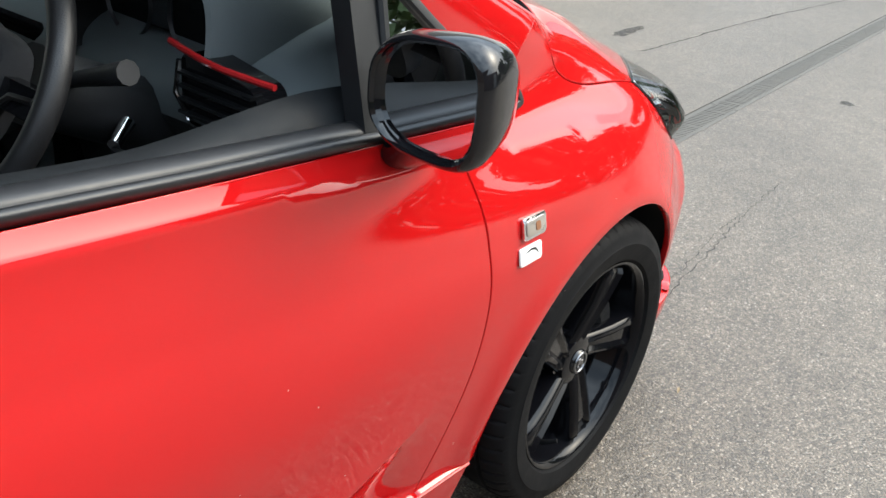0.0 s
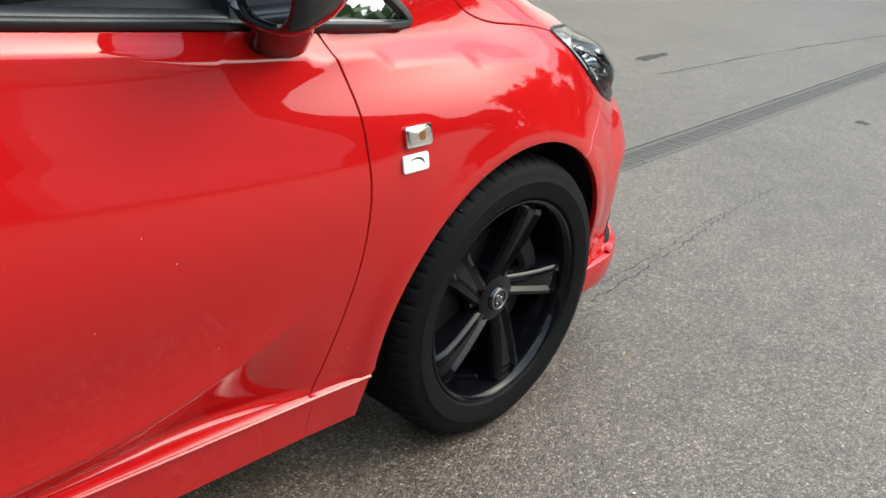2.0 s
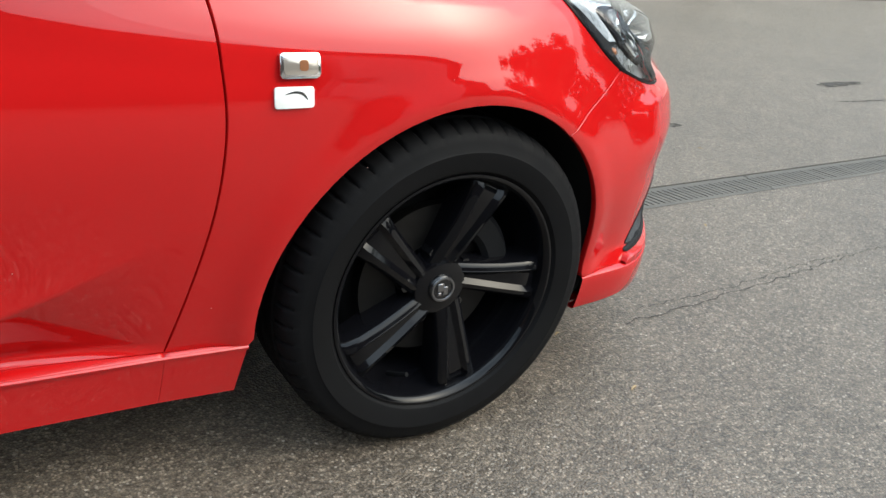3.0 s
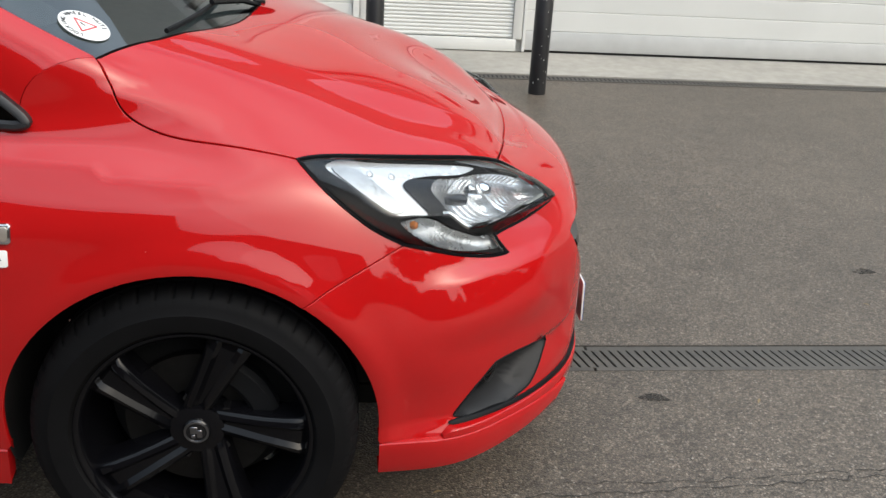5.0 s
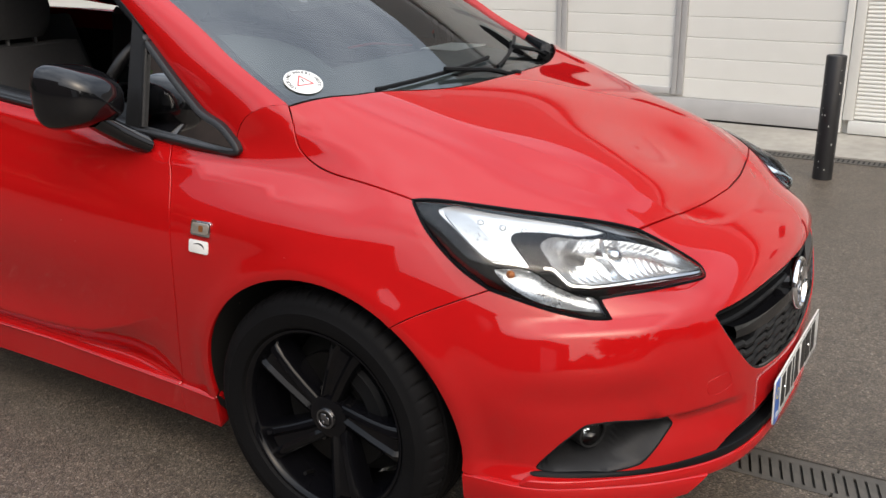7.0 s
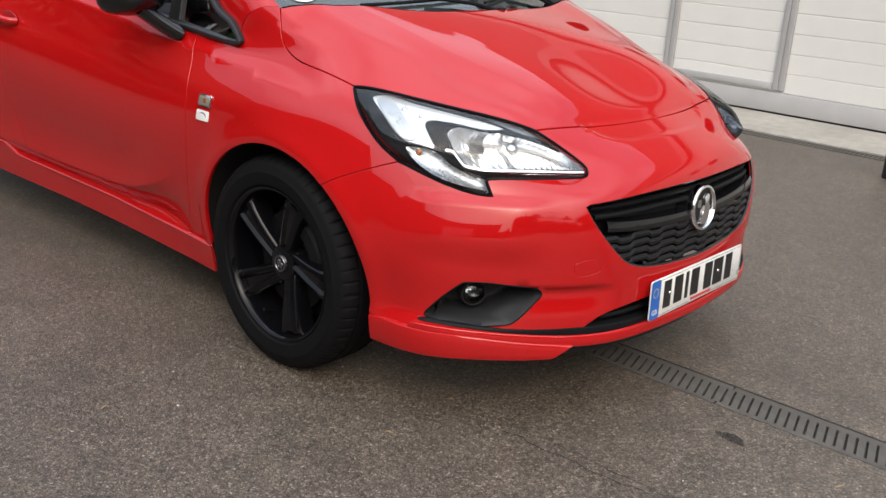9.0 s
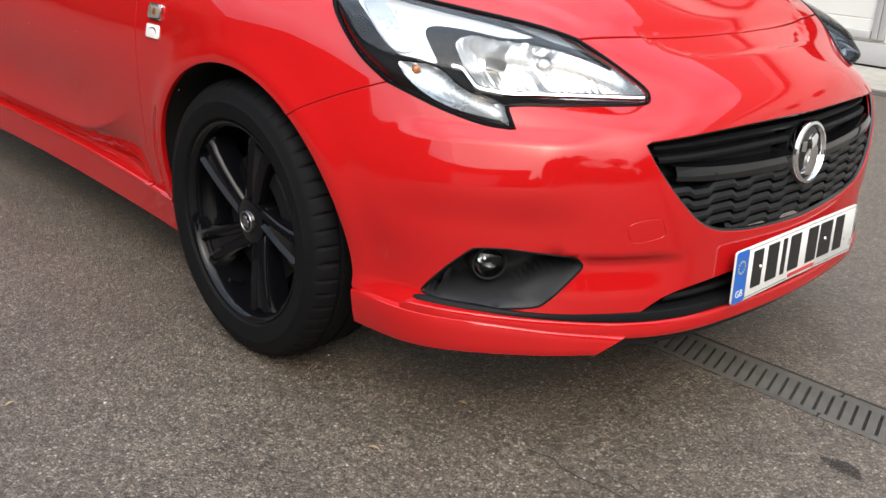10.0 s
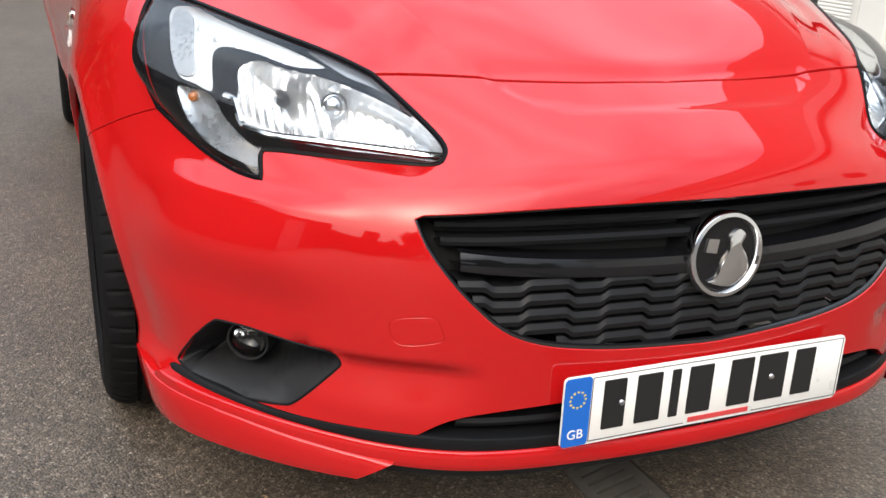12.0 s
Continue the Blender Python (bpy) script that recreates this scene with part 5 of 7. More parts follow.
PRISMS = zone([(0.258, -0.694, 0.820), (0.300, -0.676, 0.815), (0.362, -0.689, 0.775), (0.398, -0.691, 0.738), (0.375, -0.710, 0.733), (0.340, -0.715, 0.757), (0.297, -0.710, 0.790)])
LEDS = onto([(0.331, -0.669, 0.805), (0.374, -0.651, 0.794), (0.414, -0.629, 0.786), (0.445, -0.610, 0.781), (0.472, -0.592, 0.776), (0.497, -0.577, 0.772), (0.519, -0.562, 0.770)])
PRISM = mat("lamp_prisms", (0.46, 0.48, 0.50), 0.3, 0.6, 0, 0.25, 120, 0.6, 420)
AMBER = mat("amber_bulb", (0.42, 0.14, 0.04), 0.25, 0, 0.5)
SHEENMAT = mat("lens_sheen_grey", (0.30, 0.31, 0.33), 0.35, 0.4, 0.3, 0.05, 60)
DRLMAT = mat("lamp_white", (0.80, 0.82, 0.84), 0.25, 0.3, 0.4, 0.08, 60, 0.15, 150)


def reflector_mat():
    """Bright metal with fluted facets."""
    m = mat("fluted_reflector", (0.88, 0.89, 0.90), 0.27, 0.8)
    n, l = m.node_tree.nodes, m.node_tree.links
    co, wave, b = n.new("ShaderNodeTexCoord"), n.new("ShaderNodeTexWave"), n.new("ShaderNodeBump")
    wave.inputs["Scale"].default_value, wave.inputs["Distortion"].default_value = 26, 1.0
    wave.bands_direction = "Y"
    b.inputs["Strength"].default_value, b.inputs["Distance"].default_value = 0.3, 0.0025
    l.new(co.outputs["Object"], wave.inputs["Vector"])
    l.new(wave.outputs["Fac"], b.inputs["Height"])
    l.new(b.outputs["Normal"], n["Principled BSDF"].inputs["Normal"])
    return m


FLUTED = reflector_mat()
TURNMAT = mat("turn_reflector", (0.52, 0.54, 0.56), 0.28, 0.75, 0, 0.3, 45, 0.35, 130)
MASK = mat("lamp_mask_black", (0.006, 0.006, 0.007), 0.25, spec=0.06)
for side in (False, True):
    sg = -1 if side else 1
    lamp = new("headlamp")
    lamp.parent = car
    lamp["label"] = "clear headlamp with bright reflectors and a black rim"
    holes = [DRL, MAIN, TURN, SHEEN]
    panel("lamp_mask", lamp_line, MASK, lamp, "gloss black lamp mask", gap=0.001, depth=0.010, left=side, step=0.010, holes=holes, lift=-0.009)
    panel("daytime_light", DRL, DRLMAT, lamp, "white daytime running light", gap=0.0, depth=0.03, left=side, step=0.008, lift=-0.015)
    # satin grey stands in for what the lens reflects here
    panel("lens_sheen", SHEEN, SHEENMAT, lamp, "grey band painted for the lens's reflection", gap=0.0, depth=0.01, left=side, step=0.008, lift=-0.011)
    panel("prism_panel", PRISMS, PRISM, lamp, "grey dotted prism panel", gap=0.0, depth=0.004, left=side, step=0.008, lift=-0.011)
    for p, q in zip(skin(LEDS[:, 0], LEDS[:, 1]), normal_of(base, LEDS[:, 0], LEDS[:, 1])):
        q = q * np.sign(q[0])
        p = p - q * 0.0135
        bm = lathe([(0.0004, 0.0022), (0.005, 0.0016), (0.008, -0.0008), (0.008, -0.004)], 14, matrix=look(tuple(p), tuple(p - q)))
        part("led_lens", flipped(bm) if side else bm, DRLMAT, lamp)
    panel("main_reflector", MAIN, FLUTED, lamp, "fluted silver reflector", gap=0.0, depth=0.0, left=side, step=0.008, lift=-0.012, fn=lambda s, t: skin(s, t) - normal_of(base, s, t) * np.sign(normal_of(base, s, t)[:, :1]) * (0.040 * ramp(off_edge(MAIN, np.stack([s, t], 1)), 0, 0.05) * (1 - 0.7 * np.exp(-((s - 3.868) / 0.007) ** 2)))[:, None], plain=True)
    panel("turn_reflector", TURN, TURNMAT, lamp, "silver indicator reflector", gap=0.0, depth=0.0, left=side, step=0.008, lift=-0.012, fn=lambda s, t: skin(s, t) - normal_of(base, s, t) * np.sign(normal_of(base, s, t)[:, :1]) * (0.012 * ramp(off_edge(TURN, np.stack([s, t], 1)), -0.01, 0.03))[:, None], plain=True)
    m = look((0.575, -0.512 * sg, 0.712), (-0.42, -0.41 * sg, 0.70))
    part("projector", lathe([(0.0005, 0.008), (0.009, 0.006), (0.015, 0.0), (0.017, -0.008), (0.020, -0.008), (0.022, -0.04)], 40, matrix=m), SILVER, lamp, "round bulb shield")
    m = look((0.515, -0.575 * sg, 0.712), (-0.42, -0.48 * sg, 0.70))
    part("bulb_shield", lathe([(0.0005, 0.012), (0.010, 0.008), (0.013, -0.004), (0.011, -0.03)], 24, matrix=m), GLOSS, lamp)
    m = look((0.410, -0.688 * sg, 0.699), (-0.42, -0.1 * sg, 0.60))
    part("indicator_bulb", lathe([(0.0005, 0.010), (0.0065, 0.0075), (0.009, 0.0), (0.007, -0.02)], 24, matrix=m), AMBER, lamp, "amber indicator bulb")
    strip = onto(smooth_line([(0.474, -0.655, 0.712), (0.488, -0.643, 0.707), (0.506, -0.640, 0.691), (0.525, -0.637, 0.677), (0.545, -0.622, 0.672), (0.572, -0.600, 0.669), (0.614, -0.550, 0.668), (0.665, -0.484, 0.667), (0.716, -0.412, 0.666), (0.722, -0.394, 0.672), (0.70, -0.40, 0.692)], 4))
    bm = tube(skin(strip[:, 0], strip[:, 1]) + (-0.008, 0.005, -0.003), 0.0060, 8)
    part("bright_strip", flipped(bm) if side else bm, SILVER, lamp, "bright trim strip")
    rimline = skin(lamp_line[:, 0], lamp_line[:, 1])
    bm = tube([(x - 0.003, y * 1.0, z) for x, y, z in clean(rimline[:, :3], 0.006)], 0.0046, 6, closed=True)
    part("lamp_rim", flipped(bm) if side else bm, MASK, lamp, "black rim")
    panel("lamp_lens", lamp_line, CLEAR, lamp, "clear swelling lens", gap=0.002, depth=0.0, left=side, lift=-0.001, step=0.009, fn=lens_skin)

# side indicator and the badge under it
SIDE_UV = onto([(-0.316, -0.84, 0.726), (-0.324, -0.845, 0.682)], (1, 0.1, 1))
SIDE_Y = -skin(SIDE_UV[:, 0], SIDE_UV[:, 1])[:, 1]
for sg in (1, -1):
    side_lamp = new("side_indicator")
    side_lamp.parent = car
    side_lamp.matrix_basis = pose(-0.316, -(SIDE_Y[0] + 0.0005) * sg, 0.726, -13 * sg, 0, 0)
    side_lamp["label"] = "small clear side indicator in a chrome frame"
    ob = part("frame", prism(rounded(0.062, 0.036, 0.006), 0, -0.005 * sg, bevel=0.0015), CHROME, side_lamp, "chrome frame")
    part("lens", prism(rounded(0.052, 0.026, 0.005), -0.0052 * sg, -0.0075 * sg, bevel=0.001), mat("side_lens", (0.40, 0.36, 0.31), 0.12, 0.5, 0.8), side_lamp)
    part("bulb", prism(rounded(0.013, 0.015, 0.004, 0.004 * sg), -0.0076 * sg, -0.0086 * sg), mat("side_amber", (0.20, 0.075, 0.025), 0.25, 0, 0.5), side_lamp, "amber bulb")
    badge = new("side_badge")
    badge.parent = car
    badge.matrix_basis = pose(-0.324, -(SIDE_Y[1] + 0.0005) * sg, 0.682, -11 * sg, 0, 0)
    badge["label"] = "small white badge with a thin dark stroke"
    part("badge_plate", prism(rounded(0.060, 0.030, 0.004), 0, -0.003 * sg, bevel=0.0008), WHITE, badge)
    part("badge_stroke", prism([tuple(p) for p in smooth_line([(-0.016, 0.004), (0.0, 0.009), (0.014, 0.006), (0.020, -0.004), (0.012, 0.003), (0.0, 0.006)], 4, True)], -0.0031 * sg, -0.0037 * sg), PRINT, badge)


# ---- door mirrors, handles, wipers ----
def mirror_head():
    """The rounded housing, from the glass's rim to its nose; x ahead, y across, z up."""
    rows = []
    for x, k, dz in ((-0.040, 0.83, 0), (-0.052, 0.86, 0), (-0.056, 0.91, 0), (-0.053, 0.97, 0), (-0.044, 1.02, 0), (-0.030, 1.035, 0), (-0.005, 0.97, 0.0), (0.022, 0.87, 0.0), (0.046, 0.74, -0.002), (0.066, 0.56, -0.004), (0.076, 0.32, -0.006), (0.080, 0.02, -0.006)):
        ring = []
        for a in np.radians(np.arange(0, 360, 9)):
            c, s = math.cos(a), math.sin(a)
            e = 0.66
            y = 0.095 * math.copysign(abs(c) ** e, c) * k
            z = 0.074 * math.copysign(abs(s) ** e, s) * k * (1.0 + 0.17 * c)
            ring.append((x - 0.014 * (y / 0.104), y, z + dz + 0.010 * (y / 0.104)))
        rows.append(ring)
    return rows


for sg in (1, -1):
    mir = new("door_mirror")
    mir.parent = car
    mir.matrix_basis = Matrix.Translation((-0.622, -0.874 * sg, 1.010)) @ Matrix.Diagonal((1, sg, 1, 1))
    mir["label"] = "gloss black door mirror"
    # mirrored by turning the outline, so that the parts keep a plain pose
    flip = lambda rows: [[(x, -y, z) for x, y, z in r] for r in rows]
    rows = flip(mirror_head())
    part("housing", sheet(rows, True), GLOSS, mir, "gloss black housing")
    bm = bmesh.new()
    bm.faces.new([bm.verts.new((x, y * 1.01, z * 1.01)) for x, y, z in rows[0]])
    for v in bm.verts:
        v.co.x = -0.043 + 0.014 * v.co.y / 0.104
    part("mirror_glass", bm, mat("mirror_silver", (0.80, 0.82, 0.84), 0.02, 1.0), mir, "mirror glass", smooth=False)
    arm = [(0.010, 0.005, -0.045), (0.022, 0.035, -0.070), (0.042, 0.070, -0.098), (0.060, 0.102, -0.120)]
    rows = []
    for k, (x, y, z) in enumerate(smooth_line(arm, 4)):
        w = 0.046 + 0.006 * k / 12
        rows.append([(x + w * c, y + 0.010 * s - 0.15 * w * c, z + 0.022 * s) for c, s in ((math.copysign(abs(math.cos(a)) ** 0.8, math.cos(a)), math.sin(a)) for a in np.radians(np.arange(0, 360, 20)))])
    part("mirror_arm", sheet(rows, True), GLOSS, mir, "gloss black arm")

handle_cup = [(-1.60 + 0.075 * math.cos(a), 0.828 + 0.030 * math.sin(a)) for a in np.radians(np.arange(0, 360, 20))]
for sg in (1, -1):
    door_handle = new("door_handle")
    door_handle.parent = car
    door_handle["label"] = "red door handle over a flat disc in shade-dark red"
    bm = tube([(x, y * sg, z) for x, y, z in smooth_line([(-1.70, -0.838, 0.828), (-1.685, -0.868, 0.832), (-1.62, -0.878, 0.832), (-1.55, -0.872, 0.828), (-1.53, -0.842, 0.826)], 6)], 0.012, 10)
    part("grip", bm, RED, door_handle)
    # flat disc; the scoop's shade is put into its darker red
    bm = prism(handle_cup, -0.842 * sg, -0.8455 * sg)
    part("cup", bm, mat("cup_shade_red", (0.30, 0.006, 0.008), 0.4, 0, 0.6), door_handle)


def on_screen(u, v, out=0.0):
    a, b, c = (np.array(screen_at(*q)) for q in ((u, v), (u + 0.01, v), (u, v + 0.01)))
    n = np.cross(b - a, c - a)
    n /= np.linalg.norm(n)
    return a + n * out * (1 if n[2] > 0 else -1)


part("scuttle", sheet([[np.add(screen_at(u, 0.0), (dx, 0, dz)) for u in np.linspace(-0.80, 0.93, 25)] for dx, dz in ((-0.02, 0.004), (0.005, -0.012), (0.03, -0.05))]), PLASTIC, car, "black scuttle panel")
for u0, u1, v0, v1, pivot in ((-0.66, 0.02, 0.035, 0.085, 0.05), (0.0, 0.60, 0.045, 0.13, 0.66)):
    wiper = new("wiper")
    wiper.parent = car
    wiper["label"] = "black windscreen wiper lying on the glass"
    blade = [on_screen(u0 + (u1 - u0) * k, v0 + (v1 - v0) * k, 0.010) for k in np.linspace(0, 1, 10)]
    part("blade", tube(blade, 0.0055, 6), PLASTIC, wiper)
    mid = on_screen((u0 + u1) / 2, (v0 + v1) / 2, 0.022)
    root = on_screen(pivot, 0.0, 0.01)
    part("arm", tube([root, root * 0.6 + mid * 0.4 + (0, 0, 0.008), mid], 0.0065, 6), PLASTIC, wiper)
    part("pivot", lathe([(0.0005, 0.015), (0.014, 0.012), (0.016, -0.01)], 16, matrix=Matrix.Translation(root)), PLASTIC, wiper)

for u0, u1 in ((-0.998, -0.945), (0.998, 0.945)):
    part("screen_border", sheet([[on_screen(u, v, -0.005) for v in np.linspace(0.0, 0.985, 20)] for u in np.linspace(u0, u1, 4)]), PLASTIC, windscreen, "black printed border")
# left end of the scuttle: a raised black corner
part("scuttle_corner", tube([on_screen(u, v, 0.006) for u, v in ((0.62, 0.01), (0.8, 0.012), (0.93, 0.02), (0.975, 0.10))], [0.02, 0.022, 0.018, 0.008], 8), PLASTIC, car)


# ---- stickers and the price board on the windscreen ----
def decal(u, v, outline, out, material, name, parent, label="", turn=0.0):
    c = on_screen(u, v)
    a = (on_screen(u + 0.02, v) - c)
    a /= np.linalg.norm(a)
    b = on_screen(u, v + 0.02) - c
    b -= a * (a @ b)
    b /= np.linalg.norm(b)
    n = np.cross(a, b)
    n *= 1 if n[2] > 0 else -1
    bm = prism(outline, out, out + 0.0006, to=lambda p, q, d: tuple(c + a * (p * math.cos(turn) - q * math.sin(turn)) + b * (p * math.sin(turn) + q * math.cos(turn)) + n * d))
    return part(name, bm, material, parent, label, smooth=False)


DISC_U, DISC_V = -0.85, 0.115
disc = tagged(new("warning_sticker"), "round white warning sticker with a red triangle on the windscreen", "sticker")
circle = lambda r, n=40: [(r * math.cos(2 * math.pi * k / n), r * math.sin(2 * math.pi * k / n)) for k in range(n)]
decal(DISC_U, DISC_V, circle(0.047), 0.003, WHITE, "sticker_disc", disc)
for k in range(3):
    a0, a1 = radians(90 + 120 * k), radians(210 + 120 * k)
    p, q = np.array((math.cos(a0), math.sin(a0))) * 0.024, np.array((math.cos(a1), math.sin(a1))) * 0.024
    d = np.array((-(q - p)[1], (q - p)[0])) / np.linalg.norm(q - p) * 0.0016
    decal(DISC_U, DISC_V, [tuple(p - d), tuple(q - d), tuple(q + d), tuple(p + d)], 0.0038, PRINT_RED, "triangle_side", disc)
decal(DISC_U, DISC_V, [(-0.0012, -0.002), (0.0012, -0.002), (0.0016, 0.010), (-0.0016, 0.010)], 0.0038, PRINT, "mark_bar", disc)
d_c, d_a, d_b = on_screen(DISC_U, DISC_V), on_screen(DISC_U + 0.02, DISC_V), on_screen(DISC_U, DISC_V + 0.02)
d_a = (d_a - d_c) / np.linalg.norm(d_a - d_c)
d_b = (d_b - d_c) - d_a * (d_a @ (d_b - d_c))
d_b /= np.linalg.norm(d_b)
d_n = np.cross(d_a, d_b)
for k, sign in enumerate("LOCKING WHEEL NUTS"):
    if sign != " ":
        a = radians(212 - 14.4 * k)
        up, on = d_a * math.cos(a) + d_b * math.sin(a), d_a * math.sin(a) - d_b * math.cos(a)
        at = d_c + up * 0.0375 + d_n * 0.0042
        lettering("letter", sign, 0.0125, Matrix([[on[j], up[j], d_n[j], at[j]] for j in range(3)] + [[0, 0, 0, 1]]), PRINT, disc)

BOARD = mat("board_black", (0.03, 0.032, 0.034), 0.5)
board = tagged(new("price_board"), "dark price board with white figures behind the windscreen", "sign")
BU, BV = -0.30, 0.55
bc = on_screen(BU, BV, -0.03)
ba = on_screen(BU + 0.02, BV) - on_screen(BU, BV)
ba /= np.linalg.norm(ba)
bb = on_screen(BU, BV + 0.02) - on_screen(BU, BV)
bb -= ba * (ba @ bb)
bb /= np.linalg.norm(bb)
bn = np.cross(ba, bb)
board.matrix_basis = Matrix([[ba[k], bb[k], bn[k], bc[k]] for k in range(3)] + [[0, 0, 0, 1]])
part("board", prism(rounded(0.30, 0.21, 0.006), -0.003, 0.0, to=lambda a, b, d: (a, b, d)), BOARD, board, "dark board")
lettering("figures", "£ 8590.", 0.075, Matrix.Translation((-0.0, 0.03, 0.001)), WHITE, board, "white figures")
part("word_bar", prism(rounded(0.11, 0.018, 0.002, 0.02, -0.06), 0.0005, 0.001, to=lambda a, b, d: (a, b, d)), mat("print_grey", (0.3, 0.3, 0.3), 0.5), board)
part("badge_dot", prism(circle(0.014, 20), 0.0005, 0.001, to=lambda a, b, d: (a - 0.075, b - 0.06, d)), bpy.data.materials["print_grey"], board)

strip = tagged(new("sun_strip"), "red sticker strip along the top of the windscreen", "sticker")
part("strip", sheet([[on_screen(u, v, 0.002) for u in np.linspace(-0.95, 0.95, 30)] for v in (0.80, 0.9, 0.985)]), mat("strip_red", (0.45, 0.015, 0.03), 0.35), strip)
decal(-0.80, 0.87, circle(0.030), 0.003, WHITE, "strip_disc", strip, "white disc")
decal(-0.80, 0.87, [(-0.017, -0.008), (0.017, -0.008), (0.013, 0.010), (-0.013, 0.010)], 0.0038, PRINT_RED, "strip_mark", strip)
decal(-0.56, 0.87, rounded(0.17, 0.035, 0.004), 0.003, WHITE, "word_bar", strip)

# ---- cabin ----
CABINRED = mat("trim_red", (0.30, 0.010, 0.012), 0.3, 0, 0.6)
dash_prof = smooth_line([(-0.05, 0.99), (-0.25, 1.008), (-0.45, 1.0), (-0.58, 0.972), (-0.655, 0.93), (-0.675, 0.87), (-0.64, 0.80), (-0.62, 0.70), (-0.58, 0.50), (-0.50, 0.30)], 5)
rows = []
for y in np.linspace(-0.685, 0.685, 29):
    slim = lambda x: 1 - 0.20 * ramp(x, -0.42, -0.10)
    drop = 0.03 * ramp(abs(y), 0.50, 0.69)
    ahead = 0.10 * max(0.0, 1 - (y / 0.62) ** 2)
    rows.append([(x - 0.05 * math.cos(y * 1.6) * ramp(-x, 0.3, 0.7) + 0.02 + ahead * ramp(x, -0.25, -0.05), y * slim(x), z - drop - 0.02 * ramp(x, -0.3, -0.1)) for x, z in dash_prof])
dashboard = part("dashboard", sheet([r[:26] for r in rows]), CABIN, car, "dark grey dashboard")
part("lower_dash", sheet([r[25:] for r in rows]), INNER, dashboard, "black lower dashboard")
bin_rows = []
for x, r, k in ((-0.30, 0.09, 0.02), (-0.38, 0.13, 0.35), (-0.47, 0.160, 0.75), (-0.57, 0.174, 0.95), (-0.675, 0.178, 1.0), (-0.695, 0.176, 0.98), (-0.70, 0.170, 0.94), (-0.69, 0.163, 0.90), (-0.60, 0.158, 0.86)):
    bin_rows.append([(x + 0.02 * s, -0.36 + r * (abs(c) ** 0.75) * np.sign(c), 0.990 + 0.115 * k * np.sign(s) * abs(s) ** 0.8) for c, s in ((math.cos(a), math.sin(a)) for a in np.radians(np.linspace(-38, 218, 34)))])
binnacle = part("binnacle", sheet(bin_rows[:7]), CABIN, dashboard, "hooded instrument binnacle")
part("hood_lining", sheet(bin_rows[6:]), PLASTIC, binnacle, "black hood lining")
part("cluster_face", prism(rounded(0.325, 0.20, 0.07), -0.632, -0.63, to=lambda a, b, d: (d - 0.3 * b, -0.36 + a, 0.99 + b)), PLASTIC, binnacle)
for y in (-0.435, -0.285):
    part("dial_ring", lathe([(0.052, -0.642), (0.054, -0.648), (0.056, -0.642)], 32, "X", matrix=Matrix.Translation((0, y, 0.998))), STEEL, binnacle)
part("cluster_screen", prism(rounded(0.05, 0.055, 0.006), -0.642, -0.640, to=lambda a, b, d: (d, -0.36 + a, 1.0 + b)), mat("display_grey", (0.03, 0.034, 0.038), 0.25), binnacle)
for y0, y1 in ((-0.495, -0.672), (-0.20, -0.05), (0.30, 0.66)):
    part("red_trim", tube([(-0.738 + 0.02 * abs(k - 0.5) + 0.02 * ramp(abs(y0 + (y1 - y0) * k), 0.5, 0.68), y0 + (y1 - y0) * k, 1.002 - 0.026 * ramp(abs(y0 + (y1 - y0) * k), 0.42, 0.68)) for k in np.linspace(0, 1, 8)], 0.0046, 8), CABINRED, dashboard, "red trim strip")
for yc in (-0.57, 0.57):
    vent = part("air_vent", prism(rounded(0.15, 0.085, 0.02), -0.712, -0.66, to=lambda a, b, d: (d, yc + a, 0.930 + b - 0.15 * a * (1 if yc < 0 else -1) * -1)), GLOSS, dashboard, "black air vent")
    for k in range(4):
        part("vent_slat", box(-0.722, -0.70, yc - 0.072, yc + 0.072, 0.899 + 0.018 * k, 0.903 + 0.018 * k), PLASTIC, vent)
    part("vent_trim", tube([(-0.715, yc + 0.075, 0.970), (-0.720, yc + 0.078, 0.925), (-0.715, yc + 0.05, 0.887), (-0.712, yc - 0.02, 0.883)], 0.004, 6), CHROME, vent)
for y0, y1 in ((-0.03, 0.23), (0.27, 0.50)):
    part("demist_vent", box(-0.125, -0.098, y0, y1, 0.972, 0.992, 0.003), DARK, dashboard)
part("centre_console", box(-1.2, -0.55, -0.12, 0.12, 0.25, 0.58, 0.03), CABIN, car)
part("console_screen", box(-0.70, -0.58, -0.13, 0.13, 0.56, 0.93, 0.02), GLOSS, dashboard)

card = tagged(link("paper_card", box(-0.47, -0.33, 0.35, 0.55, 1.006, 1.0085, 0.001, seg=1), WHITE), "white paper card lying on the dashboard", "card")
steer = new("steering_wheel")
steer.parent = car
steer.matrix_basis = pose(-0.940, -0.37, 0.958, 0, -62, 0)
steer["label"] = "black leather steering wheel with a silver emblem"
part("wheel_rim", tube([(0.182 * math.cos(a), 0.182 * math.sin(a), 0) for a in np.linspace(0, 2 * math.pi, 65)[:-1]], 0.0165, 12, closed=True), mat("leather_black", (0.012, 0.012, 0.013), 0.42, 0, 0, 0.15, 80, 0.25, 500), steer)
hub_shape = smooth_line([(-0.075, 0.06), (-0.02, 0.085), (0.05, 0.078), (0.068, 0.0), (0.05, -0.078), (-0.02, -0.085), (-0.075, -0.06), (-0.095, 0.0)], 5, True)
part("airbag_cover", prism([tuple(p) for p in hub_shape], -0.03, 0.012, to=lambda a, b, d: (a, b, d), bevel=0.012), CLOTH, steer)
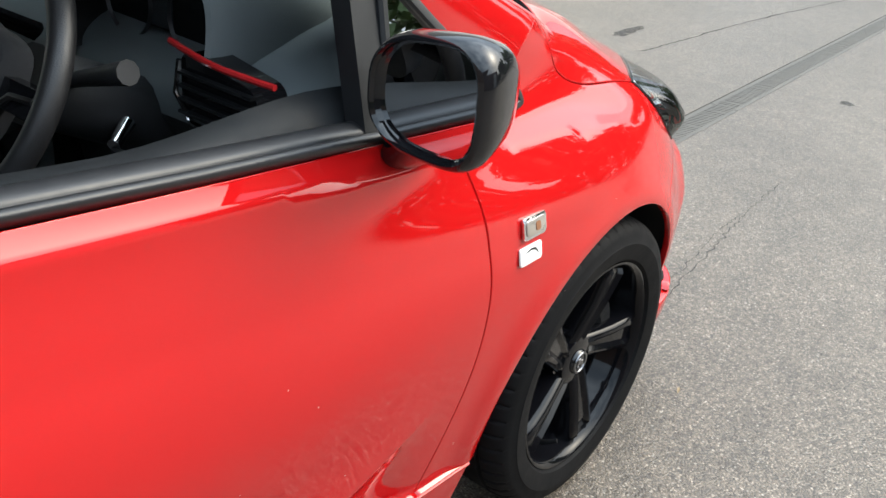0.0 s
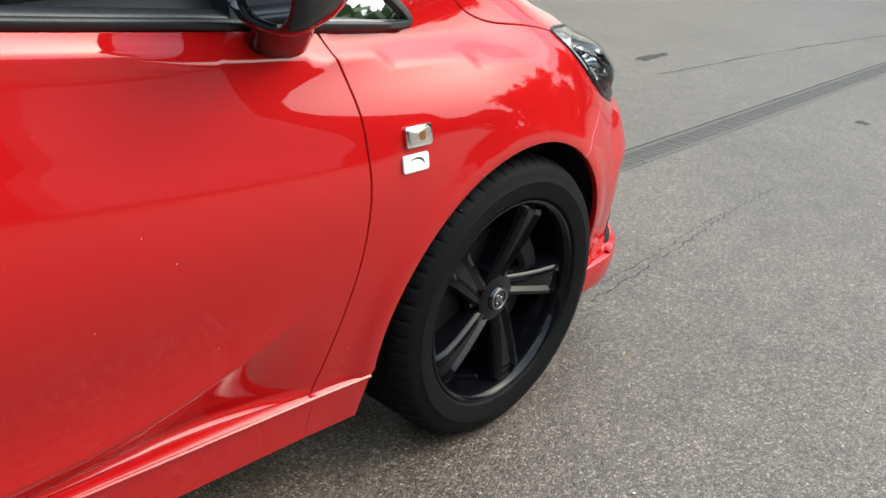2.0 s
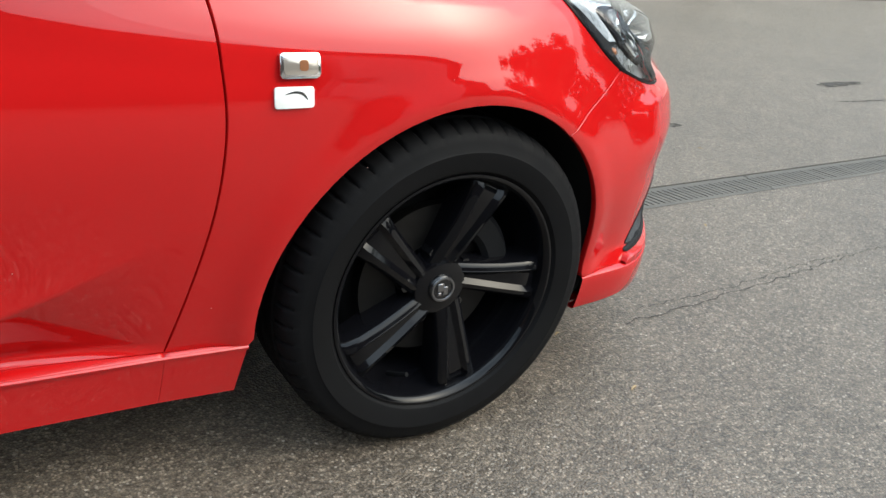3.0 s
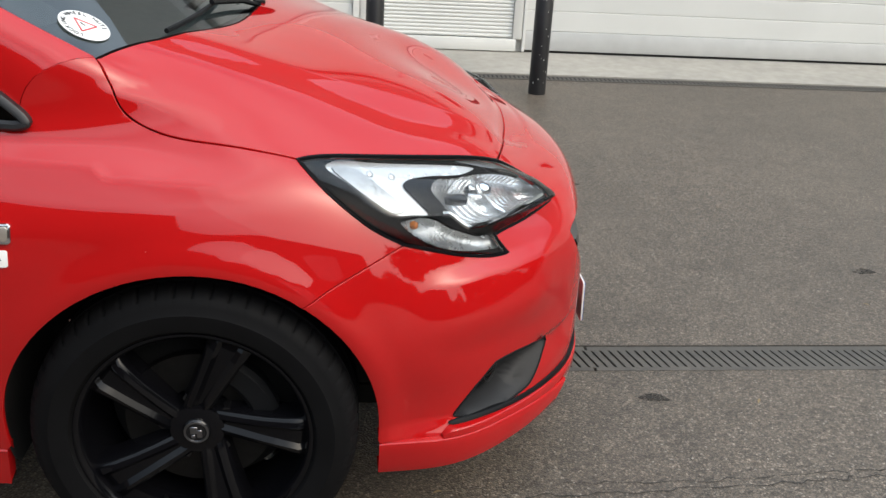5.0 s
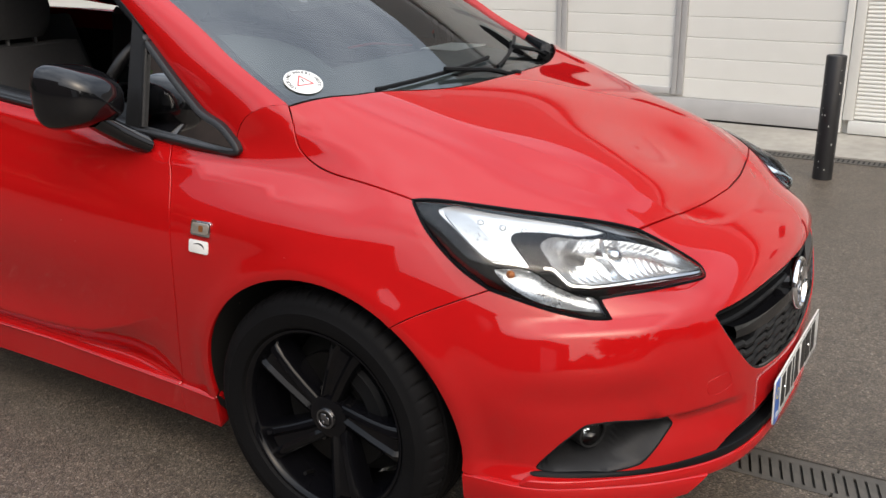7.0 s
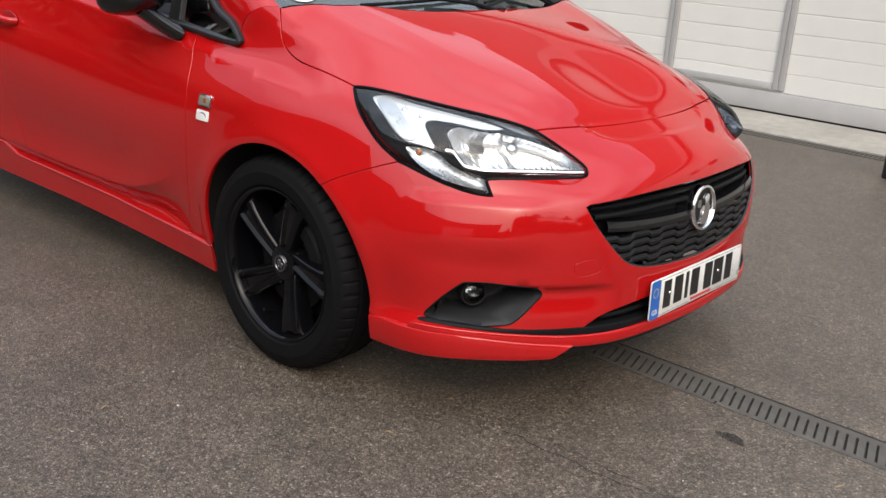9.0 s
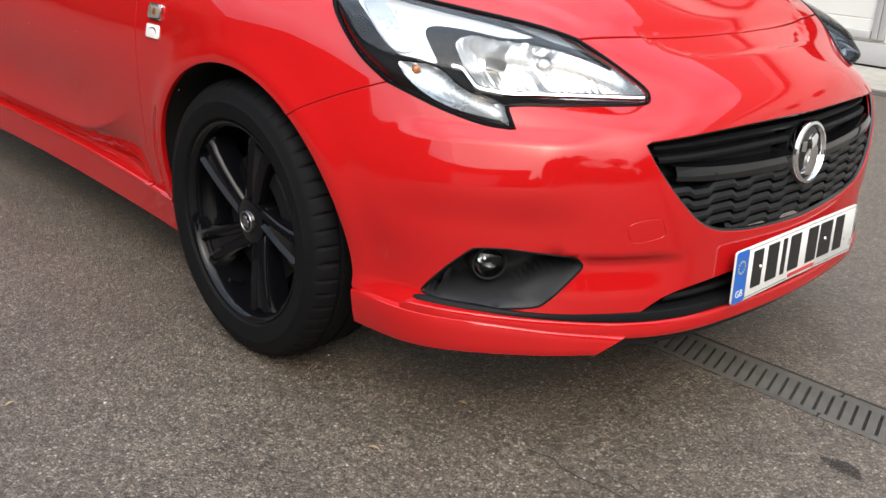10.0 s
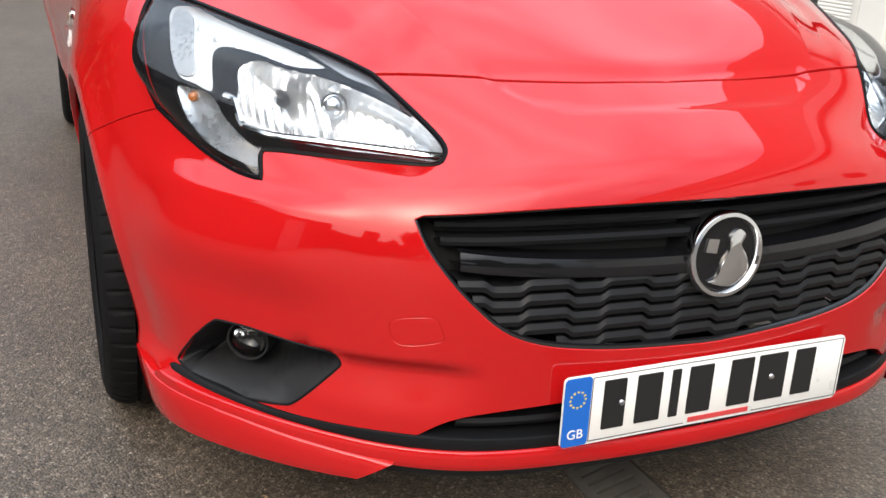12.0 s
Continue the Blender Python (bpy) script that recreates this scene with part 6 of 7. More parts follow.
for a in (90, 270, 180):
    c, s = math.cos(radians(a)), math.sin(radians(a))
    part("wheel_spoke", sheet([[(r * c - u * s, r * s + u * c, h) for u, h in ((-0.022, -0.016), (-0.018, 0.002), (0.018, 0.002), (0.022, -0.016))] for r in (0.05, 0.12, 0.178)]), GLOSS, steer)
part("wheel_emblem", lathe([(0.0005, 0.0125), (0.016, 0.0135), (0.020, 0.016), (0.024, 0.016), (0.026, 0.012)], 32), CHROME, steer, "silver emblem")
for y, s in ((0.085, 1), (-0.085, -1)):
    part("spoke_trim", tube([(-0.03, y, 0.006), (0.0, y + 0.03 * s, 0.004), (0.004, y + 0.07 * s, 0.0)], 0.005, 6), STEEL, steer)
column = part("steering_column", tube([(-0.62, -0.37, 0.82), (-0.86, -0.37, 0.93)], 0.055, 14), INNER, car)
for y in (-0.55, -0.19):
    part("stalk", tube([(-0.83, -0.37, 0.925), (-0.83, (y - 0.37) / 2, 0.955), (-0.83, y, 0.985)], [0.010, 0.011, 0.016], 10), INNER, column)
part("ignition_key", tube([(-0.755, -0.43, 0.87), (-0.795, -0.455, 0.855)], [0.012, 0.009], 10), CHROME, column, "chrome key in the lock")
part("key_fob", box(-0.80, -0.785, -0.475, -0.45, 0.80, 0.85, 0.004), PLASTIC, column)


def seat(x, y, width=0.50, tall=0.62):
    root = new("seat")
    root.parent = car
    root.matrix_basis = pose(x, y, 0.30)
    root["label"] = "black cloth seat with a headrest"
    rows = []
    for u, hz in zip(np.linspace(0, 1, 10), np.linspace(0.12, 0.12 + tall, 10)):
        w = width / 2 * (1.0 - 0.28 * ramp(u, 0.6, 1.0))
        lean = -0.10 - 0.22 * u
        ring = []
        for a in np.radians(np.arange(0, 360, 20)):
            c, s = math.cos(a), math.sin(a)
            bol = 0.03 * abs(s) ** 3
            ring.append((lean + (0.065 + bol) * math.copysign(abs(c) ** 0.7, c), w * math.copysign(abs(s) ** 0.7, s), hz))
        rows.append(ring)
    bm = sheet(rows, True)
    top = [v for v in bm.verts if abs(v.co.z - (0.12 + tall)) < 1e-5]
    bmesh.ops.contextual_create(bm, geom=top)
    part("backrest", bm, CLOTH, root)
    part("cushion", box(-0.15, 0.38, -width / 2, width / 2, 0.0, 0.16, 0.05, seg=3), CLOTH, root)
    rows = []
    for u in np.linspace(0, 1, 8):
        k = math.sin(math.pi * (0.12 + 0.76 * u)) ** 0.5
        rows.append([(-0.345 - 0.04 * u + 0.05 * k * math.copysign(abs(math.cos(a)) ** 0.7, math.cos(a)), 0.135 * k * math.copysign(abs(math.sin(a)) ** 0.7, math.sin(a)), 0.12 + tall + 0.02 + 0.20 * u) for a in np.radians(np.arange(0, 360, 20))])
    bm = sheet(rows, True)
    for z in (rows[0][0][2], rows[-1][0][2]):
        bmesh.ops.contextual_create(bm, geom=[v for v in bm.verts if abs(v.co.z - z) < 1e-5])
    part("headrest", bm, CLOTH, root)
    for yy in (-0.05, 0.05):
        part("headrest_post", tube([(-0.33, yy, 0.12 + tall - 0.03), (-0.345, yy, 0.12 + tall + 0.06)], 0.007, 8), STEEL, root)
    return root


seat(-1.22, -0.37)
seat(-1.22, 0.37)
part("rear_bench", box(-2.55, -2.05, -0.62, 0.62, 0.30, 0.50, 0.05), CLOTH, car)
part("rear_backrest", prism([(-2.45, 0.48), (-2.70, 1.02), (-2.58, 1.04), (-2.32, 0.50)], -0.62, 0.62, bevel=0.03), CLOTH, car)
part("cabin_floor", box(-2.9, -0.40, -0.70, 0.70, 0.20, 0.26), CABIN, car)
part("bulkhead", box(-0.42, -0.38, -0.68, 0.68, 0.24, 0.94), DARK, car)
part("headliner", sheet([[(x, y, 1.405 - 0.06 * abs(y) ** 2) for y in np.linspace(-0.56, 0.56, 9)] for x in np.linspace(-1.0, -2.25, 7)]), mat("headliner_grey", (0.35, 0.35, 0.34), 0.9), car)
for sg in (1, -1):
    card = []
    for z0, yy in ((-0.005, 0.725), (-0.03, 0.700), (-0.14, 0.690), (-0.26, 0.665), (-0.30, 0.69), (-0.62, 0.70)):
        card.append([(x, -yy * sg, 0.900 + 0.085 * (-0.40 - x) + z0) for x in np.linspace(-0.45, -2.4, 16)])
    part("door_card", sheet(card), CABIN, car, "dark door lining")
    top = []
    for yy, up, flare in ((0.728, -0.008, 0.0), (0.722, 0.008, 0.0), (0.706, 0.010, 0.6), (0.680, 0.008, 1.0), (0.662, -0.002, 1.0), (0.655, -0.05, 0.6)):
        top.append([(x, -(yy - 0.006 * flare * ramp(-x, 0.95, 0.62)) * sg, 0.890 + 0.085 * max(0, -0.35 - x) + up + 0.040 * flare * ramp(-x, 0.98, 0.62)) for x in np.linspace(-0.56, -1.60, 22)])
    part("door_top", sheet(top), LINING, car, "dark grey upper door lining")


# stone chips in the paint
CHIP = mat("bare_primer", (0.50, 0.30, 0.27), 0.6)
chip_rnd = random.Random(21)
for x, z in ((-0.060, 0.700), (-0.425, 0.345), (-0.78, 0.62), (-0.83, 0.67), (-0.90, 0.55), (-0.70, 0.45), (-1.12, 0.60), (-0.20, 0.57)):
    st = on_side([(x, z)])
    p, n = skin(st[:, 0], st[:, 1])[0], skin_normal(st[:, 0], st[:, 1])[0]
    n = n * (-1 if n[1] > 0 else 1)
    a = np.cross(n, (0, 0, 1.0))
    b = np.cross(n, a)
    r = chip_rnd.uniform(0.0008, 0.0017)
    bm = bmesh.new()
    bm.faces.new([bm.verts.new(tuple(p + n * 0.0009 + (a * math.cos(k) + b * math.sin(k)) * r * chip_rnd.uniform(0.6, 1.1))) for k in np.radians(np.arange(0, 360, 60))])
    part("paint_chip", bm, CHIP, car, "small pale stone chip", smooth=False)


# ---- drains ----
def drain_y(x):
    return 0.03 + 0.022 * (x - 1.0)


drain = tagged(new("drain_channel"), "cast-iron slotted drain set flush in the asphalt", "drain", "", "structure")
bm = sheet([[(x, drain_y(x) + w, z) for x in (-12, 8)] for w, z in ((-0.076, 0.001), (-0.070, -0.013), (0.070, -0.013), (0.076, 0.001))])
part("channel", bm, SILT, drain)


def grate_bar():
    bm = bmesh.new()
    lo = [(-0.0098 - 0.013, 0.052), (0.0098 - 0.013, 0.052), (0.0098 + 0.013, -0.052), (-0.0098 + 0.013, -0.052)]
    return prism(lo, -0.0125, -0.002, bm, to=lambda a, b, d: (a, b, d))


bar_mesh = bpy.data.meshes.new("bar")
bm = grate_bar()
bmesh.ops.recalc_face_normals(bm, faces=bm.faces)
bm.to_mesh(bar_mesh)
bm.free()
bar_mesh.materials.append(CASTIRON)
for n in range(-1, 8):
    x0 = float(n)
    grate = new("grate")
    grate.parent = drain
    grate.matrix_basis = pose(x0, drain_y(x0), 0, 0, 0, math.degrees(math.atan(0.022)))
    for y0, y1 in ((-0.074, -0.048), (0.048, 0.074)):
        part("grate_rail", box(0.003, 0.997, y0, y1, -0.02, -0.002, 0.002, seg=1), CASTIRON, grate, smooth=False)
    for k in range(37):
        bar = new("bar", bar_mesh)
        bar.parent = grate
        bar.location = (0.0135 + k * 0.02703, 0, random.uniform(-0.0006, 0.0004))
for n in range(-12, -1):
    x0, bm = float(n), bmesh.new()
    box(0.003, 0.997, -0.074, -0.048, -0.02, -0.002, bm=bm)
    box(0.003, 0.997, 0.048, 0.074, -0.02, -0.002, bm=bm)
    for k in range(37):
        prism([(a + 0.0135 + k * 0.02703, b) for a, b in ((-0.0205, 0.052), (-0.0055, 0.052), (0.0205, -0.052), (0.0055, -0.052))], -0.018, -0.003, bm, to=lambda a, b, d: (a, b, d))
    g = part("grate", bm, CASTIRON, drain, smooth=False)
    g.matrix_basis = pose(x0, drain_y(x0), 0, 0, 0, math.degrees(math.atan(0.022)))

drain_far = tagged(new("drain_channel_far"), "narrow slotted drain along the concrete apron", "drain", "", "structure")
bm = bmesh.new()
box(-12, 12, 3.80, 3.823, -0.02, 0.004, bm=bm)
box(-12, 12, 3.907, 3.93, -0.02, 0.004, bm=bm)
part("far_rails", bm, CASTIRON, drain_far, smooth=False)
bm = bmesh.new()
for k in range(420):
    box(-4 + k * 0.03, -4 + k * 0.03 + 0.017, 3.823, 3.907, -0.015, 0.003, bm=bm)
tagged(part("far_bars", bm, CASTIRON, drain_far, smooth=False), kind="stuff")
# flat near-black sheet on the ground paints the shade between the bars
part("far_slot_shade", box(-12, 12, 3.80, 3.93, 0.0005, 0.0012), DARK, drain_far, smooth=False)

# ---- apron, garage doors, bollards ----
GY = 4.55
tagged(link("apron", prism([(3.932, -0.02), (3.932, 0.012), (3.95, 0.016), (GY + 0.1, 0.048), (GY + 0.1, -0.02)], -14, 14, to=lambda a, b, d: (d, a, b)), CONCRETE), "stained concrete apron before the garage doors", "kerb", "", "structure")

PANEL = 0.147


def plank(x0, x1, h=PANEL):
    """One door panel: a shallow cushion with a groove at its lower edge."""
    bm = bmesh.new()
    prof = [(0.0, 0.006), (0.004, 0.0), (h * 0.5, -0.0015), (h - 0.006, 0.0), (h - 0.003, 0.004), (h, 0.006)]
    return sheet([[(x, d, z) for x in (x0, x1)] for z, d in prof], bm=bm)


def garage_door(name, spans, rows, label, z0=0.205):
    door = tagged(new(name), label, "garage door", "", "structure")
    door.location = (0, GY, 0)
    for x0, x1 in spans:
        me = None
        for k in range(rows):
            if me is None:
                ob = part("door_panel", plank(x0, x1), DOORWHITE, door)
                me = ob.data
            else:
                ob = new("door_panel", me)
                ob.parent = door
            ob.location = (0, 0, z0 + k * PANEL)
    return door


left_door = garage_door("door_1", ((-3.03, -1.895), (-1.805, -0.945), (-0.855, 0.215)), 16, "white panelled garage door with a grey-framed wicket door")
part("backing", box(-3.03, 0.22, 0.008, 0.03, 0.06, 2.6), DOORWHITE, left_door)
for x0, x1 in ((-1.895, -1.85), (-1.85, -1.805), (-0.945, -0.90), (-0.90, -0.855)):
    part("wicket_frame", box(x0 + 0.0015, x1 - 0.0015, -0.022, 0.008, 0.225, 2.35, 0.004), DOORGREY, left_door, "grey frame post")
part("wicket_frame", box(-1.80, -0.95, -0.020, 0.008, 0.225, 0.275, 0.004), DOORGREY, left_door, "grey bottom frame")
part("bottom_rail", box(-3.03, 0.215, -0.012, 0.02, 0.058, 0.203, 0.004), DOORGREY, left_door, "grey bottom rail")
# near-black strip stands in for the shaded gap under the door
part("door_gap_dark", box(-3.03, 0.215, -0.004, 0.02, 0.036, 0.057), DARK, left_door)
part("lock_box", box(-1.83, -1.69, -0.05, -0.022, 1.0, 1.35, 0.004), mat("box_maroon", (0.09, 0.03, 0.03), 0.5, 0, 0, 0.1, 20), left_door, "dark red box")
right_door = garage_door("door_2", ((1.50, 5.0),), 16, "white panelled garage door")
part("backing", box(1.50, 5.0, 0.008, 0.03, 0.06, 2.6), DOORWHITE, right_door)
part("bottom_rail", box(1.50, 5.0, -0.010, 0.02, 0.062, 0.203, 0.004), mat("rail_pale", (0.55, 0.55, 0.53), 0.5, 0, 0, 0.1, 8), right_door)
# the shaded gap below this door, painted as a near-black strip
part("door_gap_dark", box(1.50, 5.0, -0.004, 0.02, 0.045, 0.061), DARK, right_door)


def ribbed_door(name, x0, x1):
    door = tagged(new(name), "white roller shutter with narrow slats", "roller shutter", "", "structure")
    door.location = (0, GY, 0)
    me = None
    for k in range(76):
        if me is None:
            bm = sheet([[(x, d, z) for x in (x0, x1)] for z, d in ((0, 0.004), (0.004, -0.001), (0.013, -0.004), (0.022, -0.001), (0.027, 0.004))])
            ob = part("slat", bm, DOORWHITE, door)
            me = ob.data
        else:
            ob = new("slat", me)
            ob.parent = door
        ob.location = (0, 0, 0.145 + k * 0.027)
    part("bottom_sill", box(x0 - 0.03, x1 + 0.03, -0.03, 0.02, 0.05, 0.138, 0.004), DOORWHITE, door)
    for a, b in ((x0 - 0.07, x0 - 0.003), (x1 + 0.003, x1 + 0.07)):
        part("guide", box(a, b, -0.028, 0.02, 0.14, 2.3, 0.004), DOORWHITE, door)
    return door


ribbed_door("shutter_1", 0.345, 1.40)
ribbed_door("shutter_2", -4.40, -3.36)
tagged(link("wall_garage", box(-14, 14, GY + 0.031, GY + 0.3, 0.0, 3.4), DOORWHITE), "white-clad garage front", "wall", "", "structure")
for n, (x0, x1) in enumerate(((0.222, 0.270), (1.475, 1.497), (5.003, 5.30), (-3.285, -3.033))):
    tagged(link("trim_%d" % (n + 1), box(x0, x1, GY - 0.03, GY + 0.03, 0.05, 2.62, 0.004), DOORWHITE), "white post beside the garage door", "post", "", "structure")
tagged(link("fascia", box(-14, 14, GY - 0.12, GY + 0.35, 3.4, 3.65, 0.01), DOORGREY), "grey fascia along the roof edge", "fascia", "", "structure")
tagged(link("wall_back", box(-14, 14, GY + 0.3, GY + 8, 0.0, 3.38), DOORWHITE), "garage building", "wall", "", "structure")
# added unseen wall; gives the bonnet a dark band to reflect
UNSEEN_GREY = mat("unseen_wall_grey", (0.26, 0.25, 0.24), 0.7, 0, 0, 0.2, 4, 0.3, 40)
tagged(link("unseen_upper_wall", box(-14, 14, GY + 0.05, GY + 8, 3.66, 5.1), UNSEEN_GREY), "unseen grey wall over the garage, added to darken the bonnet's reflection", "wall", "", "structure")
for n, (door, xs) in enumerate(((left_door, (-2.45, -1.375, -0.32)), (right_door, (2.2, 3.6)))):
    for x in xs:
        lite = new("door_window")
        lite.parent = door
        lite["label"] = "rounded dark window in the garage door"
        part("window_frame", prism(rounded(0.60, 0.30, 0.10, x, 2.02), -0.012, 0.0, bevel=0.004), PLASTIC, lite)
        part("pane", prism(rounded(0.54, 0.24, 0.08, x, 2.02), -0.0135, -0.0128), GLOSS, lite)



def bollard(x, y, h=0.71):
    b = tagged(new("bollard"), "chipped black steel bollard standing in the asphalt", "bollard", "bollards before the garage")
    b.location = (x, y, 0)
    part("post", lathe([(0.055, 0.0), (0.055, h - 0.006), (0.052, h - 0.001), (0.047, h)], 32), BOLLARD, b)
    part("cap", lathe([(0.0005, h - 0.004), (0.046, h - 0.004), (0.047, h)], 32), BOLLARD, b)
    chips = bmesh.new()
    rnd = random.Random(int(x * 100))
    for _ in range(46):
        a, z, s = rnd.uniform(0, 6.283), rnd.uniform(0.05, h - 0.02), rnd.uniform(0.002, 0.006)
        c = Vector((0.0556 * math.cos(a), 0.0556 * math.sin(a), z))
        t = Vector((-math.sin(a), math.cos(a), 0))
        chips.faces.new([chips.verts.new(c + t * s * math.cos(k) * rnd.uniform(0.5, 1.1) + Vector((0, 0, 1.5 * s * math.sin(k) * rnd.uniform(0.5, 1.1)))) for k in np.radians(np.arange(0, 360, 60))])
    part("paint_chips", chips, mat("bare_grey", (0.40, 0.40, 0.38), 0.7), b, "pale chips in the paint", smooth=False)["kind"] = "stuff"
    return b


bollard(0.37, 3.35)
bollard(1.41, 3.42)
bollard(-2.6, 3.38)
bollard(6.2, 4.3)


# ---- cracks, patches and litter on the yard ----
TAR = mat("dark_joint", (0.035, 0.032, 0.028), 0.9, 0, 0, 0.3, 60)


def oil_mat():
    """Dark oil that has sunk between the chips, so that their tops stand out of it."""
    m = mat("oil_stain", (0.030, 0.026, 0.022), 0.6, 0, 0, 0.4, 30, 0.4, 300, spec=0.3)
    n, l = m.node_tree.nodes, m.node_tree.links
    co, clump, chips, add, edge = (n.new("ShaderNode" + k) for k in ("TexCoord", "TexNoise", "TexVoronoi", "Math", "MapRange"))
    clump.inputs["Scale"].default_value, clump.inputs["Detail"].default_value = 22, 4
    chips.inputs["Scale"].default_value = 150
    add.operation, add.inputs[1].default_value, add.inputs[2].default_value = "MULTIPLY_ADD", 0.5, 0.0
    edge.inputs["From Min"].default_value, edge.inputs["From Max"].default_value = 0.52, 0.86
    l.new(co.outputs["Object"], clump.inputs["Vector"])
    l.new(co.outputs["Object"], chips.inputs["Vector"])
    l.new(chips.outputs["Distance"], add.inputs[0])
    l.new(clump.outputs["Fac"], add.inputs[2])
    l.new(add.outputs[0], edge.inputs["Value"])
    l.new(edge.outputs["Result"], n["Principled BSDF"].inputs["Alpha"])
    return m


OIL = oil_mat()


def crack(points, width, seed):
    """A ragged thin line that lies in the ground's face."""
    rnd = random.Random(seed)
    line = smooth_line([(x, y, 0) for x, y in points], 14)
    bm = bmesh.new()
    left, right = [], []
    for k, p in enumerate(line):
        d = line[min(k + 1, len(line) - 1)] - line[max(k - 1, 0)]
        n = np.array([-d[1], d[0], 0]) / max(np.linalg.norm(d), 1e-9)
        p = p + n * rnd.uniform(-0.008, 0.008)
        w = width * rnd.uniform(0.25, 1.0)
        left.append(bm.verts.new(tuple(p + n * w / 2 + (0, 0, 0.0016))))
        right.append(bm.verts.new(tuple(p - n * w / 2 + (0, 0, 0.0016))))
    for k in range(len(line) - 1):
        bm.faces.new((left[k], left[k + 1], right[k + 1], right[k]))
    return bm


def blot(x, y, a, b, seed, z=0.0014):
    rnd = random.Random(seed)
    ph = [rnd.uniform(0, 6.28) for _ in range(4)]
    bm = bmesh.new()
    ring = []
    for k in range(40):
        u = 2 * math.pi * k / 40
        q = 1 + 0.20 * math.sin(2 * u + ph[0]) + 0.13 * math.sin(3 * u + ph[1]) + 0.10 * math.sin(7 * u + ph[2]) + rnd.uniform(-0.06, 0.06)
        ring.append(bm.verts.new((x + a * q * math.cos(u), y + b * q * math.sin(u), z)))
    bm.faces.new(ring)
    return bm


for k, (pts, w) in enumerate((([(0.70, -0.62), (1.0, -0.60), (1.39, -0.57), (1.6, -0.545), (1.95, -0.52), (2.2, -0.51)], 0.0045), ([(0.80, -0.57), (1.1, -0.565), (1.5, -0.53), (1.75, -0.52)], 0.0035),
                              ([(3.6, 0.86), (3.97, 0.84), (5.0, 0.80), (6.0, 0.72), (7.0, 0.61)], 0.016))):
    part("crack", crack(pts, w, 60 + k), TAR, ground, "thin dark crack", smooth=False)
for k, (x, y, a, b) in enumerate(((1.13, -0.19, 0.034, 0.024), (1.23, 1.65, 0.06, 0.042), (2.2, 0.7, 0.036, 0.028), (1.75, -1.3, 0.03, 0.02), (7.95, 0.2, 0.3, 0.10), (9.9, 0.1, 0.8, 0.25), (3.656, -0.339, 0.05, 0.03), (4.0, 1.156, 0.18, 0.05))):
    part("stain", blot(x, y, a, b, 80 + k), OIL, ground, "dark oil stain", smooth=False)


STONE = mat("pebble_grey", (0.42, 0.39, 0.34), 0.8, 0, 0, 0.25, 120)
DRYLEAF = mat("dry_leaf", (0.26, 0.19, 0.10), 0.7, 0, 0, 0.3, 80)


def pebble(x, y, size, seed):
    rnd = random.Random(seed)
    bm = bmesh.new()
    bmesh.ops.create_icosphere(bm, subdivisions=1, radius=size)
    for v in bm.verts:
        v.co *= rnd.uniform(0.75, 1.15)
        v.co.z *= 0.65
    ob = link("pebble", bm, STONE, True)
    ob.location = (x, y, size * 0.5)
    return tagged(ob, "small pale pebble lying on the asphalt", "pebble", "pebbles on the yard")


rnd = random.Random(11)
for k in range(34):
    pebble(rnd.uniform(-0.6, 2.4), rnd.choice([-1, -1, 1]) * rnd.uniform(0.15, 1.7) - 0.3 if k % 2 else rnd.uniform(-1.9, -1.0), rnd.uniform(0.002, 0.0045), 200 + k)


def dry_leaf(x, y, turn, seed):
    rnd = random.Random(seed)
    outline = [(0.0, 0.0), (0.006, 0.003), (0.013, 0.004), (0.020, 0.0025), (0.027, 0.0)]
    bm = bmesh.new()
    rows = [[(a, b * s, 0.002 + 0.003 * math.sin(a * 100) + abs(b * s) * 0.5) for a, b in outline] for s in (1, 0, -1)]
    sheet(rows, bm=bm)
    ob = link("dry_leaf", bm, DRYLEAF, True)
    ob.matrix_basis = pose(x, y, 0.0, 0, 0, turn)
    return tagged(ob, "curled brown dry leaf on the asphalt", "leaf", "dry leaves on the yard")


for k, (x, y, a) in enumerate(((0.50, -0.86, 20), (-0.07, -1.34, 100), (0.51, -0.60, 200), (1.42, -0.22, 60), (2.05, 0.42, 320))):
    dry_leaf(x, y, a, k)


# ---- trees across the yard, seen in the paint and the mirrors ----
LEAF = mat("leaf_green", (0.055, 0.085, 0.025), 0.6, 0, 0, 0.35, 1.2)
BARK = mat("bark", (0.10, 0.075, 0.055), 0.9, 0, 0, 0.3, 8, 0.5, 30)


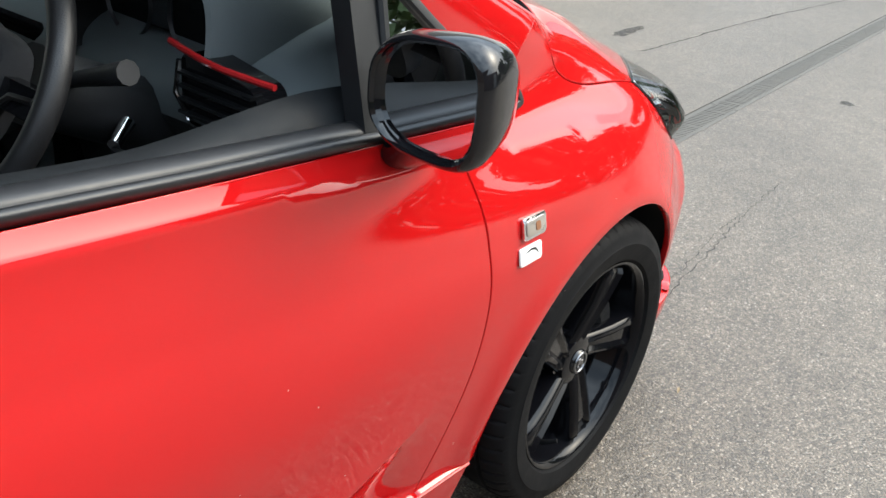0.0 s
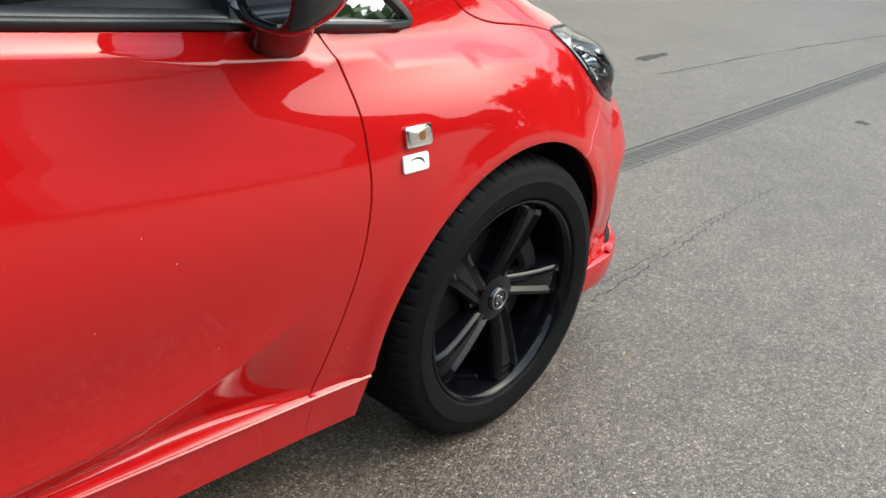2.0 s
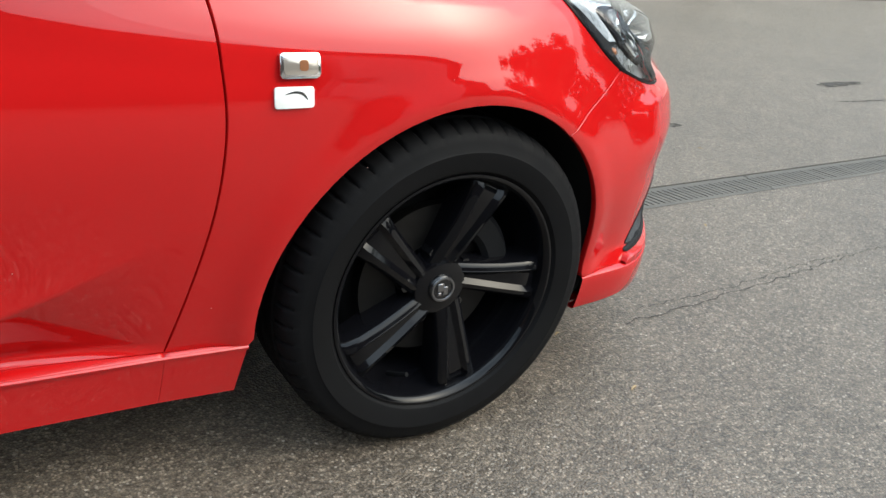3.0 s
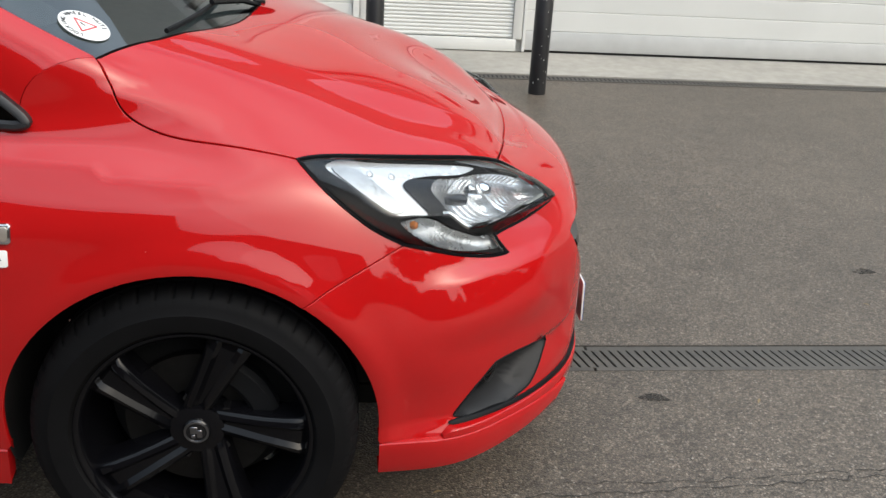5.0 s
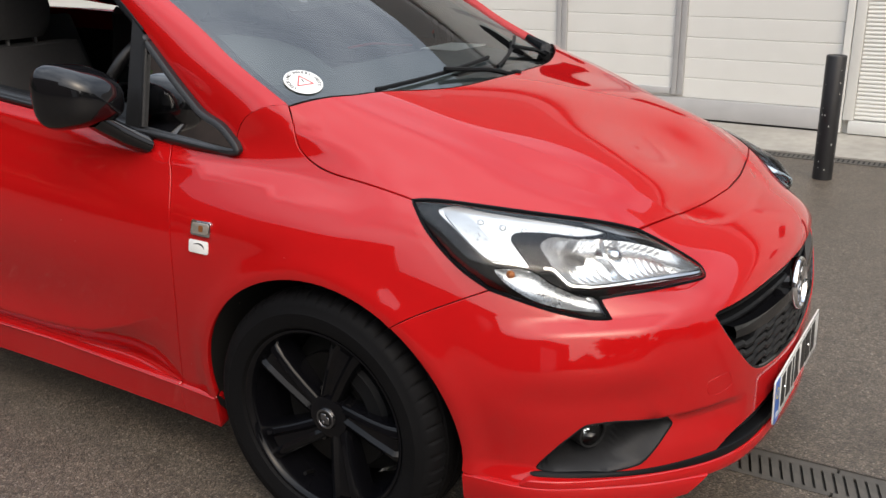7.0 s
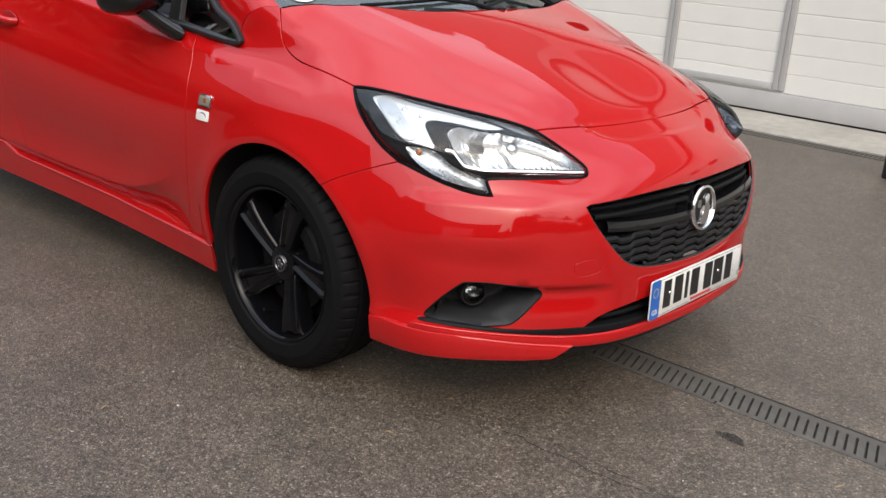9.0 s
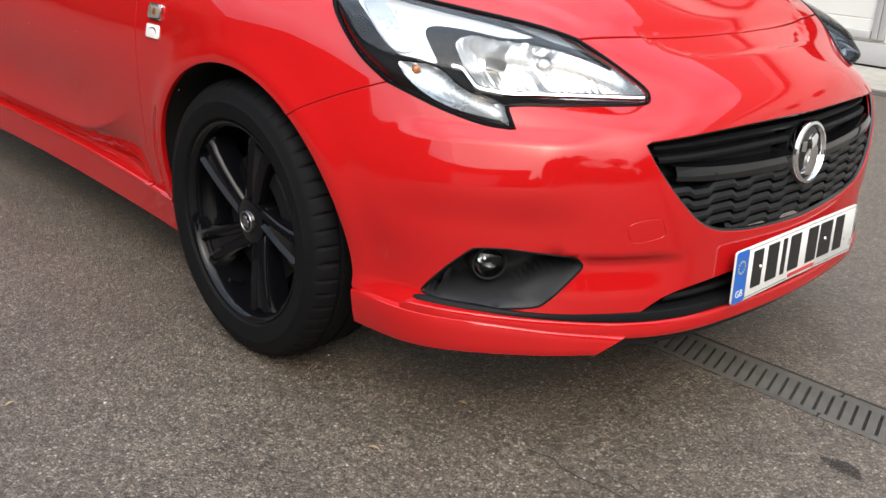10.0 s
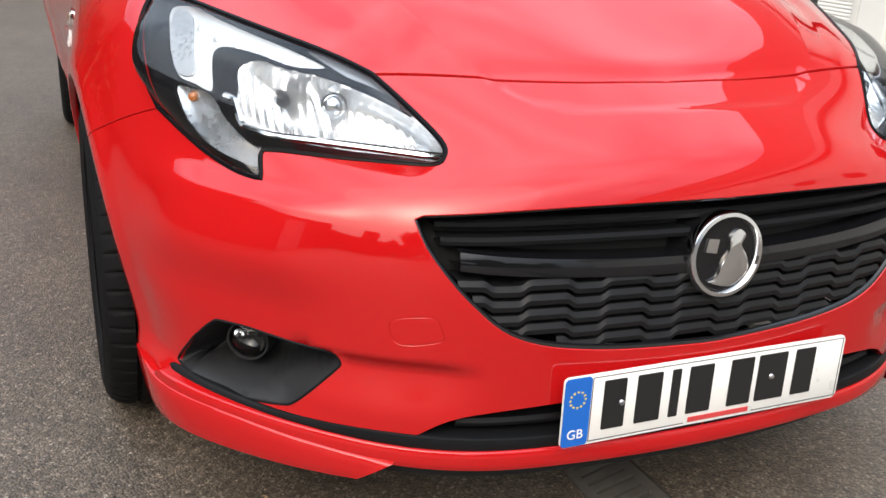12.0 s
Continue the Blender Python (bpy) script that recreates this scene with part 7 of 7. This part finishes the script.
def tree(x, y, tall, wide, seed):
    rnd = random.Random(seed)
    t = tagged(new("tree"), "leafy broad tree at the edge of the yard", "tree", "trees across the yard")
    t.location = (x, y, 0)
    trunk = bmesh.new()
    tube([(0, 0, -0.05), (0.05, 0, tall * 0.2), (0.1, 0.06, tall * 0.42), (0.05, 0.1, tall * 0.7)], [0.26, 0.20, 0.15, 0.05], 10, trunk)
    tips = []
    for k in range(11):
        a, h = rnd.uniform(0, 6.283), rnd.uniform(0.30, 0.62) * tall
        reach = wide * rnd.uniform(0.5, 0.95)
        end = (reach * math.cos(a), reach * math.sin(a), h + rnd.uniform(0.10, 0.32) * tall)
        tube([(0.07, 0.03, h), (end[0] * 0.5, end[1] * 0.5, (h + end[2]) / 2 + 0.1), end], [0.09, 0.06, 0.02], 6, trunk)
        tips.append(end)
    part("trunk", trunk, BARK, t)
    verts, faces = [], []
    for k in range(70):
        c = np.array(tips[k % len(tips)]) * (1, 1, 1) + np.array([rnd.gauss(0, wide * 0.28), rnd.gauss(0, wide * 0.28), rnd.gauss(0.2, tall * 0.10)])
        size = rnd.uniform(0.35, 0.8)
        for _ in range(110):
            p = c + np.array([rnd.gauss(0, size * 0.55) for _ in range(3)])
            u = np.array([rnd.uniform(-1, 1) for _ in range(3)])
            v = np.array([rnd.uniform(-1, 1) for _ in range(3)])
            u, v = u / np.linalg.norm(u) * 0.17, v / np.linalg.norm(v) * 0.13
            b = len(verts)
            verts += [tuple(p - u), tuple(p + v), tuple(p + u), tuple(p - v)]
            faces.append((b, b + 1, b + 2, b + 3))
    me = bpy.data.meshes.new("crown")
    me.from_pydata(verts, [], faces)
    me.materials.append(LEAF)
    crown = new("crown", me)
    crown.parent = t


for k, (x, y, h, w) in enumerate(((17, -12, 6.8, 2.6), (19, -7, 6.5, 2.5), (20, 0, 6.5, 2.6))):
    tree(x, y, h, w, 40 + k)


def woods():
    """A ragged belt of undergrowth and lower trees behind the single ones."""
    rnd = np.random.RandomState(7)
    n = 26000
    a = rnd.uniform(radians(190), radians(375), n)
    r = 21 + rnd.normal(0, 1.2, n)
    top = 3.6 + 1.1 * np.sin(a * 9) + 0.8 * np.sin(a * 23 + 1) + 0.4 * np.sin(a * 57)
    z = top * rnd.uniform(0, 1, n) ** 0.8
    c = np.stack([r * np.cos(a), r * np.sin(a), z], 1)
    u = rnd.normal(0, 1, (n, 3))
    v = rnd.normal(0, 1, (n, 3))
    u *= 0.24 / np.linalg.norm(u, axis=1, keepdims=True)
    v *= 0.17 / np.linalg.norm(v, axis=1, keepdims=True)
    p = np.stack([c - u, c + v, c + u, c - v], 1).reshape(-1, 3)
    p[:, 2] = np.maximum(p[:, 2], 0.0)
    me = bpy.data.meshes.new("far_woods")
    me.from_pydata([tuple(q) for q in p], [], [(4 * k, 4 * k + 1, 4 * k + 2, 4 * k + 3) for k in range(n)])
    me.materials.append(LEAF)
    return new("far_woods", me)


tagged(woods(), "dense green belt of far trees and bushes", "woods", "", "stuff")


# ---- the building across the yard, behind the camera ----
BRICK = mat("brown_brick", (0.11, 0.075, 0.058), 0.85, 0, 0, 0.25, 6, 0.3, 60)
tagged(link("wall_south", box(-0.45, 13.5, -23.0, -15.0, 0.0, 5.6, 0.03), BRICK), "brown brick building across the yard", "wall", "", "structure")
PALE = mat("pale_reflected", (0.55, 0.54, 0.51), 0.85, 0, 0, 0.15, 3, 0.3, 60)
# unseen block added to keep bright sky out of the door's reflection
tagged(link("unseen_tall_wall", box(-26, -0.5, -23.0, -14.9, 0.0, 8.6, 0.03), BRICK), "unseen tall brown wall added to darken the door's reflection", "wall", "", "structure")
# unseen pale box, added so that the door reflects a lighter patch
tagged(link("unseen_pale_wall", box(5.5, 9.5, -15.0, -14.2, 0.0, 4.4, 0.03), PALE), "unseen pale box added for the pale patch reflected in the door", "wall", "", "structure")
# unseen wall, raised to darken what the car's side reflects
tagged(link("unseen_west_wall", box(-26, -18, -13.0, 4.0, 0.0, 8.0, 0.03), BRICK), "unseen brown wall added at the yard's end for dark reflections", "wall", "", "structure")
